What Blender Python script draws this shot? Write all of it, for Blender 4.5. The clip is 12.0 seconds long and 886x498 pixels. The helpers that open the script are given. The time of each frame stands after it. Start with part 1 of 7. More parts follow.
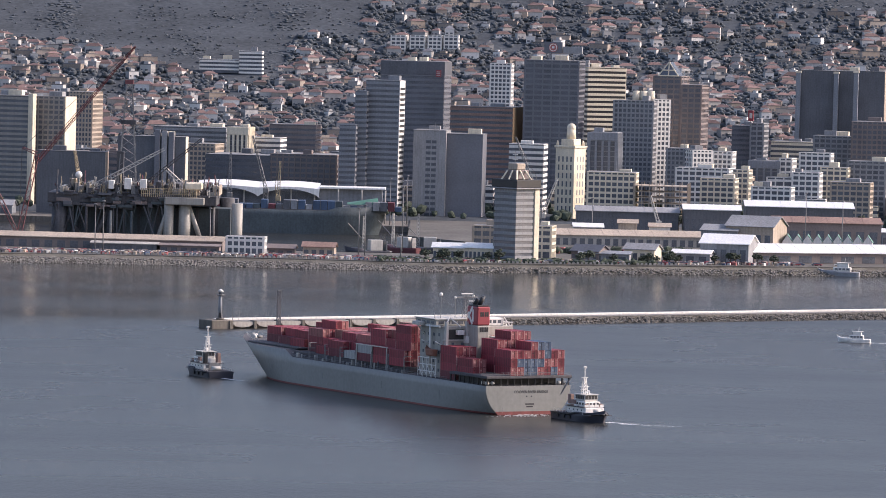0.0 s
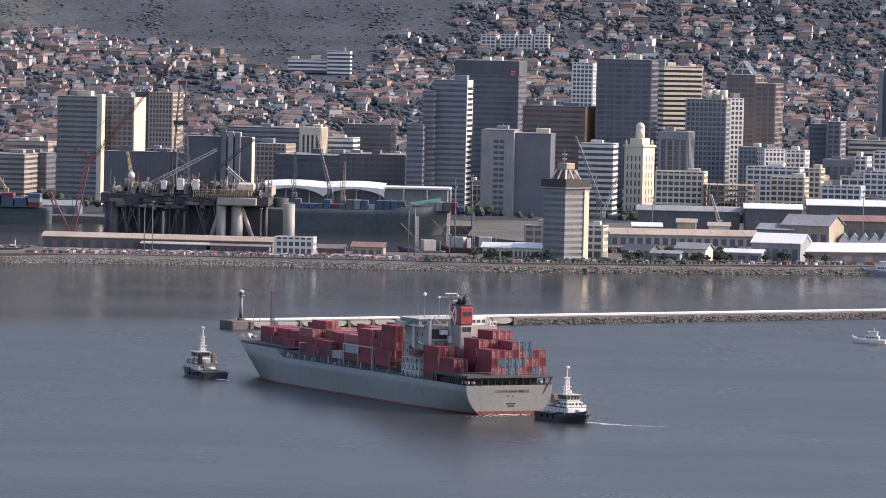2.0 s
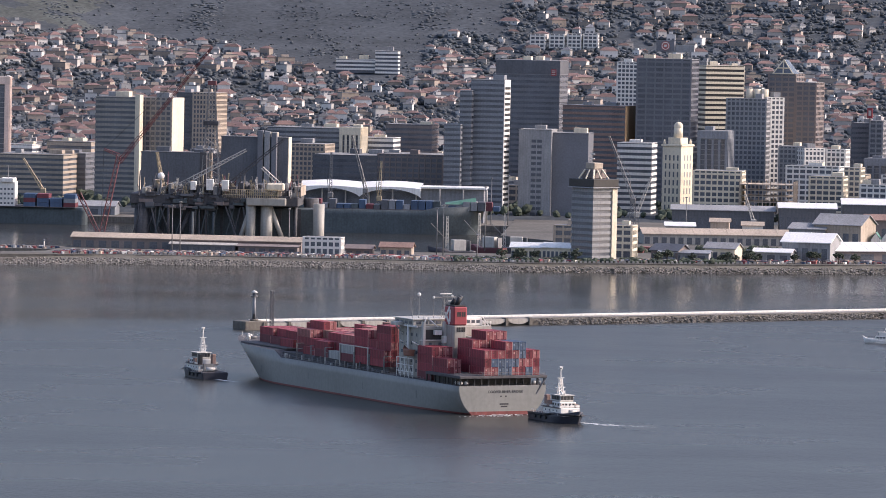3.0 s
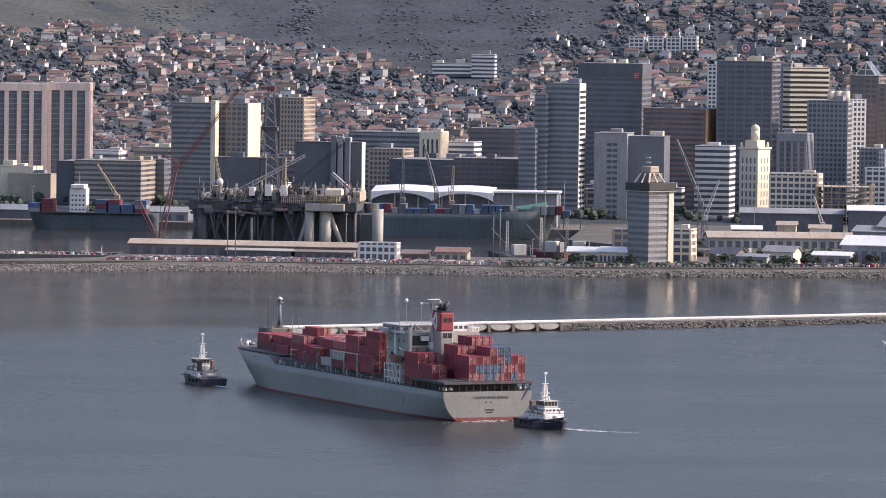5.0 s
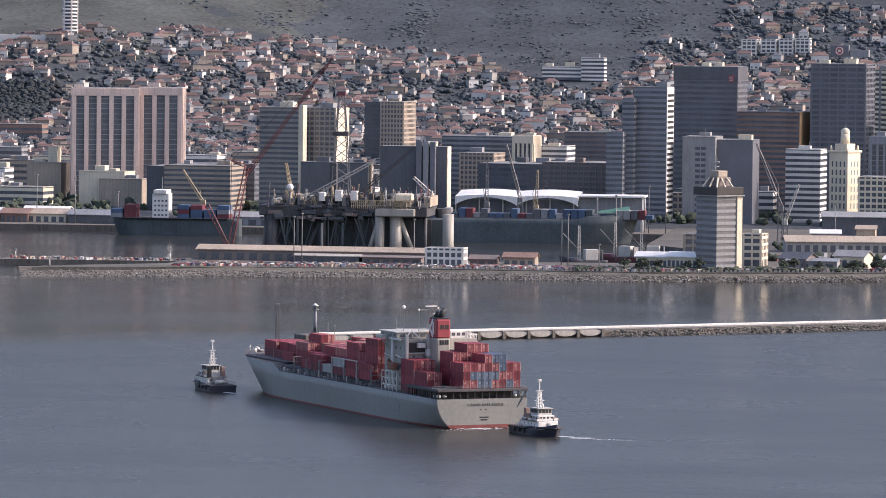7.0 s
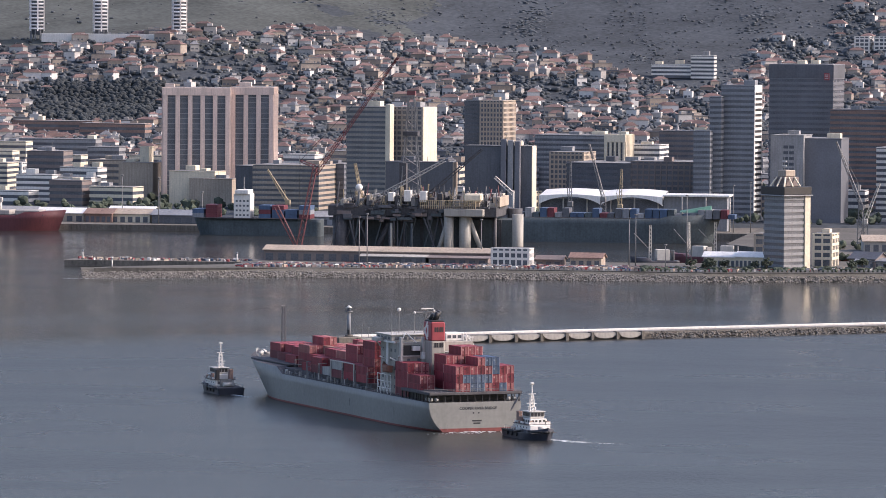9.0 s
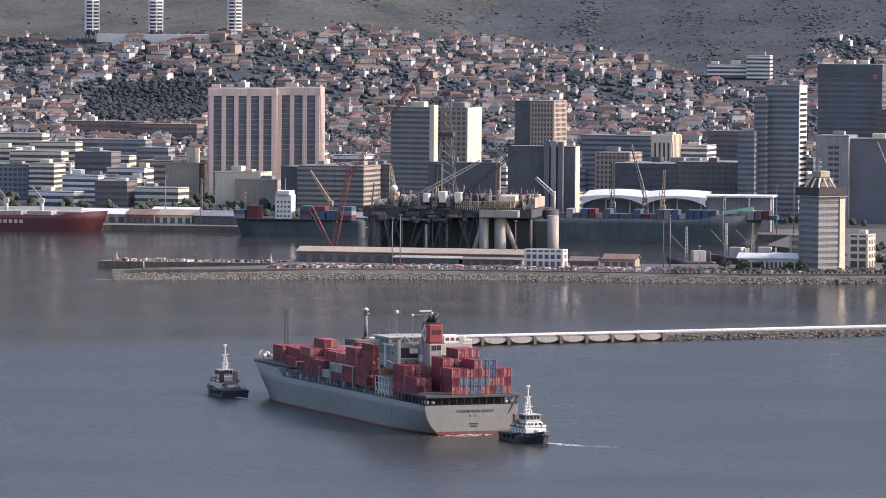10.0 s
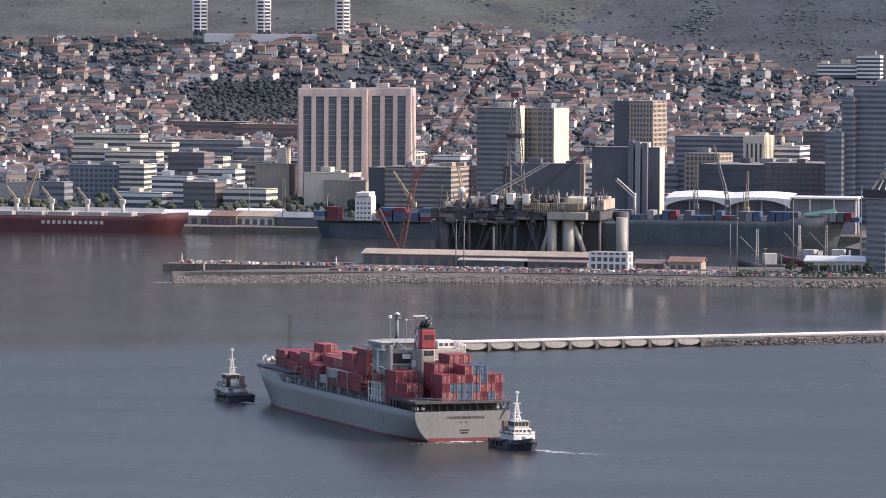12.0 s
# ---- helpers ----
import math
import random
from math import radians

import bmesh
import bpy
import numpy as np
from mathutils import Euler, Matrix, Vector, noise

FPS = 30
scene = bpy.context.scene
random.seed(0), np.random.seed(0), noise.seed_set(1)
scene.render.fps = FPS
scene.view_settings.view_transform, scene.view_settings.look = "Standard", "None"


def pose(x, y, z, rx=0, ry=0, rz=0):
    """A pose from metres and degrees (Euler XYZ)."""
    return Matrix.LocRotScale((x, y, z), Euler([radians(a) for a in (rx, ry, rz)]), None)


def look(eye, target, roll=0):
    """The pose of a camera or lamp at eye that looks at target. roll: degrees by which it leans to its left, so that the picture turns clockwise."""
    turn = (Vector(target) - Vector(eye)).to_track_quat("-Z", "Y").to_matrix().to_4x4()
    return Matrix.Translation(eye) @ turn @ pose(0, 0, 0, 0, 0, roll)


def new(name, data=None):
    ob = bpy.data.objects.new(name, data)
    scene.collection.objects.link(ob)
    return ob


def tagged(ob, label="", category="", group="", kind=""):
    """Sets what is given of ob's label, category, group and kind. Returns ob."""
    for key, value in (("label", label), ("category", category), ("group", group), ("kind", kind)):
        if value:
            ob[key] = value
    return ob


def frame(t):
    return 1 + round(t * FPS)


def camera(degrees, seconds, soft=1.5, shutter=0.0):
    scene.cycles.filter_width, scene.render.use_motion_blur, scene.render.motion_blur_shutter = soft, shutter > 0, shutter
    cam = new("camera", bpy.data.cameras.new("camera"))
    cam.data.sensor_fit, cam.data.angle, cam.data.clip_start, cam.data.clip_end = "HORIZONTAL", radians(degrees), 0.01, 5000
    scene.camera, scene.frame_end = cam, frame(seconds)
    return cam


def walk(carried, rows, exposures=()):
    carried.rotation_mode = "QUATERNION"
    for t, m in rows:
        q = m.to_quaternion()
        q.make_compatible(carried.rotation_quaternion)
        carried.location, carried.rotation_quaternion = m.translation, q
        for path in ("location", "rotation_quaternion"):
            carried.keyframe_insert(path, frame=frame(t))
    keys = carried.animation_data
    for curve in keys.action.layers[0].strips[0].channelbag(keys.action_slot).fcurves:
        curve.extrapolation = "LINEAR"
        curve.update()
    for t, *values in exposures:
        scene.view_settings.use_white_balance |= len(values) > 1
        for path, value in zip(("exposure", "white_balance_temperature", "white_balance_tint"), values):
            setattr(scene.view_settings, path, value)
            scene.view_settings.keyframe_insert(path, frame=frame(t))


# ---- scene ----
cam = camera(10.0, 12.0, soft=0.62)
# seconds, place in metres, then yaw, pitch and roll in degrees
ROWS = [
    (0.0, -167.53, -27.06, 124.25, 0.027, -2.517, -1.512),
    (0.5, -154.13, -26.81, 124.66, 0.474, -2.533, -1.442),
    (1.0, -140.58, -26.21, 125.08, 0.910, -2.546, -1.392),
    (1.5, -126.89, -25.25, 125.51, 1.337, -2.558, -1.379),
    (2.0, -113.07, -23.93, 125.94, 1.778, -2.571, -1.308),
    (2.5, -99.14, -22.24, 126.38, 2.240, -2.586, -1.215),
    (3.0, -85.13, -20.19, 126.82, 2.709, -2.599, -1.174),
    (5.0, -28.46, -8.25, 128.61, 4.593, -2.602, -0.811),
    (5.5, -14.23, -4.32, 129.05, 5.086, -2.605, -0.753),
    (6.0, 0.00, 0.00, 129.50, 5.598, -2.603, -0.725),
    (6.5, 14.21, 4.70, 129.93, 6.119, -2.604, -0.706),
    (7.0, 28.38, 9.80, 130.36, 6.639, -2.603, -0.611),
    (9.0, 84.40, 34.15, 132.01, 8.687, -2.658, -0.433),
    (9.5, 98.16, 41.24, 132.39, 9.204, -2.664, -0.365),
    (10.0, 111.78, 48.74, 132.76, 9.719, -2.673, -0.378),
    (10.5, 125.25, 56.66, 133.12, 10.228, -2.675, -0.352),
    (11.0, 138.57, 64.99, 133.46, 10.740, -2.684, -0.366),
    (11.5, 151.70, 73.73, 133.79, 11.246, -2.693, -0.318),
    (12.0, 164.63, 82.90, 134.10, 11.754, -2.704, -0.322),
]
walk(cam, [(t, pose(x, y, z, 90 + pitch, roll, yaw)) for t, x, y, z, yaw, pitch, roll in ROWS],
     exposures=[(0.0, 0.71, 6400, 20), (12.0, 0.71, 6400, 20)])

# ---- light ----
SUN_AZ, SUN_EL = 83.0, 33.0   # degrees clockwise from the view's far direction, and above the horizon
world = bpy.data.worlds.new("world")
scene.world = world
world.use_nodes = True
wn = world.node_tree
sky = wn.nodes.new("ShaderNodeTexSky")
sky.sky_type, sky.sun_disc = "NISHITA", False
sky.sun_elevation, sky.sun_rotation = radians(SUN_EL), radians(SUN_AZ)
sky.air_density, sky.dust_density, sky.ozone_density = 1.0, 3.2, 1.0
wn.links.new(sky.outputs[0], wn.nodes["Background"].inputs[0])
wn.nodes["Background"].inputs[1].default_value = 0.15
sun = new("sun", bpy.data.lights.new("sun", "SUN"))
sun.data.energy, sun.data.angle, sun.data.color = 2.25, radians(0.6), (1.0, 0.9, 0.79)
az, el = radians(SUN_AZ), radians(SUN_EL)
sun.matrix_basis = look((math.sin(az) * math.cos(el), math.cos(az) * math.cos(el), math.sin(el)), (0, 0, 0))


# ---- materials ----
def mat(name, color, rough=0.7, metal=0.0, vary=0.25, scale=0.3, bump=0.0, spread=0.0, stains=0.0, spec=0.5):
    """Procedural surface: two noise scales, an optional spread between objects and streaky stains."""
    m = bpy.data.materials.new(name)
    m.use_nodes = True
    nt, nd, ln = m.node_tree, m.node_tree.nodes, m.node_tree.links
    bsdf = nd["Principled BSDF"]
    bsdf.inputs["Roughness"].default_value, bsdf.inputs["Metallic"].default_value = rough, metal
    bsdf.inputs["Specular IOR Level"].default_value = spec
    co = nd.new("ShaderNodeTexCoord")
    big, fine = nd.new("ShaderNodeTexNoise"), nd.new("ShaderNodeTexNoise")
    for n, s, det in ((big, scale * 0.2, 3.0), (fine, scale * 3.0, 5.0)):
        n.inputs["Scale"].default_value, n.inputs["Detail"].default_value = s, det
        ln.new(co.outputs["Object"], n.inputs["Vector"])
    add = nd.new("ShaderNodeMath")
    add.operation = "ADD"
    ln.new(big.outputs[0], add.inputs[0]), ln.new(fine.outputs[0], add.inputs[1])
    ramp = nd.new("ShaderNodeMapRange")
    ramp.inputs[1].default_value, ramp.inputs[2].default_value = 0.7, 1.3
    ramp.inputs[3].default_value, ramp.inputs[4].default_value = 1.0 - vary, 1.0 + vary
    ln.new(add.outputs[0], ramp.inputs[0])
    last = ramp.outputs[0]
    if spread:
        info = nd.new("ShaderNodeObjectInfo")
        geo = nd.new("ShaderNodeNewGeometry")
        mix = nd.new("ShaderNodeMath")
        mix.operation = "ADD"
        ln.new(info.outputs["Random"], mix.inputs[0]), ln.new(geo.outputs["Random Per Island"], mix.inputs[1])
        r2 = nd.new("ShaderNodeMapRange")
        r2.inputs[1].default_value, r2.inputs[2].default_value = 0.3, 1.7
        r2.inputs[3].default_value, r2.inputs[4].default_value = 1.0 - spread, 1.0 + spread
        ln.new(mix.outputs[0], r2.inputs[0])
        mul = nd.new("ShaderNodeMath")
        mul.operation = "MULTIPLY"
        ln.new(last, mul.inputs[0]), ln.new(r2.outputs[0], mul.inputs[1])
        last = mul.outputs[0]
    if stains:
        stretch = nd.new("ShaderNodeMapping")
        stretch.inputs["Scale"].default_value = (0.9, 0.9, 0.06)
        ln.new(co.outputs["Object"], stretch.inputs[0])
        st = nd.new("ShaderNodeTexNoise")
        st.inputs["Scale"].default_value, st.inputs["Detail"].default_value = 1.0, 6.0
        ln.new(stretch.outputs[0], st.inputs["Vector"])
        r3 = nd.new("ShaderNodeMapRange")
        r3.inputs[1].default_value, r3.inputs[2].default_value = 0.42, 0.7
        r3.inputs[3].default_value, r3.inputs[4].default_value = 1.0, 1.0 - stains
        ln.new(st.outputs[0], r3.inputs[0])
        mul = nd.new("ShaderNodeMath")
        mul.operation = "MULTIPLY"
        ln.new(last, mul.inputs[0]), ln.new(r3.outputs[0], mul.inputs[1])
        last = mul.outputs[0]
    tint = nd.new("ShaderNodeVectorMath")
    tint.operation = "SCALE"
    tint.inputs[0].default_value = color
    ln.new(last, tint.inputs["Scale"])
    ln.new(tint.outputs[0], bsdf.inputs["Base Color"])
    if bump:
        b = nd.new("ShaderNodeBump")
        b.inputs["Strength"].default_value, b.inputs["Distance"].default_value = bump, 0.3
        ln.new(fine.outputs[0], b.inputs["Height"])
        ln.new(b.outputs[0], bsdf.inputs["Normal"])
    return m


def water_material():
    m = bpy.data.materials.new("sea_water")
    m.use_nodes = True
    nd, ln = m.node_tree.nodes, m.node_tree.links
    bsdf = nd["Principled BSDF"]
    bsdf.inputs["Base Color"].default_value = (0.034, 0.0345, 0.033, 1)
    bsdf.inputs["IOR"].default_value, bsdf.inputs["Specular IOR Level"].default_value = 1.33, 0.33
    co = nd.new("ShaderNodeTexCoord")
    heights = []
    for s, det, stretch in ((0.035, 2.0, 0.5), (0.16, 4.0, 0.6), (0.7, 3.0, 0.8)):
        mp = nd.new("ShaderNodeMapping")
        mp.inputs["Scale"].default_value = (s, s * stretch, s)
        mp.inputs["Rotation"].default_value = (0, 0, radians(18))
        n = nd.new("ShaderNodeTexNoise")
        n.inputs["Scale"].default_value, n.inputs["Detail"].default_value = 1.0, det
        ln.new(co.outputs["Object"], mp.inputs[0]), ln.new(mp.outputs[0], n.inputs["Vector"])
        heights.append(n.outputs[0])
    lanes = nd.new("ShaderNodeTexNoise")      # calm and ruffled lanes of wind
    lm = nd.new("ShaderNodeMapping")
    lm.inputs["Scale"].default_value = (0.004, 0.009, 1)
    lm.inputs["Rotation"].default_value = (0, 0, radians(-9))
    lanes.inputs["Detail"].default_value, lanes.inputs["Scale"].default_value = 4.0, 1.0
    ln.new(co.outputs["Object"], lm.inputs[0]), ln.new(lm.outputs[0], lanes.inputs["Vector"])
    rr = nd.new("ShaderNodeMapRange")
    rr.inputs[1].default_value, rr.inputs[2].default_value = 0.38, 0.66
    rr.inputs[3].default_value, rr.inputs[4].default_value = 0.25, 0.33
    ln.new(lanes.outputs[0], rr.inputs[0])

    def calc(kind, a, b):
        q = nd.new("ShaderNodeMath")
        q.operation = kind
        for i, v in enumerate((a, b)):
            if isinstance(v, float):
                q.inputs[i].default_value = v
            else:
                ln.new(v, q.inputs[i])
        return q.outputs[0]
    # the basin behind the breakwater is sheltered and smoother
    xyz = nd.new("ShaderNodeSeparateXYZ")
    ln.new(co.outputs["Object"], xyz.inputs[0])
    inner = calc("SUBTRACT", calc("SUBTRACT", xyz.outputs[1], calc("MULTIPLY", xyz.outputs[0], 0.7067)), 2193.0)
    shelter = nd.new("ShaderNodeMapRange")
    shelter.inputs[1].default_value, shelter.inputs[2].default_value = 0.0, 120.0
    shelter.inputs[3].default_value, shelter.inputs[4].default_value = 1.0, 0.5
    ln.new(inner, shelter.inputs[0])
    ln.new(calc("MULTIPLY", rr.outputs[0], shelter.outputs[0]), bsdf.inputs["Roughness"])
    ruffle = nd.new("ShaderNodeMapRange")
    ruffle.inputs[1].default_value, ruffle.inputs[2].default_value = 0.4, 0.65
    ruffle.inputs[3].default_value, ruffle.inputs[4].default_value = 0.8, 1.35
    ln.new(lanes.outputs[0], ruffle.inputs[0])
    rough = calc("MULTIPLY", ruffle.outputs[0], shelter.outputs[0])
    normal = None
    for h, strength, dist in zip(heights, (0.06, 0.5, 0.7), (1.0, 0.5, 0.25)):
        b = nd.new("ShaderNodeBump")
        b.inputs["Strength"].default_value, b.inputs["Distance"].default_value = strength, dist
        ln.new(h, b.inputs["Height"])
        ln.new(calc("MULTIPLY", rough, strength), b.inputs["Strength"])
        if normal:
            ln.new(normal, b.inputs["Normal"])
        normal = b.outputs[0]
    ln.new(normal, bsdf.inputs["Normal"])
    return m


SEA = water_material()
PINK = mat("pink_concrete", (0.66, 0.53, 0.47), 0.8, vary=0.15, stains=0.2)
CREAM = mat("cream_concrete", (0.7, 0.62, 0.48), 0.8, vary=0.15, stains=0.15)
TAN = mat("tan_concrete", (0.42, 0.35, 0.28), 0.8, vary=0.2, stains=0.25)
GREY = mat("grey_concrete", (0.28, 0.285, 0.295), 0.8, vary=0.2, stains=0.25)
GREYB = mat("bluish_grey_concrete", (0.235, 0.25, 0.275), 0.7, vary=0.2, stains=0.2)
WHITE = mat("white_painted_concrete", (0.74, 0.72, 0.68), 0.7, vary=0.12, stains=0.15)
DARK = mat("dark_cladding", (0.11, 0.115, 0.13), 0.5, vary=0.25, stains=0.2)
DARKW = mat("dark_steel_bands", (0.15, 0.155, 0.175), 0.5, vary=0.2)
BROWN = mat("brown_concrete", (0.2, 0.165, 0.155), 0.8, vary=0.2)
BRICK = mat("red_brown_brick", (0.26, 0.17, 0.14), 0.85, vary=0.25, stains=0.2)
# brick block's end in sun, the warm light put into the colour
ORANGE = mat("sunlit_end_orange", (0.55, 0.36, 0.2), 0.8, vary=0.15)
# glass base colours raised to paint in distance haze and sky reflection
GLASS = mat("dark_window_glass", (0.12, 0.13, 0.15), 0.18, vary=0.4, scale=0.5)
GLASSB = mat("blue_window_glass", (0.1, 0.112, 0.135), 0.18, vary=0.4, scale=0.5)
GREYL = mat("pale_grey_panels", (0.36, 0.375, 0.4), 0.7, vary=0.15, stains=0.2)
WARM = mat("weathered_warm_concrete", (0.3, 0.28, 0.255), 0.8, vary=0.2, stains=0.25)
ROOF = mat("flat_roof_felt", (0.22, 0.22, 0.22), 0.9, vary=0.3)
ROOFW = mat("white_metal_roof", (0.78, 0.78, 0.76), 0.5, vary=0.1, stains=0.15)
ROOFR = mat("clay_roof_tiles", (0.2, 0.13, 0.12), 0.9, vary=0.25, spread=0.4)
ROOFG = mat("grey_roof_sheet", (0.16, 0.165, 0.18), 0.85, vary=0.25, spread=0.45)
HOUSEW = mat("whitewashed_house_wall", (0.62, 0.6, 0.58), 0.85, vary=0.15, spread=0.5)
HOUSEC = mat("ochre_house_wall", (0.4, 0.34, 0.29), 0.85, vary=0.2, spread=0.4)
# bluish, lifted foliage colour with the distance haze painted in
LEAF = mat("hazy_hill_foliage", (0.094, 0.106, 0.118), 0.95, vary=0.25, scale=0.06, spread=0.15, spec=0.1)
LEAFG = mat("garden_foliage", (0.06, 0.072, 0.055), 0.95, vary=0.4, scale=0.8, spread=0.4, spec=0.1)
PINE = mat("dark_pine_foliage", (0.056, 0.064, 0.07), 0.95, vary=0.3, scale=0.1, spread=0.2, spec=0.1)
BARK = mat("tree_bark", (0.1, 0.08, 0.06), 0.95)
EARTH = mat("scrub_slope", (0.108, 0.116, 0.116), 0.98, vary=0.35, scale=0.08, bump=0.4, spec=0.1)


def undergrowth(m):
    """Dark bush between the houses and under the woods, thinning out to bare scrub on the western shoulder of the mountain."""
    nd, ln = m.node_tree.nodes, m.node_tree.links
    bsdf = nd["Principled BSDF"]
    paint = bsdf.inputs["Base Color"].links[0].from_socket
    co, xyz, n = nd.new("ShaderNodeTexCoord"), nd.new("ShaderNodeSeparateXYZ"), nd.new("ShaderNodeTexNoise")
    n.inputs["Scale"].default_value, n.inputs["Detail"].default_value = 0.012, 6.0
    ln.new(co.outputs["Object"], xyz.inputs[0]), ln.new(co.outputs["Object"], n.inputs["Vector"])
    sway, edge, west, high, both = [nd.new("ShaderNodeMath") for _ in range(5)]
    sway.operation, sway.inputs[1].default_value = "MULTIPLY", 420.0
    ln.new(n.outputs[0], sway.inputs[0])
    edge.operation = "ADD"
    ln.new(xyz.outputs[0], edge.inputs[0]), ln.new(sway.outputs[0], edge.inputs[1])
    west.operation, west.inputs[1].default_value = "LESS_THAN", -420.0
    ln.new(edge.outputs[0], west.inputs[0])
    high.operation, high.inputs[1].default_value = "GREATER_THAN", 4085.0
    ln.new(xyz.outputs[1], high.inputs[0])
    both.operation = "MULTIPLY"
    ln.new(west.outputs[0], both.inputs[0]), ln.new(high.outputs[0], both.inputs[1])
    mix = nd.new("ShaderNodeMix")
    mix.data_type, mix.blend_type = "RGBA", "MULTIPLY"
    mix.inputs[0].default_value = 1.0
    ramp = nd.new("ShaderNodeMix")
    ramp.data_type = "RGBA"
    # bluish factor on the bush also paints in distance haze
    ramp.inputs[6].default_value, ramp.inputs[7].default_value = (0.63, 0.67, 0.76, 1), (0.84, 0.86, 0.82, 1)
    ln.new(both.outputs[0], ramp.inputs[0])
    ln.new(paint, mix.inputs[6]), ln.new(ramp.outputs[2], mix.inputs[7])
    ln.new(mix.outputs[2], bsdf.inputs["Base Color"])


undergrowth(EARTH)
BANK = mat("gravel_bank", (0.13, 0.122, 0.105), 0.95, vary=0.4, scale=0.5, bump=0.4, spec=0.2)
WALK = mat("worn_walkway_concrete", (0.2, 0.195, 0.185), 0.9, vary=0.25, stains=0.3)
LAND = mat("quay_asphalt", (0.12, 0.115, 0.105), 0.95, vary=0.4, scale=0.15, spec=0.2)
ROCK = mat("breakwater_rock", (0.19, 0.178, 0.16), 0.95, vary=0.3, scale=1.0, spread=0.45, bump=0.5)
QUAY = mat("quay_wall_concrete", (0.16, 0.145, 0.125), 0.9, vary=0.3, stains=0.4)
PARAPET = mat("pale_parapet_concrete", (0.38, 0.36, 0.33), 0.85, vary=0.2, stains=0.2)
HULL = mat("grey_hull_paint", (0.235, 0.236, 0.22), 0.55, vary=0.12, scale=0.25, stains=0.06)
BOOT = mat("red_boot_topping", (0.22, 0.055, 0.05), 0.6, vary=0.25, stains=0.3)
DECK = mat("dark_deck_paint", (0.085, 0.08, 0.085), 0.8, vary=0.3)
SHIPW = mat("cream_ship_paint", (0.52, 0.5, 0.46), 0.5, vary=0.1, stains=0.25)
# darker partner of the cream paint, with shade put into the colour
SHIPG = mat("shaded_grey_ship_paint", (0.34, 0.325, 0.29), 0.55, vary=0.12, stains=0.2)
CPOST = mat("faded_container_frame", (0.5, 0.26, 0.24), 0.6, vary=0.2)
BPOST = mat("faded_blue_frame", (0.2, 0.25, 0.31), 0.6, vary=0.2)
JIB = mat("dark_red_lattice", (0.2, 0.05, 0.05), 0.6, vary=0.2)
RED = mat("red_funnel_paint", (0.28, 0.045, 0.055), 0.5, vary=0.12)
CRED = mat("red_container_paint", (0.25, 0.037, 0.05), 0.6, vary=0.2, scale=0.6, spread=0.3, stains=0.25)
CMAR = mat("maroon_container_paint", (0.14, 0.032, 0.042), 0.6, vary=0.2, scale=0.6, spread=0.3, stains=0.25)
CORA = mat("faded_orange_container_paint", (0.36, 0.12, 0.11), 0.6, vary=0.2, scale=0.6, spread=0.3, stains=0.25)
CBRN = mat("rusty_brown_container_paint", (0.28, 0.14, 0.115), 0.65, vary=0.25, scale=0.6, spread=0.3, stains=0.3)
CBLU = mat("blue_container_paint", (0.05, 0.085, 0.15), 0.55, vary=0.2, scale=0.6, spread=0.3, stains=0.2)
CGRY = mat("grey_container_paint", (0.36, 0.36, 0.35), 0.55, vary=0.15, scale=0.6, spread=0.2, stains=0.25)
BLACK = mat("black_paint", (0.02, 0.02, 0.022), 0.5, vary=0.3)
TUGH = mat("dark_tug_hull", (0.03, 0.032, 0.045), 0.5, vary=0.3)
LETTER = mat("black_lettering", (0.03, 0.03, 0.035), 0.6, vary=0.1)
PALE = mat("pale_lettering", (0.55, 0.5, 0.46), 0.6, vary=0.1)
FOAM = mat("sea_foam", (0.6, 0.63, 0.65), 0.8, vary=0.3, scale=1.5, bump=0.6)
STEEL = mat("weathered_steel", (0.2, 0.2, 0.2), 0.6, vary=0.3, stains=0.2)
YEL = mat("faded_yellow_steel", (0.36, 0.3, 0.2), 0.65, vary=0.25, stains=0.2)
REDS = mat("red_lattice_steel", (0.15, 0.05, 0.055), 0.6, vary=0.2)
RIGD = mat("dark_rig_steel", (0.075, 0.075, 0.082), 0.7, vary=0.4, stains=0.3)
HULLD = mat("dark_green_hull", (0.07, 0.09, 0.1), 0.6, vary=0.3, stains=0.2)
HULLR = mat("dark_red_hull", (0.11, 0.03, 0.035), 0.55, vary=0.2, stains=0.2)
GREEN = mat("green_metal_roof", (0.08, 0.2, 0.15), 0.6, vary=0.2)


# ---- mesh tools ----
def part(name, bm, material, parent=None, label="", at=None):
    me = bpy.data.meshes.new(name)
    bm.to_mesh(me)
    bm.free()
    return place(name, me, material, parent, label, at)


def place(name, me, material=None, parent=None, label="", at=None):
    ob = new(name, me)
    if material is not None and not me.materials:
        for m in (material if isinstance(material, (list, tuple)) else [material]):
            me.materials.append(m)
    ob.parent = parent
    if at is not None:
        ob.matrix_basis = at
    if label:
        ob["label"] = label
    return ob


def thing(name, at, label, category, group="", kind=""):
    return tagged(new_at(name, at), label, category, group, kind)


def new_at(name, at):
    ob = new(name)
    ob.matrix_basis = at
    ob.empty_display_size = 0.5
    return ob


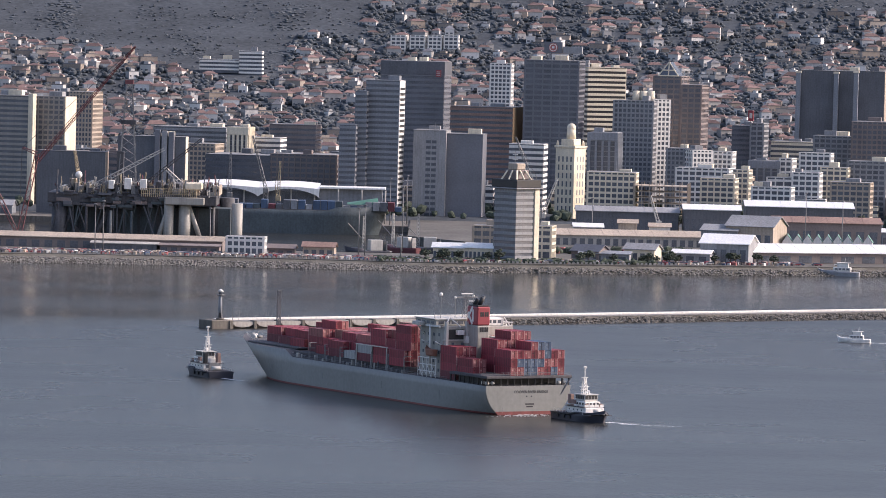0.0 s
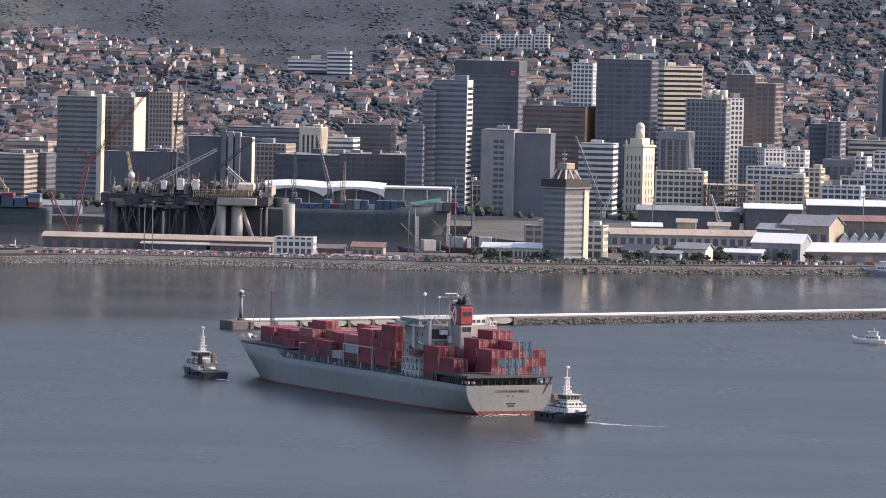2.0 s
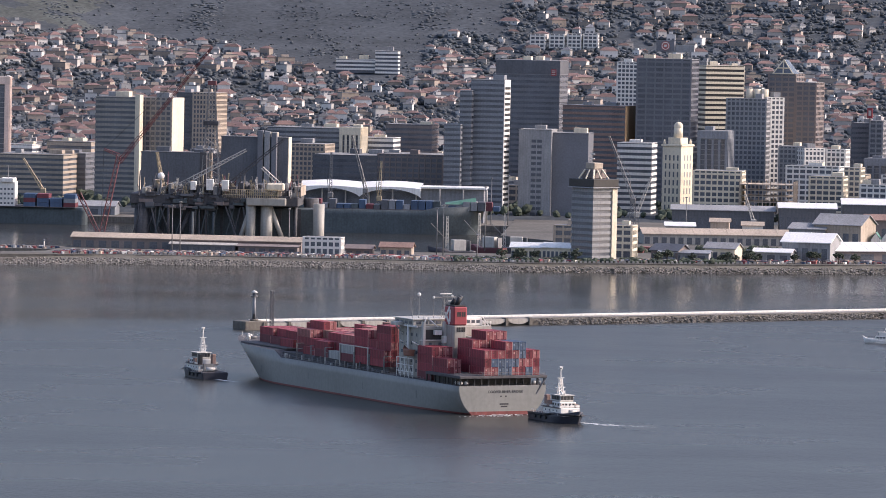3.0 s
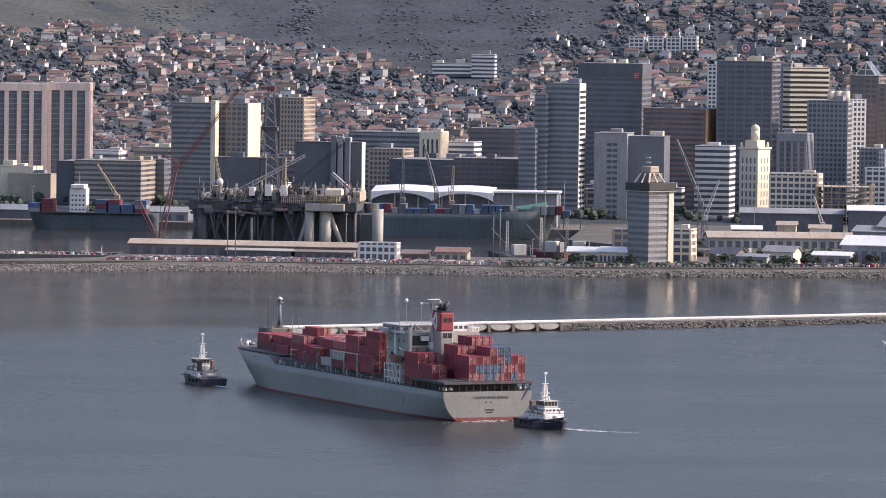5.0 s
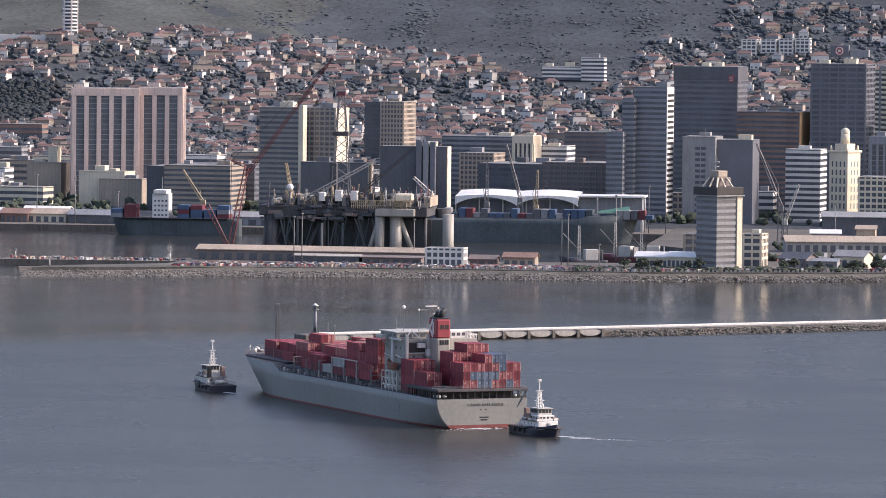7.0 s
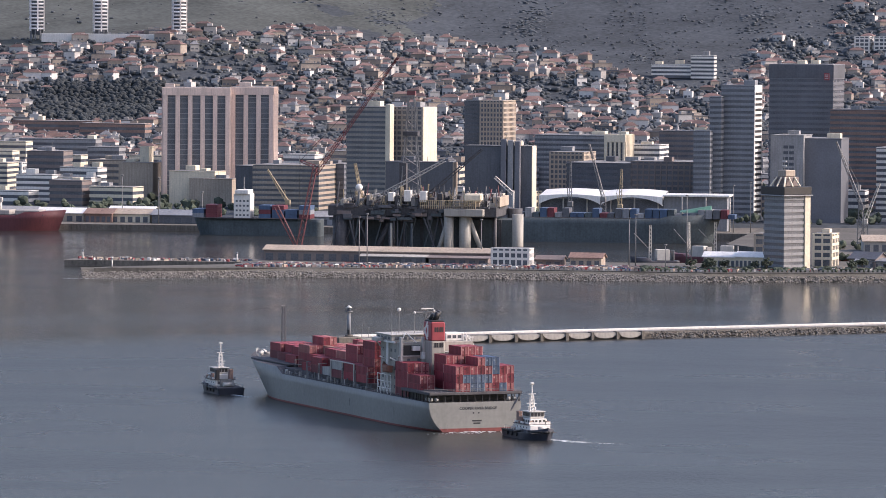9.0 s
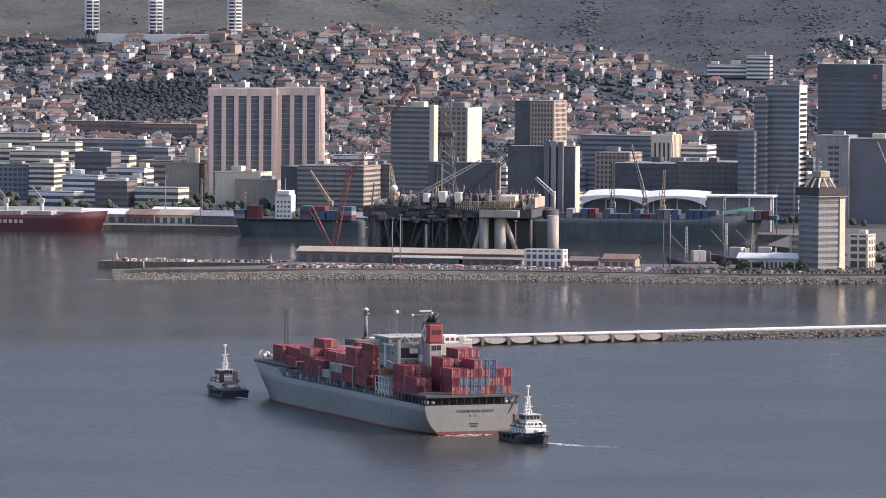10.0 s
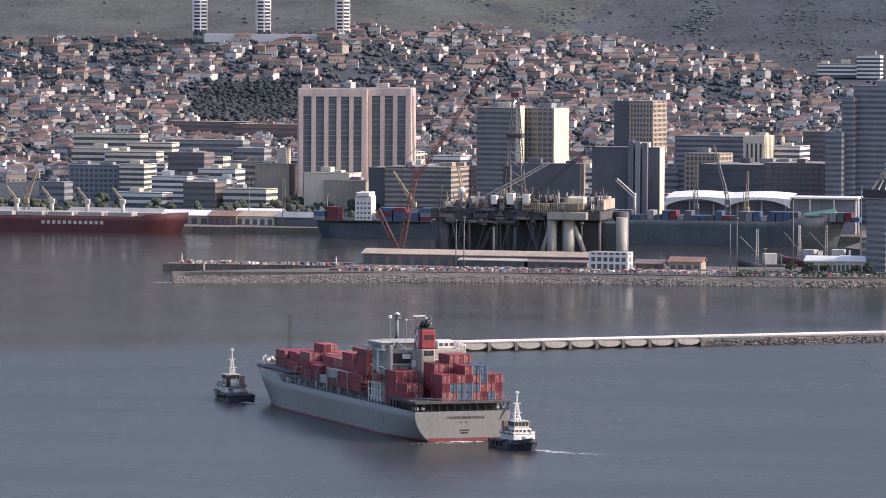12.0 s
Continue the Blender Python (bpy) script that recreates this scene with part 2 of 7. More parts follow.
def box(x0, x1, y0, y1, z0, z1, bm=None, bevel=0.0, mi=0, rot=None):
    """A box, with bevelled edges if asked, added to bm."""
    own = bmesh.new() if bevel or bm is None else bm
    ps = [Vector((x, y, z)) for x in (x0, x1) for y in (y0, y1) for z in (z0, z1)]
    vs = [own.verts.new(rot @ p if rot is not None else p) for p in ps]
    for q in ((0, 1, 3, 2), (4, 6, 7, 5), (0, 4, 5, 1), (2, 3, 7, 6), (0, 2, 6, 4), (1, 5, 7, 3)):
        own.faces.new([vs[i] for i in q]).material_index = mi
    if bevel:
        bmesh.ops.bevel(own, geom=own.edges[:], offset=bevel, segments=1, affect="EDGES")
        return merge(own, bm)
    return own


def merge(own, bm, m=None):
    if m is not None:
        own.transform(m)
    if bm is None:
        return own
    me = bpy.data.meshes.new("scratch")
    own.to_mesh(me)
    own.free()
    bm.from_mesh(me)
    bpy.data.meshes.remove(me)
    return bm


def bar(a, b, r, bm=None, sides=6, r2=None):
    """A round bar from a to b, tapering from r to r2."""
    a, b = Vector(a), Vector(b)
    bm = bm or bmesh.new()
    q = (b - a).to_track_quat("Z", "Y")
    rings = []
    for p, rad in ((a, r), (b, r if r2 is None else r2)):
        rings.append([bm.verts.new(p + q @ Vector((rad * math.cos(6.28318 * i / sides), rad * math.sin(6.28318 * i / sides), 0))) for i in range(sides)])
    for i in range(sides):
        j = (i + 1) % sides
        bm.faces.new((rings[0][i], rings[0][j], rings[1][j], rings[1][i])).smooth = sides > 7
    bm.faces.new(rings[0][::-1]), bm.faces.new(rings[1])
    return bm


def lattice(a, b, half, step, r, bm=None):
    """A square lattice boom from a to b with cross bracing."""
    a, b = Vector(a), Vector(b)
    n = max(2, int((b - a).length / step))
    q = (b - a).to_track_quat("Z", "Y")
    bm = bm or bmesh.new()
    hs = half if isinstance(half, (tuple, list)) else (half, half)
    cs = [Vector((sx, sy, 0)) for sx, sy in ((1, 1), (-1, 1), (-1, -1), (1, -1))]
    ring = [[a.lerp(b, i / n) + q @ (c * (hs[0] + (hs[1] - hs[0]) * i / n)) for c in cs] for i in range(n + 1)]
    for c in range(4):
        bar(ring[0][c], ring[n][c], r, bm, 4)
        for i in range(n):
            bar(ring[i][c], ring[i + 1][(c + 1) % 4], r * 0.6, bm, 3)
    return bm


def loft(sections, bm=None, cap=True):
    """Joins equal loops of points into a skin."""
    bm = bm or bmesh.new()
    rows = [[bm.verts.new(p) for p in s] for s in sections]
    n = len(rows[0])
    for r0, r1 in zip(rows, rows[1:]):
        for i in range(n):
            j = (i + 1) % n
            bm.faces.new((r0[i], r0[j], r1[j], r1[i]))
    if cap:
        bm.faces.new(rows[0][::-1]), bm.faces.new(rows[-1])
    bmesh.ops.recalc_face_normals(bm, faces=bm.faces[:])
    return bm


def ground_z(x, y):
    """Height of the ground: flat by the docks, then the slope up to the mountain."""
    ys = (2400, 2560, 2900, 3300, 3500, 3800, 4100, 4250, 4400, 4600, 4900)
    zs = (4.6, 4.8, 5.0, 6.0, 14.0, 39.0, 81.0, 103.0, 139.0, 215.0, 420.0)
    z = float(np.interp(y, ys, zs))
    k = min(1.0, max(0.0, (y - 3450) / 300))
    z += k * (8.0 * noise.noise(Vector((x * 0.004, y * 0.004, 0))) + 3.0 * noise.noise(Vector((x * 0.015, y * 0.015, 4))))
    z += min(1.0, max(0.0, (y - 3940) / 160)) * 25.0 * min(1.0, max(0.0, (-560 - x) / 200))
    return z


# ---- sea, land and mountain ----
def grid_sheet(name, xs, ys, height, material, label, category):
    verts = [(x, y, height(x, y)) for y in ys for x in xs]
    nx = len(xs)
    faces = [(j * nx + i, j * nx + i + 1, (j + 1) * nx + i + 1, (j + 1) * nx + i) for j in range(len(ys) - 1) for i in range(nx - 1)]
    me = bpy.data.meshes.new(name)
    me.from_pydata(verts, [], faces)
    me.polygons.foreach_set("use_smooth", [True] * len(faces))
    return tagged(place(name, me, material), label, category, kind="structure")


grid_sheet("water", np.linspace(-9000, 9000, 7).tolist(), np.linspace(-9000, 3300, 7).tolist(), lambda x, y: 0.0, SEA,
           "calm slate-grey harbour water with faint wind ripples", "water")
grid_sheet("ground", np.linspace(-2600, 1800, 111).tolist(), [3080, 3100] + np.linspace(3150, 4900, 60).tolist(),
           lambda x, y: -3.0 if y < 3090 else ground_z(x, y), EARTH, "dark scrub-covered mountain slope rising behind the city", "mountain")


def slab(name, outline, z0, z1, material, label, category):
    """A flat piece of land with an upright edge."""
    bm = bmesh.new()
    lo = [bm.verts.new((x, y, z0)) for x, y in outline]
    hi = [bm.verts.new((x, y, z1)) for x, y in outline]
    bm.faces.new(hi), bm.faces.new(lo[::-1])
    for i in range(len(lo)):
        j = (i + 1) % len(lo)
        bm.faces.new((lo[i], lo[j], hi[j], hi[i]))
    bmesh.ops.recalc_face_normals(bm, faces=bm.faces[:])
    return tagged(part(name, bm, material), label, category, kind="structure")


slab("quay_front", [(-466, 2494), (-372, 2531), (-280, 2543), (-165, 2543), (-60, 2574), (75, 2624), (1200, 3010), (1200, 3110), (-186, 3110), (-186, 2860), (-130, 2760), (-150, 2640), (-300, 2622), (-404, 2614), (-408, 2556), (-464, 2512)], -4, 4.4, LAND,
     "paved harbour quay with trodden gravel and asphalt", "quay")
slab("quay_inner", [(-505, 2598), (-406, 2602), (-406, 2640), (-503, 2622)], -4, 3.2, QUAY, "low concrete pier head in the inner dock", "pier")
slab("quay_back", [(-2600, 2975), (-700, 3000), (-600, 3022), (-440, 3026), (-185, 3015), (-185, 3112), (-2600, 3112)], -4, 3.6, QUAY, "long concrete dock edge below the city", "quay")


def rock_mesh(rng):
    bm = bmesh.new()
    bmesh.ops.create_icosphere(bm, subdivisions=1, radius=1.0)
    for v in bm.verts:
        v.co *= rng.uniform(0.65, 1.2)
        v.co.z *= 0.75
    me = bpy.data.meshes.new("rock")
    bm.to_mesh(me)
    bm.free()
    return me


def scatter_mesh(base, spots):
    """Joins many scaled and turned copies of the base arrays (verts, faces) into one mesh. spots: x, y, z, size x y z, turn."""
    allv, allf, n = [], [], 0
    for k, (x, y, z, sx, sy, sz, a) in enumerate(spots):
        v, f = base[k % len(base)]
        c, s = math.cos(a), math.sin(a)
        p = v * (sx, sy, sz)
        allv.append(np.stack([p[:, 0] * c - p[:, 1] * s + x, p[:, 0] * s + p[:, 1] * c + y, p[:, 2] + z], 1))
        allf.append(f + n)
        n += len(v)
    vs, fs = np.concatenate(allv), np.concatenate(allf)
    me = bpy.data.meshes.new("scatter")
    me.from_pydata(vs.tolist(), [], fs.tolist())
    return me


def as_arrays(me):
    v = np.array([tuple(q.co) for q in me.vertices])
    f = np.array([tuple(p.vertices) for p in me.polygons])
    return v, f


rng = random.Random(7)
ROCKS = [as_arrays(rock_mesh(rng)) for _ in range(8)]


def along(line, count, spread, low, high, size, seed):
    """Spots along a polyline, thrown up to spread metres to its far side, rising from low to high."""
    r = random.Random(seed)
    seg = [math.dist(a, b) for a, b in zip(line, line[1:])]
    spots = []
    for _ in range(count):
        d = r.random() * sum(seg)
        k = 0
        while d > seg[k]:
            d, k = d - seg[k], k + 1
        (ax, ay), (bx, by) = line[k], line[k + 1]
        f, u = d / seg[k], r.random()
        nx, ny = -(by - ay) / seg[k], (bx - ax) / seg[k]
        s = r.uniform(0.6, 1.3) * size
        spots.append((ax + (bx - ax) * f + nx * u * spread, ay + (by - ay) * f + ny * u * spread, low + (high - low) * u + r.uniform(-0.3, 0.3), s * r.uniform(0.8, 1.4), s, s * r.uniform(0.7, 1.1), r.random() * 6.3))
    return spots


SHORE = [(-470, 2486), (-372, 2520), (-280, 2533), (-165, 2533), (-60, 2564), (75, 2613), (400, 2725)]
ob = place("shore_rocks", scatter_mesh(ROCKS, along(SHORE[:4], 6200, 7, -0.6, 2.6, 0.62, 1) + along(SHORE[3:], 4400, 7, -0.6, 2.6, 0.62, 2)), ROCK)
tagged(ob, "tumbled grey-brown boulders of the shore revetment", "rocks", kind="stuff")


def shore_bank():
    """A trodden gravel bank that climbs from the boulders to the quay."""
    verts, faces = [], []
    pts = []
    for (ax, ay), (bx, by) in zip(SHORE, SHORE[1:]):
        k = max(2, int(math.dist((ax, ay), (bx, by)) / 6))
        pts += [(ax + (bx - ax) * i / k, ay + (by - ay) * i / k) for i in range(k)]
    for x, y in pts:
        for off, z in ((3.0, -0.6), (5.0, 1.5), (7.5, 2.6), (10.0, 4.0), (13.5, 4.46)):
            j = noise.noise(Vector((x * 0.2, off, 1.0)))
            verts.append((x - 0.3 * off, y + off + j * 0.8, z + j * 0.25 * (off < 12)))
    for i in range(len(pts) - 1):
        faces += [(i * 5 + k, (i + 1) * 5 + k, (i + 1) * 5 + k + 1, i * 5 + k + 1) for k in range(4)]
    me = bpy.data.meshes.new("bank")
    me.from_pydata(verts, [], faces)
    tagged(place("shore_bank", me, BANK), "trodden gravel and earth bank above the shore boulders", "bank", kind="structure")


shore_bank()


# ---- breakwater ----
def breakwater():
    ax, ay, bx, by = -262.0, 2008.0, 420.0, 2490.0
    ang = math.degrees(math.atan2(by - ay, bx - ax))
    length = math.hypot(bx - ax, by - ay)
    root = thing("breakwater", pose(ax, ay, 0, 0, 0, ang), "long concrete breakwater with scalloped caissons, pale parapet and rock armour", "breakwater", kind="structure")
    bm = box(6, 142, 2, 12, -4, 2.6, bevel=0.15)
    part("core", bm, QUAY, root)
    part("rubble_core", box(142, length, 2, 12, -4, 2.4, bevel=0.2), QUAY, root)
    part("parapet", box(12, length, 9.6, 10.8, 2.4, 3.7, bevel=0.12), WHITE, root, "bright white-washed concrete parapet wall")
    part("walkway", box(14, length, 2.4, 9.2, 2.6, 2.9), WALK, root)
    part("head_block", box(4, 14.5, -0.5, 9.5, -4, 3.5, bevel=0.3), QUAY, root, "dark stained concrete head block")
    # scalloped caissons: a bay with a hanging apron under a half-round slot
    bay = bmesh.new()
    w, n = 12.2, 12
    arc = [(w / 2 + (w / 2 - 0.9) * math.cos(math.pi + math.pi * i / n), 2.5 - 2.0 * math.sin(math.pi * i / n)) for i in range(n + 1)]
    rows = []
    for y in (-0.5, 0.7):
        rows.append([[bay.verts.new((x, y, 2.75)) for x, z in arc], [bay.verts.new((x, y, z)) for x, z in arc]])
    for i in range(n):
        for y in (0, 1):
            t, b = rows[y]
            bay.faces.new((t[i], t[i + 1], b[i + 1], b[i]))
        bay.faces.new((rows[0][1][i], rows[0][1][i + 1], rows[1][1][i + 1], rows[1][1][i]))
        bay.faces.new((rows[0][0][i], rows[0][0][i + 1], rows[1][0][i + 1], rows[1][0][i]))
    bmesh.ops.recalc_face_normals(bay, faces=bay.faces[:])
    apron = bpy.data.meshes.new("apron")
    bay.to_mesh(apron)
    bay.free()
    rib = bpy.data.meshes.new("rib")
    bm = box(-0.7, 0.7, -1.0, 2.2, -4, 3.2, bevel=0.15)
    bm.to_mesh(rib)
    bm.free()
    for i in range(11):
        place("apron", apron, PARAPET, root, at=pose(13 + i * 11.7, 0, 0))
        place("rib", rib, QUAY, root, at=pose(13 + i * 11.7, 0, 0))
    place("rib", rib, QUAY, root, at=pose(13 + 11 * 11.7, 0, 0))
    post = bpy.data.meshes.new("rail_post")
    bm = bar((0, 0, 3.5), (0, 0, 4.5), 0.1, None, 5)
    bm.to_mesh(post)
    bm.free()
    for i in range(40):
        place("rail_post", post, STEEL, root, at=pose(16 + i * 8.0, 10.3, 0))
    rocks = [(x, y, z, a, b, c, d) for x, y, z, a, b, c, d in along([(146, -6), (length, -6)], 8200, 9, -0.7, 2.4, 0.56, 5)]
    tagged(place("rock_armour", scatter_mesh(ROCKS, rocks), ROCK, root), kind="stuff")
    # light tower on the head
    lx, ly = ax + 6.5, ay + 9.0
    lt = thing("harbour_light", pose(lx, ly, 3.48), "slim grey steel light tower with a white lantern cap", "light tower")
    bm = bar((0, 0, 0), (0, 0, 0.8), 1.6, None, 12)
    part("base", bm, QUAY, lt)
    part("column", bar((0, 0, 0.8), (0, 0, 9.8), 0.85, None, 12, 0.6), GREYB, lt)
    part("gallery", bar((0, 0, 9.8), (0, 0, 10.2), 1.5, None, 14), STEEL, lt)
    part("lantern", bar((0, 0, 10.2), (0, 0, 11.4), 0.8, None, 10), GLASSB, lt)
    part("cap", bar((0, 0, 11.4), (0, 0, 12.4), 1.45, None, 12, 0.25), WHITE, lt, "white conical cap")
    part("door", box(-0.4, 0.4, -0.95, -0.8, 0.8, 2.8), BLACK, lt)
    for i, (dx, h) in enumerate(((7.5, 5.0), (10.0, 4.0))):
        p = thing("lamp_post", pose(ax + dx + 4, ay + 6 + dx * 0.6, 2.85), "thin grey lamp post on the breakwater", "lamp post", "breakwater posts")
        part("pole", bar((0, 0, 0), (0, 0, h), 0.12, None, 6), STEEL, p)
        part("head", box(-0.3, 0.3, -0.2, 0.2, h, h + 0.3, bevel=0.05), STEEL, p)


breakwater()


# ---- the container ship ----
def hull_mesh(length, beam, deck, stern_w, stem_rake, fore, depth=3.0, steps=26, bow_full=0.3, counter=0.55, boot=None):
    """Ship's hull as lofted half-sections, bow along +y. Returns a bmesh, its lower strip with material 1."""
    half = beam / 2
    boot = boot or min(0.9, deck * 0.1)
    sections = []
    levels = (-depth, -depth * 0.4, boot, max(boot + 0.3, deck * 0.17), deck * 0.28, deck * 0.42, deck * 0.58, deck * 0.78, None)
    for k in range(steps + 1):
        u = k / steps
        y = length * u
        s = []
        top = deck + (fore if u > 1 - bow_full * 0.95 else 0.0) + (1.3 * ((u - 0.8) / 0.2) ** 2 if u > 0.8 else 0)
        for z in levels:
            zz = top if z is None else z
            f = (zz + depth) / (top + depth)
            taper = 1.0
            edge = 1 - bow_full
            if u > edge:
                q = (u - edge) / bow_full
                sharp = 1.25 + 1.7 * f
                taper = max(0.0, 1 - q ** sharp)
            if u < 0.16:
                q = 1 - u / 0.16
                taper *= 1 - (1 - stern_w) * q * max(0.0, 1 - f) ** counter * (0.4 + 0.6 * q)
            yy = y - (stem_rake * (1 - f) * max(0.0, (u - 0.7) / 0.3) ** 1.5)
            s.append((half * taper, yy, zz))
        sections.append([(-x, yy, zz) for x, yy, zz in s] + [(x, yy, zz) for x, yy, zz in s[::-1]])
    bm = loft(sections)
    for f in bm.faces:
        c = f.calc_center_median().z
        f.material_index = 1 if c < boot and abs(f.normal.z) < 0.9 else 0
        f.smooth = abs(f.normal.z) < 0.6 and abs(f.normal.y) < 0.9
    return bm


CL, CW, CH = 10.7, 2.42, 2.66      # container length, width and height


def container_mesh(name, material, ends):
    """A steel box: frame posts and rails with recessed, ribbed sides and door ends with bars."""
    bm = box(0.07, CW - 0.07, 0.08, CL - 0.08, 0.08, CH - 0.05)
    for x in (0, CW - 0.16):
        for y in (0, CL - 0.16):
            box(x, x + 0.16, y, y + 0.16, 0, CH, bm, mi=1)
    for z in (0, CH - 0.14):
        for x in (0.005, CW - 0.145):
            box(x, x + 0.14, 0.16, CL - 0.16, z + 0.003, z + 0.137, bm)
        for y in (0.005, CL - 0.145):
            box(0.16, CW - 0.16, y, y + 0.14, z + 0.003, z + 0.137, bm)
    for i in range(9):
        y = 0.75 + i * (CL - 1.5) / 8
        for x in (0.03, CW - 0.07):
            box(x, x + 0.04, y - 0.3, y + 0.3, 0.2, CH - 0.2, bm)
    for y in (0.02, CL - 0.08):
        for x in (0.55, 0.95, CW - 0.95, CW - 0.55):
            box(x - 0.05, x + 0.05, y, y + 0.06, 0.2, CH - 0.2, bm, mi=1)
        box(CW / 2 - 0.05, CW / 2 + 0.05, y, y + 0.06, 0.14, CH - 0.14, bm, mi=2)
        box(0.35, 1.0, y, y + 0.05, CH * 0.55, CH * 0.75, bm, mi=1)
    me = bpy.data.meshes.new(name)
    bm.to_mesh(me)
    bm.free()
    for m in (material, ends, BLACK):
        me.materials.append(m)
    return me


CBOX = [container_mesh("container", a, b) for a, b in ((CRED, CPOST), (CMAR, CPOST), (CORA, CPOST), (CBLU, BPOST), (CGRY, BPOST), (CRED, CMAR), (CBRN, CPOST))]


def container_ship():
    root = thing("container_ship", pose(-139.21, 1585.53, 0, 0, 0, 29.21), "grey-hulled container ship half loaded with mostly red containers, under tow", "ship")
    shell = hull_mesh(201.5, 31.6, 10.6, 0.3, 29.0, 2.3, bow_full=0.34, steps=36, counter=2.3, boot=1.75)
    for f in shell.faces:
        if f.normal.z > 0.8 and f.calc_center_median().z > 8:
            f.material_index = 2      # weather deck
    hull = part("hull", shell, [HULL, BOOT, DECK], root, "pale grey hull with red boot topping")
    bm = bmesh.new()      # red strip across the foot of the transom
    foot = []
    for z in (0.2, 0.9, 1.6, 2.3):
        half = 15.8 * (1 - 0.7 * max(0.0, 1 - (z + 3.0) / 13.6) ** 2.3)
        foot.append([bm.verts.new((x, -0.05, z)) for x in (-half, half)] + [bm.verts.new((x, 0.02, z)) for x in (half, -half)])
    for lo, hi in zip(foot, foot[1:]):
        for i in range(4):
            bm.faces.new((lo[i], lo[(i + 1) % 4], hi[(i + 1) % 4], hi[i]))
    part("boot_strip", bm, BOOT, root, "red boot topping on the transom")
    # transom name, port of registry and marks
    def text(body, size, x, z, y=-0.06, mat_=LETTER):
        cu = bpy.data.curves.new("lettering", "FONT")
        cu.body, cu.size, cu.align_x, cu.extrude = body, size, "CENTER", 0.02
        ob = new("lettering", cu)
        ob.parent = root
        ob.matrix_basis = pose(x, y, z, 90, 0, 0)
        cu.materials.append(mat_)
    text("COOPER RIVER BRIDGE", 1.22, 1.0, 8.2)
    for x, w, z in ((-0.6, 0.5, 6.9), (1.2, 0.5, 6.9), (0.6, 3.2, 4.4), (0.6, 2.4, 3.6)):
        part("marking", box(x - w / 2, x + w / 2, -0.07, 0.03, z, z + 0.45), LETTER, root)
    part("draught_mark", box(-9.5, -9.35, -0.05, 0.03, 1.6, 3.6), STEEL, root)
    # side fittings
    for y in (30, 70, 112, 150):
        part("side_mark", box(-15.86, -15.78, y, y + 0.3, 4.6, 7.0), STEEL, root)
    part("main_deck", box(-15.2, 15.2, 4, 136, 10.6, 10.75), DECK, root)
    part("hatch_coaming", box(-13.4, 13.4, 56, 138, 10.75, 12.6, bevel=0.2), DECK, root, "dark hatch coamings")
    part("hatch_coaming", box(-12.0, 12.0, 138, 176, 12.9, 13.6, bevel=0.2), DECK, root)
    part("stern_platform", box(-15.9, 15.9, -0.6, 24, 12.9, 13.8, bevel=0.12), DECK, root, "dark raised stern platform")
    # posts are black to sink into the painted shade under the platform
    post = bpy.data.meshes.new("platform_post")
    bm = box(-0.18, 0.18, -0.18, 0.18, 10.6, 12.9)
    bm.to_mesh(post)
    bm.free()
    for i in range(13):
        for y in (0.3, 11.0):
            place("platform_post", post, BLACK, root, at=pose(-15.2 + i * 2.53, y, 0))
    for i in range(8):
        place("platform_post", post, BLACK, root, at=pose(-15.3, 3 + i * 3, 0))
    part("corner_strut", bar((15.4, -0.3, 12.8), (12.2, 0.2, 7.6), 0.3, None, 6), DARK, root)
    part("corner_strut", bar((15.4, 5.0, 12.8), (15.3, 1.0, 8.6), 0.3, None, 6), DARK, root)
    # added black block that paints the shade beneath the stern platform
    part("platform_shade_block", box(-13.5, 13.5, 6, 22, 10.75, 12.9), BLACK, root)
    rail = bpy.data.meshes.new("deck_rail")
    bm = bmesh.new()
    for z in (0.5, 1.0):
        bar((0, 0, z), (0, 12, z), 0.05, bm, 4)
    for i in range(7):
        bar((0, i * 2, 0), (0, i * 2, 1.05), 0.05, bm, 4)
    bm.to_mesh(rail)
    bm.free()
    for i in range(9):
        place("deck_rail", rail, STEEL, root, at=pose(-15.6, 26 + i * 12.1, 10.6))
        place("deck_rail", rail, STEEL, root, at=pose(15.6, 26 + i * 12.1, 10.6))
    for i in range(3):
        place("deck_rail", rail, STEEL, root, at=pose(-15.7 + i * 10.5 + 10, -0.4, 13.8, 0, 0, 90))
    for x, y in ((-14.9, 0.8), (-14.9, 3.4), (-13.0, 0.6), (13.6, 0.6), (11.6, 0.6)):
        m = part("mooring_winch", bar((x - 0.5, y, 11.5), (x + 0.5, y, 11.5), 0.55, None, 8), SHIPW, root)
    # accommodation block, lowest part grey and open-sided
    # this grey paints the shade on the cream house and wheelhouse
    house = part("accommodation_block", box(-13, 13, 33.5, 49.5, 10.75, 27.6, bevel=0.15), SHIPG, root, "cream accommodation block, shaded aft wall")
    for k in range(5):
        z = 12.6 + k * 2.9
        for y in (36, 39.5, 43, 46.5):
            part("cabin_window", box(-13.06, -12.97, y, y + 1.0, z, z + 1.0), GLASS, house)
        if k < 4:
            for x in (-10, -6.5, 4.5, 8.0, 10.5):
                part("cabin_window", box(x, x + 1.0, 33.44, 33.53, z, z + 1.0), GLASS, house)
    for k in range(4):
        part("deck_edge", box(-13.5, 13.5, 32.6, 33.5, 13.4 + k * 3.2, 13.7 + k * 3.2), SHIPW, house)
    for x in (-12.8, -5.2):
        part("aft_pillar", box(x, x + 0.9, 32.2, 33.5, 13, 29.2, bevel=0.05), SHIPW, house)
    part("white_locker", box(-5.6, -4.2, 31.6, 33.4, 22.2, 24.4, bevel=0.05), WHITE, house)
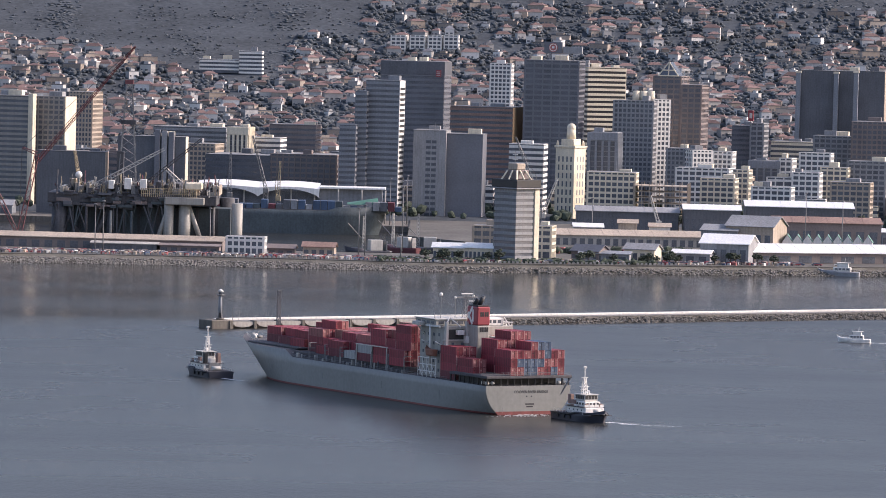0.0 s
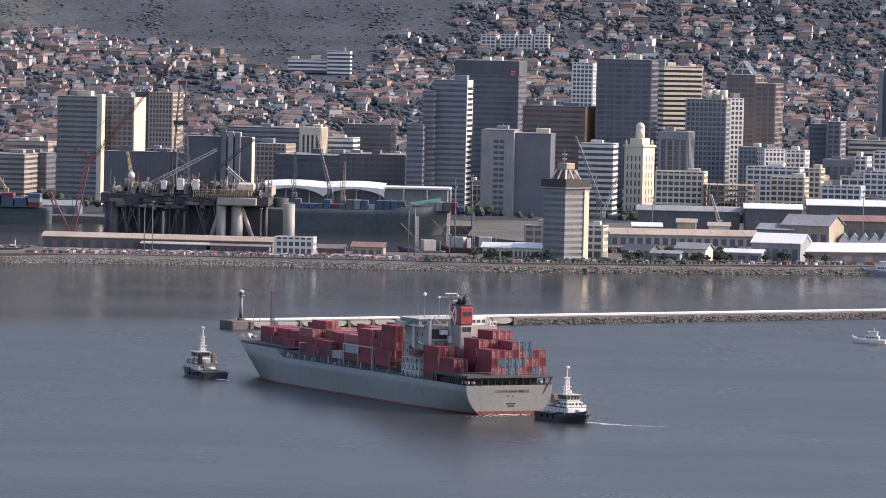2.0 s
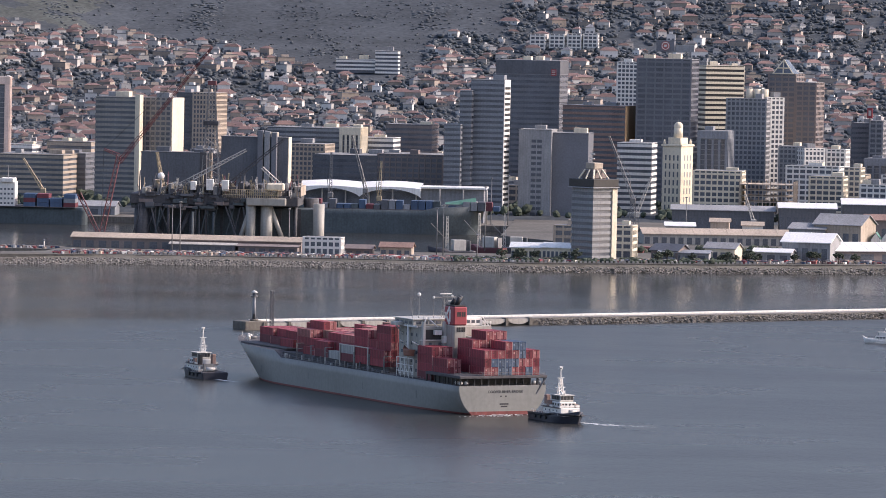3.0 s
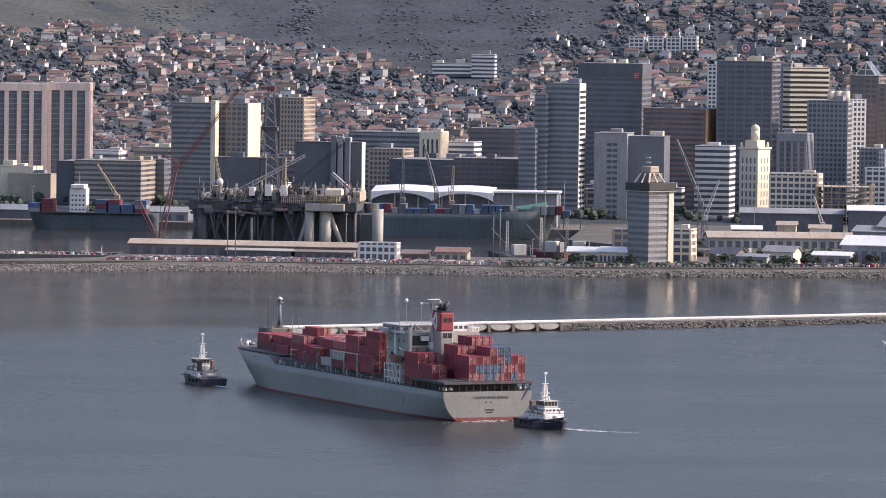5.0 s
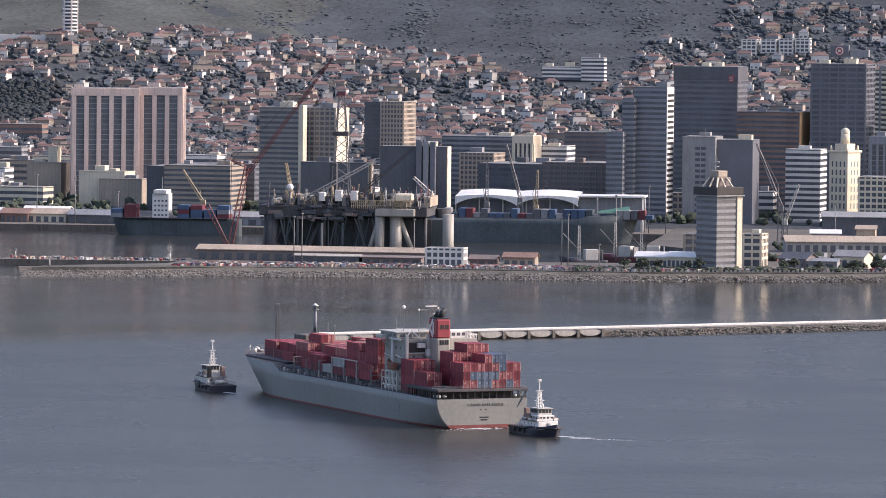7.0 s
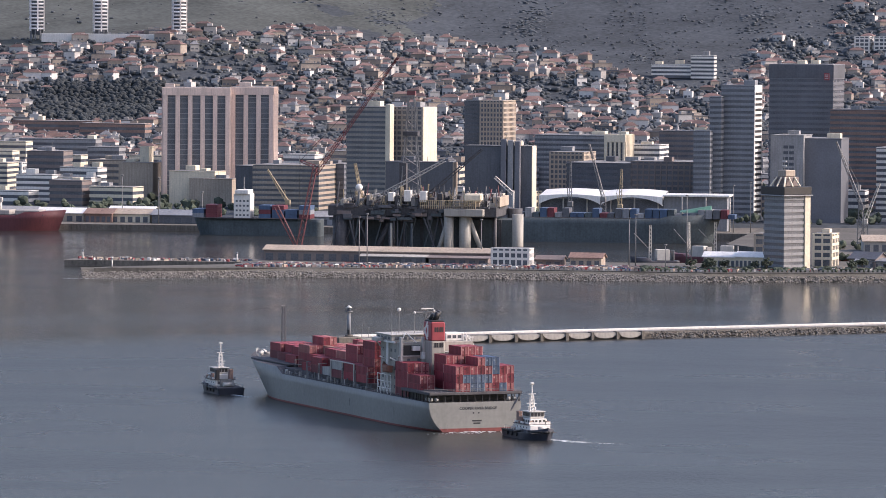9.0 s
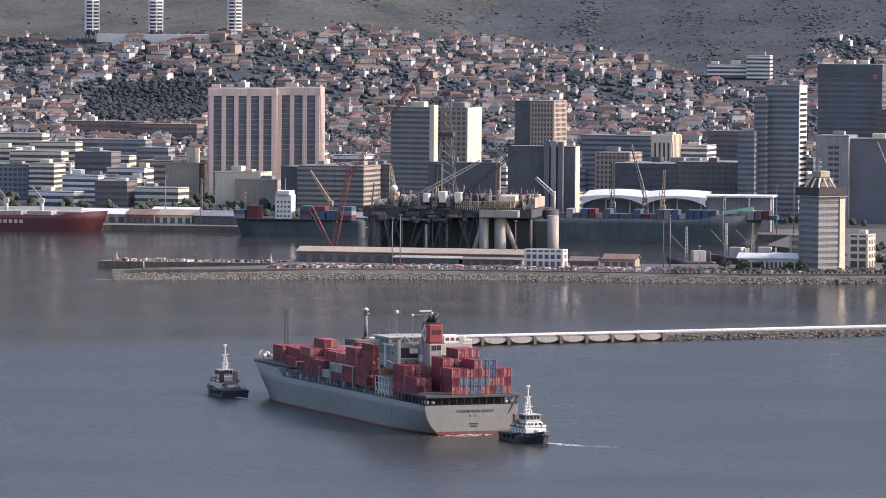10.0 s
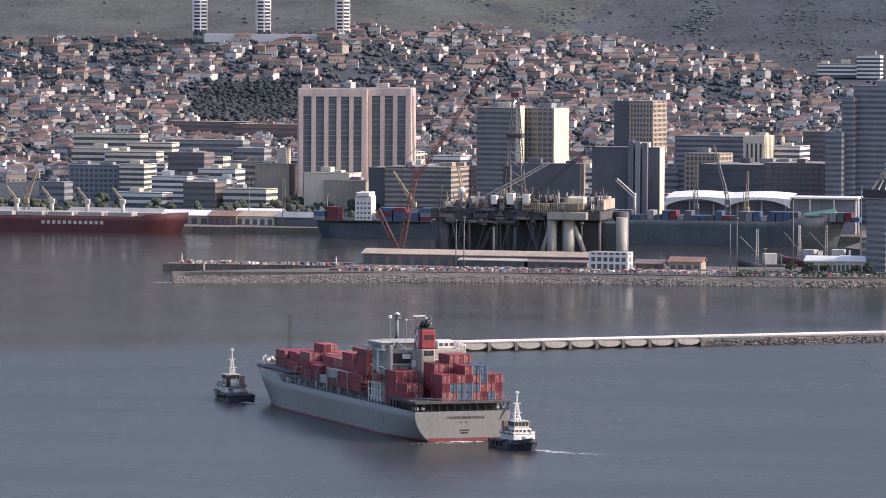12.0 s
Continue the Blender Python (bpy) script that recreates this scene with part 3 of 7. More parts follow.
    # no opening here: a flat black plate paints the recess's shade
    part("recess_shade", box(-11.6, -5.6, 33.38, 33.49, 23.2, 26.6), BLACK, house, "black plate painting the shade of an open deck recess")
    for x, dx in ((-12.6, 3.0), (-7.0, -2.4)):
        part("roof_brace", bar((x, 33.0, 27.4), (x + dx, 36.2, 30.4), 0.2, None, 6), WHITE, house)
    part("skylight", box(-8.6, -6.2, 31.8, 33.4, 24.9, 26.4, rot=None), WHITE, house)
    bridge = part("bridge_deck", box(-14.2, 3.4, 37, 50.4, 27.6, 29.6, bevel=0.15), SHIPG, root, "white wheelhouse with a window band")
    for i in range(7):
        part("bridge_window", box(-13 + i * 2.4, -11.2 + i * 2.4, 36.93, 37.03, 28.2, 29.1), GLASS, bridge)
    for i in range(4):
        part("bridge_window", box(-14.27, -14.17, 38 + i * 3, 40 + i * 3, 28.2, 29.1), GLASS, bridge)
    part("wheelhouse_roof", box(-14.6, 3.8, 36.6, 50.8, 29.6, 29.9, bevel=0.05), SHIPW, bridge)
    for s in (-1, 1):
        part("bridge_wing", box(min(s * 14.2, s * 16.4), max(s * 14.2, s * 16.4), 44, 49, 27.4, 28.6, bevel=0.1), SHIPW, bridge)
        part("wing_strut", bar((s * 13.2, 46, 24.5), (s * 16.0, 46, 27.5), 0.22, None, 6), SHIPW, bridge)
    bm = bmesh.new()
    for i in range(10):
        bar((-14.4 + i * 1.96, 36.8, 29.9), (-14.4 + i * 1.92, 36.8, 31.1), 0.06, bm, 4)
    bar((-14.4, 36.8, 31.0), (3.6, 36.8, 31.0), 0.06, bm, 4), bar((-14.4, 36.8, 30.5), (3.6, 36.8, 30.5), 0.05, bm, 4)
    part("roof_rail", bm, SHIPW, bridge)
    lee = part("starboard_house", box(4.0, 10.4, 35.2, 41.5, 27.6, 30.2, bevel=0.2), WHITE, root, "white boxed deckhouse beside the funnel")
    for x in (4.6, 6.4, 8.2):
        part("cabin_window", box(x, x + 1.2, 35.12, 35.22, 28.5, 29.5), GLASS, lee)
    for z in (27.7, 29.0):
        part("ladder_rail", bar((10.4, 34.9, z + 1.4), (13.2, 34.0, z - 2.6), 0.2, None, 5), WHITE, lee)
    for x in (10.9, 12.0, 13.1):
        part("rail_post", bar((x, 34.4, 24.6), (x, 34.4, 29.0), 0.14, None, 5), WHITE, lee)
    part("rail_bar", bar((10.4, 34.4, 28.8), (13.4, 34.4, 28.8), 0.14, None, 5), WHITE, lee)
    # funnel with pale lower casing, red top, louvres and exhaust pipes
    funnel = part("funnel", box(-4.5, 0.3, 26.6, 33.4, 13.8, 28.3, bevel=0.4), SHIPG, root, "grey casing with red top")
    part("funnel_top", box(-4.55, 0.35, 26.55, 33.45, 28.3, 34.4, bevel=0.4), RED, funnel, "red funnel top with a white mark")
    for z in (26.2, 31.2):
        for x in (-3.4, -1.7):
            for dx in (0, 0.75):
                part("louvre", box(x + dx, x + dx + 0.6, 26.48, 26.62, z, z + 1.5), BLACK, funnel)
    bm = bmesh.new()
    box(-4.62, -4.54, 29.0, 29.9, 29.4, 33.4, bm)
    box(-4.62, -4.54, -0.45, 0.45, -2.4, 2.4, bm, rot=pose(0, 31.2, 32.4, 38, 0, 0))
    box(-4.62, -4.54, -0.45, 0.45, -2.4, 2.4, bm, rot=pose(0, 31.2, 30.4, -38, 0, 0))
    part("funnel_mark", bm, WHITE, funnel)
    part("funnel_cap", box(-4.2, 0, 27, 33, 34.4, 34.9, bevel=0.1), BLACK, funnel)
    for x, y, h in ((-2.6, 29.0, 37.4), (-1.2, 31.0, 37.8), (-3.0, 31.4, 36.8)):
        part("exhaust_pipe", bar((x, y, 34.8), (x + 0.9, y - 0.9, h), 0.75, None, 10), BLACK, funnel)
    # radar mast and domes
    mast = part("radar_mast", lattice((0.5, 43, 29.9), (0.5, 43, 37.2), (0.9, 0.5), 1.4, 0.12), STEEL, root, "grey lattice radar mast")
    part("yard", box(-3.6, 4.6, 42.7, 43.3, 36.4, 36.8), STEEL, mast)
    part("radar_bar", box(-1.6, 2.6, 42.2, 42.8, 37.6, 37.95), WHITE, mast)
    part("radar_bar", box(1.2, 4.6, 42.4, 42.9, 35.2, 35.5), WHITE, mast)
    for x, z, r in ((-9.6, 37.2, 0.62), (-4.2, 36.3, 0.42), (2.6, 36.8, 0.4)):
        bm = bar((x, 42, 29.9), (x, 42, z), 0.14, None, 6)
        part("aerial_pole", bm, STEEL, mast)
        bm = bmesh.new()
        bmesh.ops.create_uvsphere(bm, u_segments=10, v_segments=7, radius=r)
        bm.transform(pose(x, 42, z + r * 0.7))
        part("radar_dome", bm, WHITE, mast)
    for x, z in ((-13.0, 36.5), (1.5, 39.5), (3.2, 38.0)):
        part("whip_aerial", bar((x, 40, 29.9), (x, 40, z), 0.07, None, 4), STEEL, mast)
    # davits, lifeboat and the white stair frame on the port side
    crane = part("provision_crane", bar((-13.9, 41, 13), (-13.9, 41, 28), 0.38, None, 8), WHITE, root, "white provision crane")
    part("crane_jib", box(-14.2, -13.6, 34.5, 46, 27.2, 27.8, bevel=0.05), WHITE, crane)
    boat = hull_mesh(6.0, 2.2, 1.3, 0.4, 0.6, 0.0, depth=0.8, steps=10)
    boat.transform(pose(-15.2, 35, 18.6))
    part("lifeboat", boat, [ORANGE_BOAT, ORANGE_BOAT], root, "orange lifeboat in white davits")
    frame_ = bmesh.new()
    for y in (34, 37, 40, 43, 46):
        bar((-15.4, y, 10.7), (-15.4, y, 17.0), 0.14, frame_, 5)
    for z in (12.6, 14.8, 17.0):
        bar((-15.4, 34, z), (-15.4, 46, z), 0.14, frame_, 5)
    for i in range(4):
        bar((-15.4, 34 + 3 * i, 10.7), (-15.4, 37 + 3 * i, 14.8), 0.11, frame_, 4)
    part("stair_frame", frame_, WHITE, root, "white lattice gangway frame")
    for y in (34.5, 43.5):
        part("davit", bar((-13.2, y, 21.5), (-15.6, y, 22.6), 0.22, None, 6), WHITE, root)
    # foremast, windlasses and the bow bulwark rail
    fm = part("foremast", lattice((0, 176, 14), (0, 176, 31.0), (0.55, 0.42), 1.3, 0.15), DARK, root, "slim dark lattice foremast")
    part("mast_light", box(-0.7, 0.7, 175.7, 176.3, 30.6, 31.2), STEEL, fm)
    for x in (-3.2, 3.2):
        part("windlass", bar((x - 1.0, 184, 14.2), (x + 1.0, 184, 14.2), 0.5, None, 10), STEEL, root)
    bm = bmesh.new()
    for s in (-1, 1):
        pts = [(s * 9.8, 172, 13.2), (s * 7.8, 182, 13.7), (s * 4.6, 191, 14.2), (s * 1.4, 197.6, 14.5)]
        for a, b in zip(pts, pts[1:]):
            for z in (0.5, 1.0):
                bar((a[0], a[1], a[2] + z), (b[0], b[1], b[2] + z), 0.07, bm, 4)
            for f in (0, 0.25, 0.5, 0.75):
                p = Vector(a).lerp(Vector(b), f)
                bar(p, p + Vector((0, 0, 1.0)), 0.07, bm, 4)
    part("bow_rail", bm, SHIPW, root)
    for x, y in ((-4.4, 186), (-2.2, 189), (2.4, 188), (-1.2, 193), (-6.6, 181), (4.6, 184)):
        part("bow_fairlead", bar((x - 0.5, y, 14.3), (x + 0.5, y, 14.3), 0.75, None, 9), SHIPW, root)
    # vents, bollards and lashing gear along the side deck
    g = random.Random(4)
    for i in range(26):
        y, h = 58 + i * 3.1 + g.uniform(-1, 1), g.uniform(0.8, 2.6)
        m = g.choice((STEEL, SHIPW, DARK, SHIPG))
        if g.random() < 0.5:
            part("deck_vent", bar((-15.0, y, 10.7), (-15.0, y, 10.7 + h), 0.28, None, 7), m, root)
        else:
            part("gear_locker", box(-15.3, -14.6, y, y + g.uniform(0.6, 1.6), 10.7, 10.7 + h * 0.7, bevel=0.05), m, root)
    for y in (56.5, 67.9, 79.1, 90.3, 101.5, 112.7, 123.9):
        bm = bmesh.new()
        for x in (-15.0, -14.6):
            bar((x, y, 10.7), (x, y, 16.2), 0.12, bm, 4)
        for z in (12.7, 14.4, 16.2):
            bar((-15.0, y, z), (-12.0, y, z), 0.1, bm, 4)
        part("lashing_frame", bm, STEEL, root)
    part("cargo_beam", box(-15.0, -14.7, 68.2, 90.4, 18.1, 18.4), SHIPW, root, "pale steel beam over the side stacks")
    for y in (68.6, 79.2, 89.8):
        part("beam_post", box(-15.0, -14.7, y, y + 0.35, 10.7, 18.1), SHIPW, root)
    # cargo: bays from aft to forward; columns counted from the port side, tiers from the deck
    r = random.Random(11)

    def stack(y, z, x0, heights, colours=None):
        for c, n in enumerate(heights):
            for k in range(n):
                if colours and c < len(colours) and k < len(colours[c]):
                    i = int(colours[c][k])
                else:
                    i = r.choice((0, 0, 5, 2, 1, 2, 2, 6, 0, 4 if r.random() < 0.5 else 6))
                place("container", CBOX[i], None, root, at=pose(x0 + c * 2.5, y + r.uniform(-0.05, 0.05), z + k * (CH + 0.04)))
    # on the stern platform, colours read tier by tier
    stack(0.2, 13.85, -6.6, [3, 3, 3, 4, 4, 4, 3, 3], ["050", "035", "330", "3350", "0303", "5033", "305", "050"])
    stack(11.6, 13.85, -5.2, [4, 4, 5, 5, 5, 3, 3], ["0500", "0000", "05000", "00000", "00000"])
    stack(11.6, 13.0, -14.2, [2, 2], ["50", "00"])
    stack(22.6, 10.8, -14.2, [4, 4, 4], ["1005", "0500", "0000"])
    stack(22.4, 13.85, 1.4, [4, 4, 4, 3])
    # forward bays
    stack(57.0, 12.65, -14.6, [2, 5, 5, 5, 4, 4, 4, 4, 3, 3, 3], ["50", "15055", "00500"])
    stack(68.2, 12.65, -14.6, [2, 2, 3, 4, 5, 4, 4, 3, 3, 3, 3], ["05", "10"])
    stack(79.4, 12.65, -14.6, [2, 2, 4, 4, 4, 4, 3, 3, 3, 3, 3], ["14", "50", "5500"])
    stack(90.6, 12.65, -13.6, [1, 2, 3, 3, 3, 4, 4, 3, 3, 3], ["4", "05", "202"])
    stack(101.8, 12.65, -13.6, [2, 2, 3, 3, 3, 3, 4, 3, 3, 3], ["15", "30", "420"])
    stack(113.0, 12.65, -12.6, [1, 2, 2, 3, 3, 3, 3, 3, 3], ["5", "15", "00"])
    stack(124.2, 12.65, -9.6, [3, 3, 4, 4, 3, 3, 3, 3], ["102", "560", "0255"])
    stack(138.6, 13.6, -9.2, [1, 2, 2, 2, 3, 2, 2], ["5", "15"])
    stack(150.2, 13.6, -7.6, [1, 2, 2, 2, 2, 2], ["1", "05", "00"])
    stack(161.8, 13.6, -6.2, [2, 2, 2, 2, 2], ["10", "00", "05"])
    return root


ORANGE_BOAT = mat("orange_lifeboat", (0.24, 0.1, 0.065), 0.6, vary=0.15)
ship = container_ship()


# ---- tugs and boats ----
def tug(name, at, label):
    root = thing(name, at, label, "tugboat", "harbour tugs")
    part("hull", hull_mesh(29, 10.2, 2.8, 0.86, 2.2, 1.0, depth=2.0, steps=18, bow_full=0.42), [TUGH, TUGH], root, "black tug hull")
    fender = bmesh.new()
    pts = [(-4.9, 2), (-5.25, 12), (-5.0, 18), (-3.9, 23.5), (-1.6, 28), (0, 29.2), (1.6, 28), (3.9, 23.5), (5.0, 18), (5.25, 12), (4.9, 2)]
    for (ax, ay), (bx, by) in zip(pts, pts[1:]):
        z0, z1 = (2.5 if ay < 17 else 3.4), (2.5 if by < 17 else 3.4)
        bar((ax, ay, z0), (bx, by, z1), 0.42, fender, 8)
    part("fender", fender, BLACK, root, "black rubber fender")
    part("deck", box(-4.6, 4.6, 1, 26, 2.8, 2.95), DECK, root)
    low = part("deckhouse", box(-3.7, 3.7, 9, 22, 2.95, 5.7, bevel=0.25), WHITE, root, "white deckhouse")
    for i in range(4):
        for s in (-1, 1):
            part("porthole", bar((s * 3.66, 11 + i * 2.8, 4.5), (s * 3.76, 11 + i * 2.8, 4.5), 0.35, None, 8), GLASS, low)
    for i in range(3):
        part("porthole", box(-2.7 + i * 2.0, -1.5 + i * 2.0, 8.93, 9.03, 3.9, 5.0), GLASS, low)
    mid = part("upper_deckhouse", box(-3.0, 3.0, 12, 20.5, 5.7, 7.9, bevel=0.2), WHITE, root)
    for x in (-2.4, -1.0, 0.4, 1.6):
        part("window", box(x, x + 0.8, 20.47, 20.56, 6.5, 7.4), BLACK, mid)
    for i in range(4):
        for s in (-1, 1):
            part("window", box(s * 3.02 - 0.05, s * 3.02 + 0.05, 12.8 + i * 1.9, 13.8 + i * 1.9, 6.5, 7.4), BLACK, mid)
    part("doorway", box(-0.6, 0.5, 21.97, 22.06, 3.0, 5.0), BLACK, low)
    part("boat_deck", box(-4.3, 4.3, 8.6, 21.6, 5.62, 5.82), DECK, root)
    wheel = part("wheelhouse", box(-2.6, 2.6, 13, 19.4, 7.9, 10.4, bevel=0.25), SHIPW, root, "white wheelhouse with dark windows")
    for i in range(4):
        x = -2.35 + i * 1.22
        part("window", box(x, x + 1.0, 12.93, 13.03, 8.75, 10.15), BLACK, wheel)
        part("window", box(x, x + 1.0, 19.37, 19.47, 8.75, 10.15), BLACK, wheel)
    for i in range(5):
        y = 13.3 + i * 1.2
        for s in (-1, 1):
            part("window", box(min(s * 2.57, s * 2.67), max(s * 2.57, s * 2.67), y, y + 0.95, 8.75, 10.15), BLACK, wheel)
    part("wheelhouse_roof", box(-2.9, 2.9, 12.6, 19.8, 10.4, 10.65, bevel=0.05), SHIPW, wheel)
    for s in (-1, 1):
        st = part("funnel_pipe", box(s * 2.6 - 0.7, s * 2.6 + 0.7, 9.0, 11.0, 5.8, 10.2, bevel=0.15), BLACK if s < 0 else BRICK, root, "exhaust stack")
    mast = part("mast", lattice((0, 14.5, 10.6), (0, 14.5, 16.8), (0.8, 0.4), 1.2, 0.2), WHITE, root, "white lattice mast")
    part("top_pole", bar((0, 14.5, 16.8), (0, 14.5, 21.0), 0.26, None, 6), WHITE, mast)
    part("mast_lamp", box(-0.6, 0.6, 14.0, 15.0, 20.8, 21.5, bevel=0.1), WHITE, mast)
    for z, w in ((13.2, 1.8), (16.9, 1.3), (20.6, 0.7)):
        part("crosstree", box(-w, w, 14.3, 14.7, z, z + 0.25), WHITE, mast)
    part("radar", box(-1.3, 1.3, 13.8, 14.2, 12.0, 12.3), WHITE, mast)
    part("monitor", bar((0, 17.5, 10.6), (0, 17.5, 12.2), 0.3, None, 8), WHITE, mast)
    part("towing_winch", bar((-1.6, 5.5, 3.9), (1.6, 5.5, 3.9), 0.9, None, 12), SHIPW, root)
    part("bow_winch", bar((-1.3, 24, 4.4), (1.3, 24, 4.4), 0.8, None, 12), SHIPW, root)
    bm = bmesh.new()
    for s in (-1, 1):
        for y in range(2, 23, 2):
            bar((s * 4.7, y, 2.9), (s * 4.7, y, 4.1), 0.07, bm, 4)
        bar((s * 4.7, 2, 4.0), (s * 4.7, 22, 4.0), 0.07, bm, 4)
        for y in range(9, 22, 2):
            bar((s * 4.2, y, 5.8), (s * 4.2, y, 6.8), 0.06, bm, 4)
        bar((s * 4.2, 9, 6.75), (s * 4.2, 21, 6.75), 0.06, bm, 4)
    part("railing", bm, SHIPW, root)
    for x, y, z in ((-3.9, 10, 6.0), (3.9, 10, 6.0), (-3.9, 15, 6.0), (3.9, 15, 6.0)):
        part("life_raft", bar((x, y, z + 0.3), (x, y + 1.4, z + 0.3), 0.45, None, 8), WHITE, root)
    for i, (x, y) in enumerate(((-5.35, 6), (-5.4, 10), (-5.4, 14), (5.35, 6), (5.4, 10), (5.4, 14))):
        bm = bmesh.new()
        bmesh.ops.create_cone(bm, cap_ends=True, segments=10, radius1=0.75, radius2=0.75, depth=0.45)
        bm.transform(pose(x, y, 1.6, 0, 90, 0))
        part("tyre_fender", bm, BLACK, root)
    for s in (-1, 1):
        part("gear_locker", box(s * 3.4 - 0.35, s * 3.4 + 0.35, 12.2, 14.6, 5.82, 8.3, bevel=0.08), BRICK, root, "red-brown locker")
        part("gear_locker", box(s * 2.9 - 0.5, s * 2.9 + 0.5, 20.7, 21.5, 5.82, 7.1, bevel=0.08), BRICK, root, "red-brown locker")
    for x in (-3.0, -1.0, 1.0, 3.0):
        part("rail_screen", box(x - 0.8, x + 0.8, 21.5, 21.62, 5.9, 6.8), WHITE, root)
    part("searchlight", bar((1.6, 18.9, 10.65), (1.6, 18.9, 11.7), 0.35, None, 8), WHITE, root)
    part("aft_gantry", box(-2.2, 2.2, 7.0, 7.5, 2.95, 6.2, bevel=0.1), STEEL, root)
    root.scale = (0.95, 0.88, 0.81)
    return root


tug_bow = tug("tugboat", pose(-245, 1731, 0, 0, 0, 29), "black-hulled harbour tug with white deckhouses ahead of the ship")
tug_stern = tug("tugboat", pose(-121.7, 1578.8, 0, 0, 0, -35), "black-hulled harbour tug pushing at the ship's stern")


def foam_patch(name, at, length, w0, w1, seed, label, count=150):
    """Broken foam on the water as many thin irregular flecks."""
    r = random.Random(seed)
    spots = []
    for _ in range(count):
        u = r.random() ** 1.3
        w = w0 + (w1 - w0) * u
        s = r.uniform(0.2, 0.75) * (1.1 - 0.75 * u)
        spots.append((r.gauss(0, 0.4) * w, -u * length, 0.03, s * 1.6, s, 0.05, r.random() * 6.3))
    ob = place(name, scatter_mesh(ROCKS, spots), FOAM)
    ob.matrix_basis = at
    return tagged(ob, label, "foam", kind="stuff")


def small_boat(name, at, label, length, hull_m, upper):
    root = thing(name, at, label, "boat")
    w = length * 0.28
    part("hull", hull_mesh(length, w, length * 0.1, 0.9, length * 0.1, length * 0.03, depth=1.0, steps=14, bow_full=0.5), [hull_m, hull_m], root)
    h = length * 0.1
    cab = part("cabin", box(-w * 0.36, w * 0.36, length * 0.2, length * 0.62, h, h * 2.1, bevel=0.15), WHITE, root)
    for i in range(4):
        y = length * (0.24 + 0.09 * i)
        for s in (-1, 1):
            part("window", box(s * w * 0.36 - 0.05, s * w * 0.36 + 0.05, y, y + length * 0.065, h * 1.45, h * 1.9), GLASS, cab)
    fly = part("flybridge", box(-w * 0.3, w * 0.3, length * 0.26, length * 0.52, h * 2.1, h * 2.1 + upper, bevel=0.12), WHITE, root)
    part("screen", box(-w * 0.28, w * 0.28, length * 0.5, length * 0.53, h * 2.3, h * 2.1 + upper * 0.9), GLASS, fly)
    part("mast", bar((0, length * 0.36, h * 2.1 + upper), (0, length * 0.33, h * 2.1 + upper + length * 0.13), 0.09, None, 6), WHITE, root)
    part("roof", box(-w * 0.34, w * 0.34, length * 0.22, length * 0.54, h * 2.1 + upper, h * 2.2 + upper), WHITE, fly)
    bm = bmesh.new()
    for s in (-1, 1):
        bar((s * w * 0.45, length * 0.05, h + 0.9), (s * w * 0.32, length * 0.82, h + 1.3), 0.05, bm, 4)
        for i in range(6):
            f = i / 5
            bar((s * w * (0.45 - 0.13 * f), length * (0.05 + 0.77 * f), h), (s * w * (0.45 - 0.13 * f), length * (0.05 + 0.77 * f), h + 0.9 + 0.4 * f), 0.04, bm, 4)
    part("railing", bm, STEEL, root)
    return root


yacht = small_boat("motor_yacht", pose(2, 2030, 0, 0, 0, 60), "small white motor yacht under way in the harbour", 14, WHITE, 1.5)
pilot = small_boat("pilot_boat", pose(40, 2600, 0, 0, 0, 75), "small white-topped pilot boat close to the shore", 22, GREYB, 2.2)
wake_tug = foam_patch("wake_foam", pose(-121, 1575, 0, 0, 0, 0), 15, 1.0, 2.4, 3, "short white churned wake behind the stern tug", 90)
wake_arc = foam_patch("wake_foam", pose(-100, 1560, 0, 0, 0, 70), 20, 0.5, 1.6, 12, "thin curved foam streak drifting off the stern tug", 70)
wake_bow = foam_patch("wake_foam", pose(-245, 1731, 0, 0, 0, 0), 12, 0.8, 3.0, 4, "thin foam beside the leading tug", 60)
wake_ship = foam_patch("wake_foam", pose(-139, 1585, 0, 0, 0, 0), 7, 12.0, 20.0, 5, "thin line of foam below the ship's transom", 90)
wake_yacht = foam_patch("wake_foam", pose(0, 2025, 0, 0, 0, 0), 16, 0.8, 2.5, 6, "small foam wake behind the motor yacht", 70)
old_wake = foam_patch("wake_foam", pose(-478, 2478, 0, 0, 0, 107), 110, 0.5, 1.0, 9, "thin fading wake line near the dock entrance", 130)


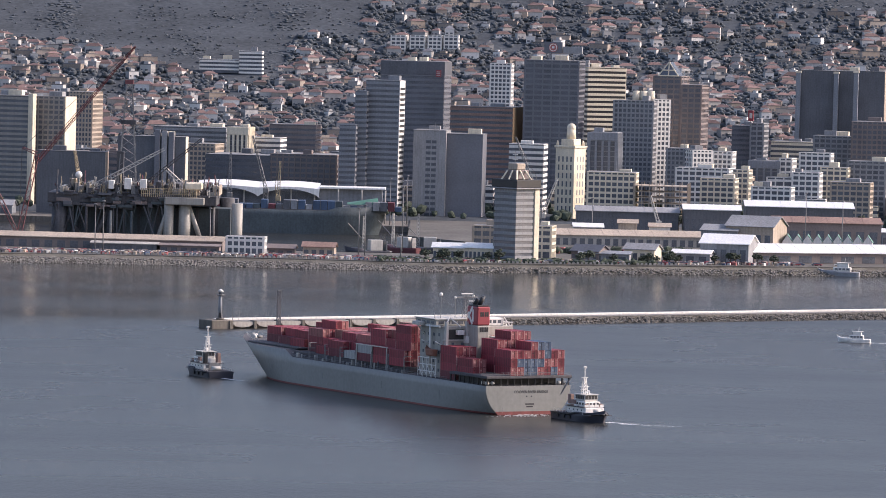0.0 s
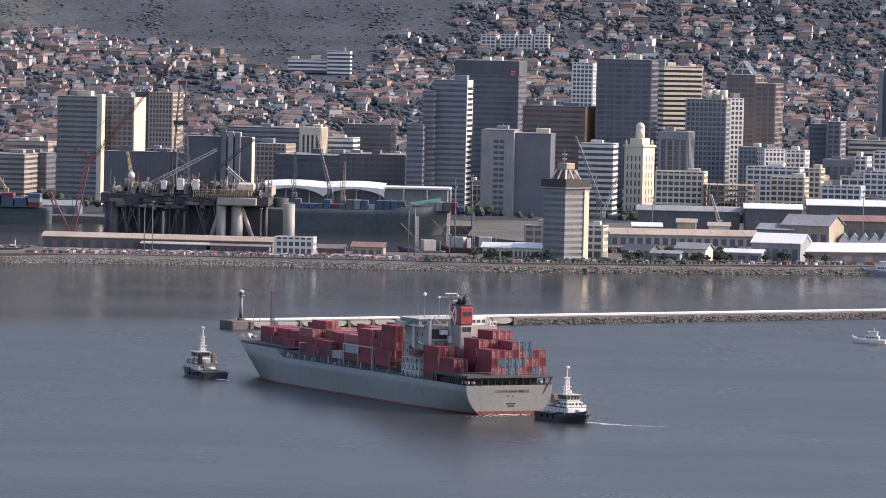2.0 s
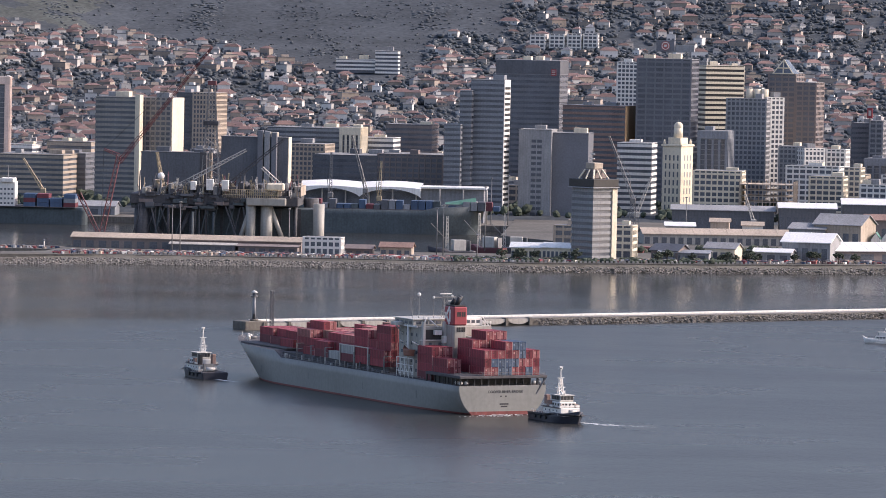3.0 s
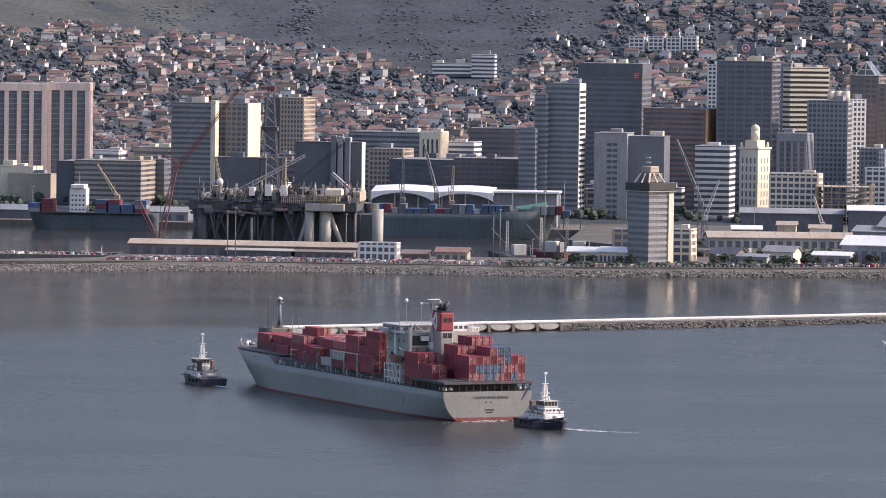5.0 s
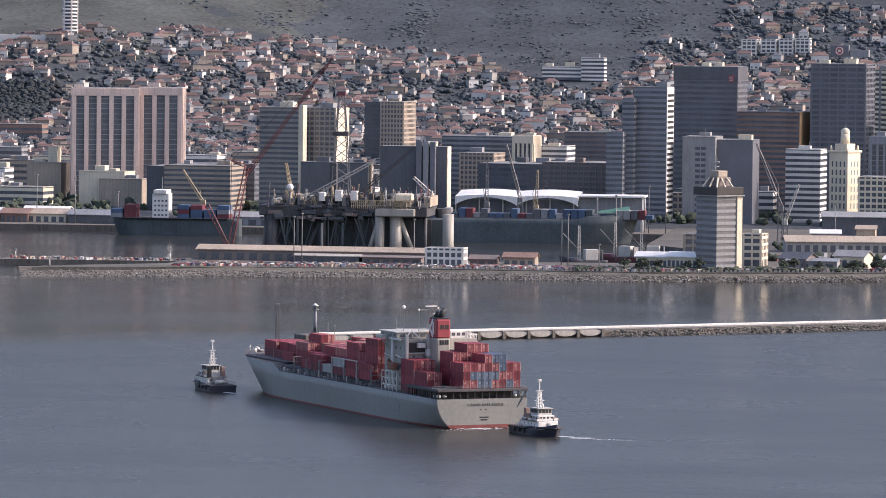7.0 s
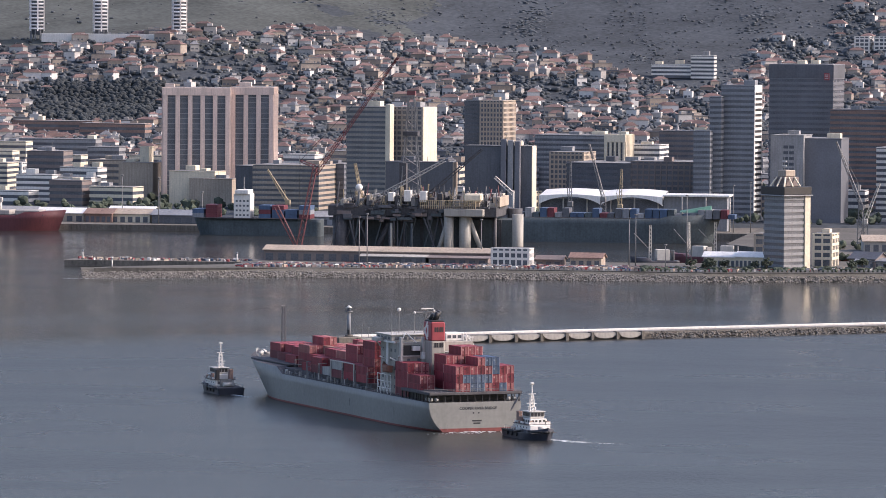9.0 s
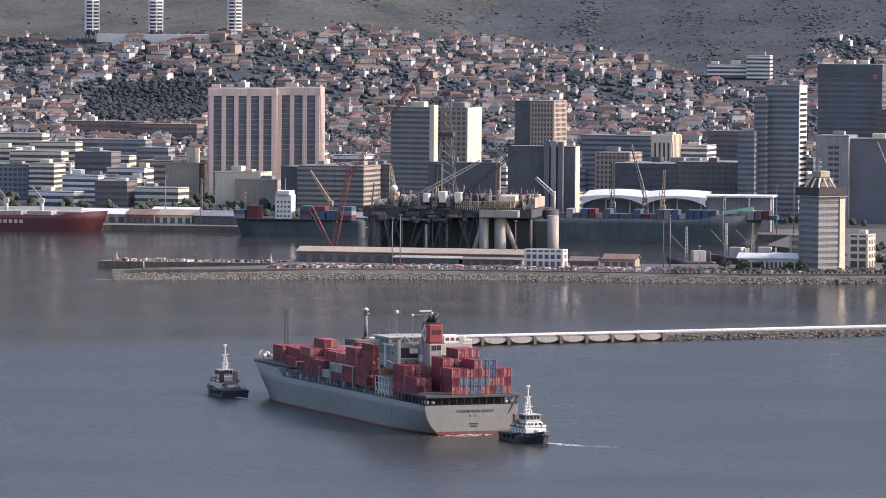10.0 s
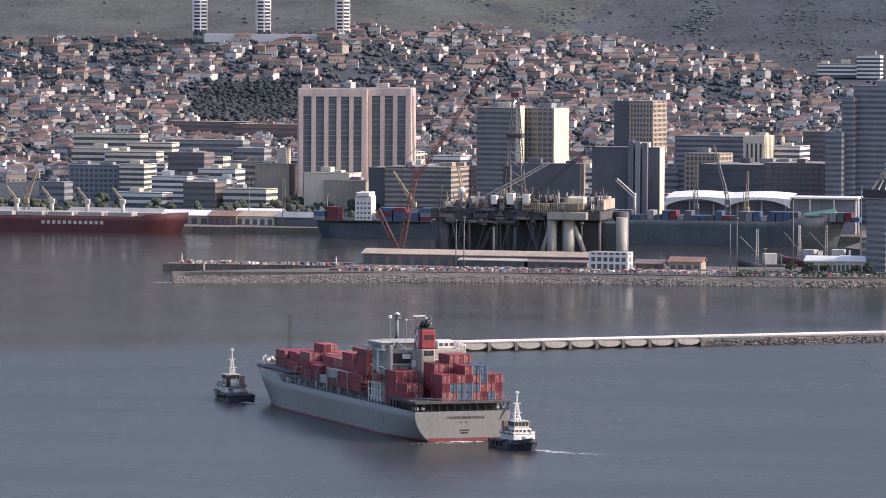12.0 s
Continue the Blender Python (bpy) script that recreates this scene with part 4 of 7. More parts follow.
# ---- city ----
def tower(name, label, x, y, w, dp, rz, z0, z1, style, wall, floor=3.3, bay=4.0, plant=1, endwall=None, endbands=False, fin=False, strip=None, cap=0.0, glass=None):
    """A building: window body, floor bands all round, piers, roof and plant room. x, y: its front left corner."""
    root = thing(name, pose(x, y, z0, 0, 0, rz), label, "building")
    h = z1 - z0
    blank = style == "blank"
    if style != "frame":
        part("body", box(0, w, 0, dp, 0, h - 0.4), wall if blank else glass or (GLASSB if wall in (WHITE, CREAM) else GLASS), root)
    if style in ("h", "grid", "frame"):
        n = max(1, int(h / floor))
        bh = floor * (0.5 if style == "h" else 0.38)
        if style == "frame":
            bh = 0.55
            bm = box(0, w, 0, dp, 0, bh)
        else:
            bm = box(-0.3, w + 0.3, -0.3, 0.02, 0, bh)
            box(-0.3, w + 0.3, dp - 0.02, dp + 0.3, 0, bh, bm)
            box(-0.3, 0.02, 0.02, dp - 0.02, 0, bh, bm)
            if not endwall:
                box(w - 0.02, w + 0.3, 0.02, dp - 0.02, 0, bh, bm)
        me = bpy.data.meshes.new("floor_band")
        bm.to_mesh(me)
        bm.free()
        for k in range(n):
            place("floor_band", me, wall, root, at=pose(0, 0, h - 0.9 - (k + 0.5) * floor))
    if style in ("v", "grid", "frame"):
        n = max(2, int(round(w / bay)))
        pw = 2.9 if style == "v" and wall is PINK else 1.5 if style == "v" else 0.9 if style == "grid" else 0.5
        out = 0.9 if style == "v" else 0.36
        bm = box(-pw / 2, pw / 2, -out, 0.02, 0, h - 0.2)
        me = bpy.data.meshes.new("pier")
        bm.to_mesh(me)
        bm.free()
        for k in range(n + 1):
            px = pw / 2 + k * (w - pw) / n
            place("pier", me, wall, root, at=pose(px, 0, 0))
            if style == "frame":
                place("pier", me, wall, root, at=pose(px, dp - 0.3, 0))
        m = max(1, int(round(dp / bay)))
        bm = box(0, out, -pw / 2, pw / 2, 0, h - 0.2)
        me2 = bpy.data.meshes.new("pier")
        bm.to_mesh(me2)
        bm.free()
        for k in range(m + 1):
            py = pw / 2 + 0.1 + k * (dp - pw - 0.2) / m
            if not endwall:
                place("pier", me2, wall, root, at=pose(w - 0.02, py, 0))
            place("pier", me2, wall, root, at=pose(-out + 0.02, py, 0))
        if style == "v":
            bm = box(0, w, -0.15, 0.01, 0, 0.35)
            me3 = bpy.data.meshes.new("sill")
            bm.to_mesh(me3)
            bm.free()
            for k in range(1, int(h / floor)):
                place("sill", me3, GREY, root, at=pose(0, 0, k * floor))
            part("crown", box(-0.5, w + 0.5, -1.0, dp + 0.5, h - 5.2, h - 0.2, bevel=0.1), wall, root)
    # end wall colour, mostly lighter than the front to paint its sunlit side
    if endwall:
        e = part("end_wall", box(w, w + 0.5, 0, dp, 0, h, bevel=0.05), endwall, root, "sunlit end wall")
        if endbands:
            bm = box(w + 0.5, w + 0.62, 1.0, dp - 1.0, 0, 1.6)
            me = bpy.data.meshes.new("slot")
            bm.to_mesh(me)
            bm.free()
            for k in range(int(h / 3.3) - 1):
                place("slot", me, BLACK, e, at=pose(0, 0, 2 + k * 3.3))
    if strip:      # one column of paired windows in a plain wall
        half = (strip[1] - strip[0]) / 2
        bm = box(0, half - 0.3, -0.12, 0.02, 0, floor * 0.55)
        me = bpy.data.meshes.new("window")
        bm.to_mesh(me)
        bm.free()
        for k in range(int(h / floor) - 2):
            for wx in (strip[0], strip[0] + half + 0.3):
                place("window", me, GLASSB, root, at=pose(wx, 0, 3 + k * floor))
    if cap:        # blank parapet storeys at the top
        part("blank_top", box(-0.45, w + 0.45, -0.45, dp + 0.45, h - cap, h - 0.5, bevel=0.1), DARK, root)
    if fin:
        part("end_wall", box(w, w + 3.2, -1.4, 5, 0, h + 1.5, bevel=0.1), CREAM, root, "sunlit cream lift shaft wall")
    if style != "frame":
        part("roof", box(-0.35, w + 0.35, -0.35, dp + 0.35, h - 0.4, h, bevel=0.06), wall, root)
        part("roof_deck", box(0.5, w - 0.5, 0.5, dp - 0.5, h, h + 0.12), ROOF, root)
        r = random.Random(int(abs(x) * 10 + y))
        for k in range(plant + (w > 25)):
            pw, pd, ph = min(w * 0.4, r.uniform(4, 9)), min(dp * 0.4, r.uniform(4, 8)), r.uniform(1.6, 3.4)
            px, py = r.uniform(0.8, max(0.9, w - pw - 0.8)), r.uniform(1.0, max(1.1, dp - pd - 1))
            part("plant_room", box(px, px + pw, py, py + pd, h + 0.12, h + ph, bevel=0.08), r.choice((wall, GREY, CREAM)), root)
        if w > 12 and plant:
            part("roof_aerial", bar((w * 0.6, dp * 0.4, h), (w * 0.6, dp * 0.4, h + r.uniform(3, 7)), 0.12, None, 5), STEEL, root)
    return root


tower("civic_tower", "tall pale pink concrete slab tower with deep vertical window bays", -600.4, 3300, 43.9, 24, 9, 4.0, 82.4, "v", PINK, 3.4, 8.2, plant=0)
tower("civic_tower", "narrower pale pink concrete wing of the slab tower", -557.2, 3312, 28.0, 24, 5, 4.5, 83.0, "v", PINK, 3.4, 8.2, plant=0)
tower("podium_block", "low cream concrete podium block with blank walls", -589.7, 3270, 31.7, 20, -10, 3.8, 28.6, "blank", CREAM, 3.3, 4.0)
tower("podium_block", "small cream concrete podium block beside the slab tower", -574.8, 3262, 29.6, 15, -10, 3.7, 24.2, "blank", TAN, 3.3, 4.0)
tower("office_tower", "grey slab tower with banded floors and pale concrete end walls", -453.7, 3161, 26.8, 24, -14, 2.8, 73.8, "h", WARM, 3.2, 3.4, fin=True)
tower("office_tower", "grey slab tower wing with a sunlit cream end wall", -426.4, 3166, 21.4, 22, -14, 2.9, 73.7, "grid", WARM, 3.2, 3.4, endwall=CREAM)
# one brown tower in two blocks: shaded face painted dark, sunlit face tan
tower("office_tower", "brown concrete office tower with a fine window grid", -450.4, 3640, 12.1, 26, -12, 24.1, 70.0, "h", DARK, 3.2, 4.0)
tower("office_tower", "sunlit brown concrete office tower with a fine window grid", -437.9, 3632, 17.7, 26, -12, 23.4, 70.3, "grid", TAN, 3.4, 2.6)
tower("dark_block", "low dark windowless block with a pale end panel", -415.8, 3080, 42.0, 12, -4, 2.2, 42.0, "blank", DARK, 3.3, 4.0, endwall=TAN)
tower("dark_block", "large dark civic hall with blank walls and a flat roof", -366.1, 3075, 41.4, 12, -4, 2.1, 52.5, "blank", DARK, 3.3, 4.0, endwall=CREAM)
hall = thing("fluted_shafts", pose(-343.5, 3070, 2.1, 0, 0, -4), "tall ribbed grey concrete shafts against the dark civic hall", "service shafts")
for k in range(3):
    part("shaft", box(k * 4.3, k * 4.3 + 3.4, 0, 3.4, 0, 54.5 - 0.6 * k, bevel=0.25), GREY if k == 1 else DARKW, hall)
tower("hotel_block", "beige block with a regular grid of windows", -336.5, 3245, 22.7, 26, -10, 3.5, 44.6, "grid", TAN, 3.1, 3.0)
tower("dark_block", "long dark glass convention hall", -317.1, 3179, 42.1, 50, -10, 3.0, 39.8, "h", DARK, 3.6, 5.0)
tower("dark_block", "long brown office block with a window grid", -275.7, 3172, 42.5, 40, -10, 2.9, 41.3, "grid", BROWN, 3.3, 4.0)
tower("office_block", "grey office block with a pale grid of tall windows", -360.1, 3350, 49.1, 30, -10, 6.0, 53.0, "h", GREY, 3.3, 4.0)
tower("office_block", "pale block with tall white window fins on top", -309.0, 3314, 13.5, 18, -10, 4.6, 54.5, "v", CREAM, 3.4, 3.0)
tower("office_block", "white low block with a flat roof behind the halls", -297.0, 3330, 22.2, 24, -8, 5.2, 47.6, "h", WHITE, 3.4, 4.0)
tower("office_block", "dark brown office block behind the church spire", -285.2, 3420, 31.7, 24, -8, 8.8, 54.9, "h", BROWN, 3.4, 4.0)
tower("stepped_tower", "grey banded tower with a stepped outline", -215.8, 3132, 21.1, 15, -12, 2.6, 89.8, "h", GREYB, 3.3, 4.0, endwall=WHITE, endbands=True)
tower("stepped_tower", "lower step of the grey banded tower", -222.4, 3128, 7.3, 28, -12, 2.6, 82.8, "h", GREYB, 3.3, 4.0, plant=0)
tower("stepped_tower", "lowest step of the grey banded tower", -231.6, 3124, 10.2, 26, -12, 2.5, 61.8, "h", GREYB, 3.3, 4.0, plant=0)
tower("dark_tower", "tall dark banded office tower with a flat top", -210.3, 3407, 43.3, 34, -8, 8.3, 100.3, "h", DARKW, 3.6, 5.0, cap=9.0)
tower("grey_block", "grey office block with a pale blue-grey window panel", -185.6, 3137, 20.5, 28, -6, 2.6, 59.4, "blank", GREY, 3.5, 9.0, strip=(8.0, 14.5))
tower("grey_block", "plain grey office block with rows of small windows", -165.4, 3140, 23.3, 26, -6, 2.7, 57.5, "blank", DARKW, 3.4, 3.0)
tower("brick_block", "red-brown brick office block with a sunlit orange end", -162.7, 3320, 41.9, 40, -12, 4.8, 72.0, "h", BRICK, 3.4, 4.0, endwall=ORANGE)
tower("dark_tower", "tall dark glass tower with a round emblem on the roof sign", -114.5, 3314, 36.1, 34, -8, 4.6, 103.8, "grid", DARKW, 3.5, 6.0)
tower("white_tower", "slim white apartment tower with a window grid", -133.2, 3757, 15.7, 16, -8, 34.3, 97.8, "grid", WHITE, 3.1, 3.2)
tower("cream_tower", "cream office tower with bold horizontal bands", -68.3, 3456, 27.6, 30, 20, 10.2, 99.0, "h", CREAM, 3.4, 4.0, endwall=CREAM, glass=BLACK)
tower("grey_tower", "narrow grey service tower beside the cream tower", -75.0, 3470, 7.1, 26, -12, 10.8, 101.4, "blank", GREY, 3.3, 4.0)
# grey front and white wing: the wing's sunlight is put into its colour
tower("garden_tower", "grey window-grid tower with a sunlit white wing", -55.3, 3315, 26.8, 24, -12, 4.6, 78.8, "grid", GREY, 3.2, 3.0)
tower("garden_tower", "sunlit white banded wing with a window grid", -28.6, 3322, 12.2, 20, 22, 4.9, 79.8, "grid", WHITE, 3.2, 3.0)
tower("dark_tower", "dark brown tower with a pointed glass roof", -27.5, 3358, 18.8, 26, -14, 6.3, 95.2, "grid", BROWN, 3.4, 5.0, plant=0)
tower("dark_tower", "lower dark brown shoulder of the pointed tower", -9.1, 3352, 13.8, 24, -14, 6.1, 89.7, "grid", BROWN, 3.4, 4.0, plant=0)
tower("office_block", "grey block with pale vertical window strips", -73.3, 3240, 18.8, 20, -10, 3.5, 58.7, "v", GREYB, 3.3, 5.0)
tower("office_block", "white-striped office block with a sloping roofline", -124.6, 3200, 21.8, 22, -8, 3.2, 50.9, "h", WHITE, 3.6, 5.0)
# white block painted grey where shaded; the next one is its sunlit part
tower("apartment_block", "white apartment block with a dense window grid", -20.8, 3283, 17.2, 20, -12, 3.9, 48.8, "grid", GREY, 3.1, 3.0)
tower("apartment_block", "sunlit white apartment block with balconies", -4.4, 3270, 14.2, 18, 22, 3.8, 48.1, "grid", WHITE, 3.1, 3.0)
tower("building_frame", "unfinished concrete frame building with open floors", -47.8, 3120, 33.7, 26, -6, 2.5, 30.9, "frame", TAN, 3.6, 5.0, plant=0)
tower("office_block", "cream stone hall with a pink roof line", -76.5, 3130, 30.3, 24, -6, 2.6, 36.2, "grid", CREAM, 3.6, 4.0, plant=0)
tower("office_block", "blue-grey office block with a white sunlit end", 38.4, 3366, 20.6, 26, -12, 6.6, 40.1, "v", GREYB, 3.3, 5.0, endwall=WHITE)
tower("office_block", "white end wing with square windows", 58.5, 3362, 8.4, 20, -12, 6.5, 42.2, "grid", WHITE, 3.6, 4.5)
tower("dark_tower", "wide dark glass tower with pale corner piers", 95.0, 3724, 44.3, 40, -8, 31.4, 99.1, "blank", DARK, 3.3, 4.0)
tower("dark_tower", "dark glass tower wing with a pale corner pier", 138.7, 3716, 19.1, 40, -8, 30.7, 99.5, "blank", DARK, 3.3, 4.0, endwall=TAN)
tower("office_block", "dark office block under a red roof sign", 32.3, 3470, 13.4, 22, -12, 10.8, 61.4, "h", DARKW, 3.4, 4.0)
tower("office_block", "grey office block carrying a red roof sign", 44.2, 3461, 9.4, 22, -12, 10.4, 63.4, "grid", GREY, 3.4, 4.0)
tower("office_block", "brown office block with small windows", 109.3, 3400, 24.5, 30, -12, 8.0, 67.4, "grid", BROWN, 3.4, 3.6)
tower("office_block", "pale mixed office block with a white front", 61.5, 3500, 29.7, 26, -12, 12.0, 50.5, "h", CREAM, 3.4, 4.0)
tower("office_block", "grey low block beside the brown office block", 86.5, 3440, 28.0, 22, -12, 9.6, 56.4, "grid", GREY, 3.3, 4.0)
tower("office_block", "white low apartment block with a window grid", 10.5, 3300, 12.7, 16, -12, 4.0, 47.0, "grid", WHITE, 3.2, 3.5)
tower("striped_block", "brown office block with bold horizontal sandstone stripes", -522.7, 3210, 44.0, 36, -8, 3.2, 35.1, "h", TAN, 3.2, 4.0, plant=2)
tower("striped_block", "dark end block of the striped office building", -536.8, 3225, 11.5, 34, -8, 3.4, 33.8, "blank", DARK, 3.3, 4.0, plant=0)
tower("office_block", "dark glass office block beside the striped building", -484.6, 3240, 16.0, 24, -8, 3.5, 35.4, "h", DARKW, 3.4, 4.0)
tower("office_block", "grey office block with rows of small windows", -764.5, 3330, 35.4, 24, -6, 5.2, 30.0, "grid", GREYB, 3.4, 3.6)
tower("office_block", "pale office block with a shallow curved roof", -726.9, 3320, 17.2, 22, -6, 4.8, 31.1, "h", CREAM, 3.4, 3.6)
tower("office_block", "white-striped low office block", -695.3, 3284, 25.1, 18, -8, 3.9, 24.7, "h", WHITE, 3.6, 4.0)
tower("office_block", "dark office block with thin white floor bands", -671.6, 3290, 26.3, 18, -8, 3.9, 23.0, "h", WHITE, 4.6, 4.0)
tower("office_block", "blank tan gable building with a tall chimney wall", -633.8, 3317, 24.3, 18, -10, 4.7, 32.3, "blank", TAN, 3.3, 4.0)
tower("chimney_wall", "tall blank cream lift tower", -621.2, 3325, 6.5, 8, -10, 5.0, 42.7, "blank", CREAM, 3.3, 4.0, plant=0)
tower("office_block", "long low office row with pale roof bands", -844.2, 3620, 50.9, 16, -4, 22.4, 43.5, "h", CREAM, 4.0, 5.0, plant=0)
tower("office_block", "long low office row with pale roof bands", -788.0, 3560, 33.8, 16, -4, 17.2, 39.0, "h", CREAM, 4.0, 5.0, plant=0)
tower("office_block", "long low office row with pale roof bands", -775.7, 3600, 63.9, 16, -4, 20.7, 40.2, "h", GREY, 4.0, 5.0, plant=0)
tower("office_block", "long low office row with pale roof bands", -705.0, 3540, 22.9, 16, -4, 15.5, 36.3, "h", GREY, 4.0, 5.0, plant=0)
tower("office_block", "long low office row with pale roof bands", -787.0, 3500, 37.5, 16, -4, 12.0, 34.1, "h", CREAM, 4.0, 5.0, plant=0)
tower("office_block", "long low office row with pale roof bands", -728.1, 3460, 36.8, 16, -4, 10.4, 32.6, "h", CREAM, 4.0, 5.0, plant=0)
tower("office_block", "long low office row with pale roof bands", -817.0, 3520, 29.4, 16, -4, 13.7, 35.6, "h", CREAM, 4.0, 5.0, plant=0)
tower("office_block", "long low red-roofed hall at the foot of the hill", -824.2, 3808, 63.1, 18, -4, 39.1, 48.5, "h", BRICK, 4.0, 5.0, plant=0)
tower("office_block", "long low red-roofed school building by the grove", -766.1, 3783, 51.2, 18, -4, 36.5, 47.5, "h", BRICK, 4.0, 5.0, plant=0)
tower("hill_hotel", "long white hillside hotel with terraces", -367.1, 4110, 32.9, 12, -4, 81.5, 92.8, "h", WHITE, 3.2, 4.0, plant=2)
tower("hill_hotel", "taller white wing of the hillside hotel", -334.8, 4105, 18.5, 12, -4, 80.8, 100.1, "h", WHITE, 3.2, 4.0)
tower("hill_apartments", "white hillside apartment block with dark balconies", -213.2, 4246, 12.5, 10, -6, 102.4, 116.0, "grid", WHITE, 3.2, 4.0, plant=0)
tower("hill_apartments", "white hillside apartment block with dark balconies", -197.0, 4246, 12.5, 10, -6, 102.4, 116.4, "grid", WHITE, 3.2, 4.0, plant=0)
tower("hill_apartments", "white hillside apartment block with dark balconies", -181.8, 4246, 11.5, 10, -6, 102.4, 116.8, "grid", WHITE, 3.2, 4.0, plant=0)
tower("hill_apartments", "white hillside apartment block with dark balconies", -168.4, 4246, 12.0, 10, -6, 102.4, 117.2, "grid", WHITE, 3.2, 4.0, plant=0)
tower("hill_hotel", "long white hillside villa row", -585.1, 4200, 47.2, 10, -4, 95.3, 102.7, "h", WHITE, 3.2, 5.0, plant=0)
tower("city_block", "white low waterfront city block with regular windows", -17.0, 3230, 34.5, 16, -12, 3.4, 37.8, "grid", WHITE, 3.4, 4.2)
tower("city_block", "cream low waterfront city block with regular windows", 17.1, 3260, 14.8, 16, -12, 3.7, 36.4, "grid", CREAM, 3.4, 4.2)
tower("city_block", "white low waterfront city block with regular windows", 58.7, 3240, 17.6, 16, -12, 3.5, 36.3, "grid", WHITE, 3.4, 4.2)
tower("city_block", "cream low waterfront city block with regular windows", 78.3, 3260, 17.7, 16, -12, 3.7, 39.5, "grid", CREAM, 3.4, 4.2)
tower("city_block", "grey low waterfront city block with regular windows", 96.6, 3270, 25.1, 16, -12, 3.8, 43.8, "grid", GREY, 3.4, 4.2)
tower("city_block", "white low waterfront city block with regular windows", 69.4, 3330, 20.7, 16, -12, 5.2, 47.1, "grid", WHITE, 3.4, 4.2)
tower("city_block", "cream low waterfront city block with regular windows", -3.3, 3180, 21.7, 16, -12, 3.0, 32.8, "grid", CREAM, 3.4, 4.2)
tower("city_block", "white low waterfront city block with regular windows", 28.4, 3170, 25.2, 16, -12, 2.9, 28.5, "grid", WHITE, 3.4, 4.2)
tower("city_block", "tan low waterfront city block with regular windows", 79.0, 3180, 25.2, 16, -12, 3.0, 32.4, "grid", TAN, 3.4, 4.2)


# roof signs and tops of single towers
def roof_extras():
    s = thing("roof_sign", pose(-110.0, 3312, 108.5, 0, 0, -8), "dark roof sign box with a round red emblem", "sign")
    part("panel", box(8, 20, 0, 5, 0, 7.4, bevel=0.1), DARKW, s)
    part("wing_panel", box(20.4, 33, 1, 5, 0, 4.5, bevel=0.1), GREY, s)
    bm = bar((14, -0.25, 3.8), (14, 0.0, 3.8), 3.0, None, 20)
    part("emblem", bm, CORA, s)
    bm = bmesh.new()
    for i in range(20):
        a, b = i / 20 * 6.283, (i + 1) / 20 * 6.283
        bar((14 + 2.3 * math.cos(a), -0.3, 3.8 + 2.3 * math.sin(a)), (14 + 2.3 * math.cos(b), -0.3, 3.8 + 2.3 * math.sin(b)), 0.25, bm, 4)
    box(13.2, 14.8, -0.4, -0.2, 3.2, 4.6, bm)
    part("ring", bm, WHITE, s)
    s = thing("roof_sign", pose(-176, 3396, 90, 0, 0, -8), "faded red letter mark on a dark tower", "sign")
    part("mark", box(3.0, 6.6, -0.6, -0.2, 0, 4.6, bevel=0.05), RED, s)
    for z in (0.8, 2.0, 3.2):
        part("mark_bar", box(3.5, 6.0, -0.8, -0.55, z, z + 0.5), PALE, s)
    s = thing("roof_sign", pose(40.0, 3459, 62.5, 0, 0, -12), "red rooftop sign on a steel frame", "sign")
    part("panel", box(2.4, 6.2, 0, 1.2, 2.4, 9.6, bevel=0.08), RED, s)
    part("mark", box(3.4, 5.2, -0.15, 0.05, 4.2, 7.8), PALE, s)
    part("support", bar((4.3, 0.6, -2), (4.3, 0.6, 2.6), 0.3, None, 6), STEEL, s)
    # pointed glass top
    p = thing("pointed_roof", pose(-27.5, 3358, 95.0, 0, 0, -14), "pointed dark glass roof with a pale frame", "roof")
    bm = bmesh.new()
    base = [bm.verts.new(q) for q in ((3, 0, 0), (17, 0, 0), (17, 18, 0), (3, 18, 0))]
    tops = [bm.verts.new(q) for q in ((10, 2, 9.5), (10, 16, 9.5))]
    bm.faces.new((base[0], base[1], tops[0])), bm.faces.new((base[2], base[3], tops[1]))
    bm.faces.new((base[1], base[2], tops[1], tops[0])), bm.faces.new((base[3], base[0], tops[0], tops[1])), bm.faces.new(base[::-1])
    part("glass", bm, GLASSB, p)
    bm = bmesh.new()
    for a, b in (((3, 0, 0), (10, 2, 9.5)), ((17, 0, 0), (10, 2, 9.5)), ((3, -0.2, 0.3), (17, -0.2, 0.3)), ((6, 0.6, 4), (14, 0.6, 4)), ((10, 0, 0), (10, 2, 9.5))):
        bar(a, b, 0.45, bm, 5)
    part("frame", bm, CREAM, p)
    # cylindrical roof plant on the grid tower
    p = thing("roof_tanks", pose(-40.0, 3326, 76.5), "pair of cream barrel-shaped roof tanks", "tank")
    for i in range(3):
        part("tank", bar((i * 5.0, 0, 0), (i * 5.0, 0, 8.6), 2.6, None, 16, 2.3), CREAM, p)
    # slab tower pale corner piers on the far dark tower
    for i, (x, y, h) in enumerate(((93.0, 3722, 94), (120.5, 3716, 94), (134.5, 3708, 95))):
        p = thing("corner_pier", pose(x, y, 28, 0, 0, -8), "pale concrete corner pier of the dark glass tower", "pier", "tower piers")
        part("shaft", box(0, 3.4, -1.2, 3, 0, h - 25, bevel=0.1), GREYB, p)
        part("cap", box(-0.4, 3.8, -1.6, 3.4, h - 25, h - 23.6, bevel=0.1), CREAM, p)


roof_extras()


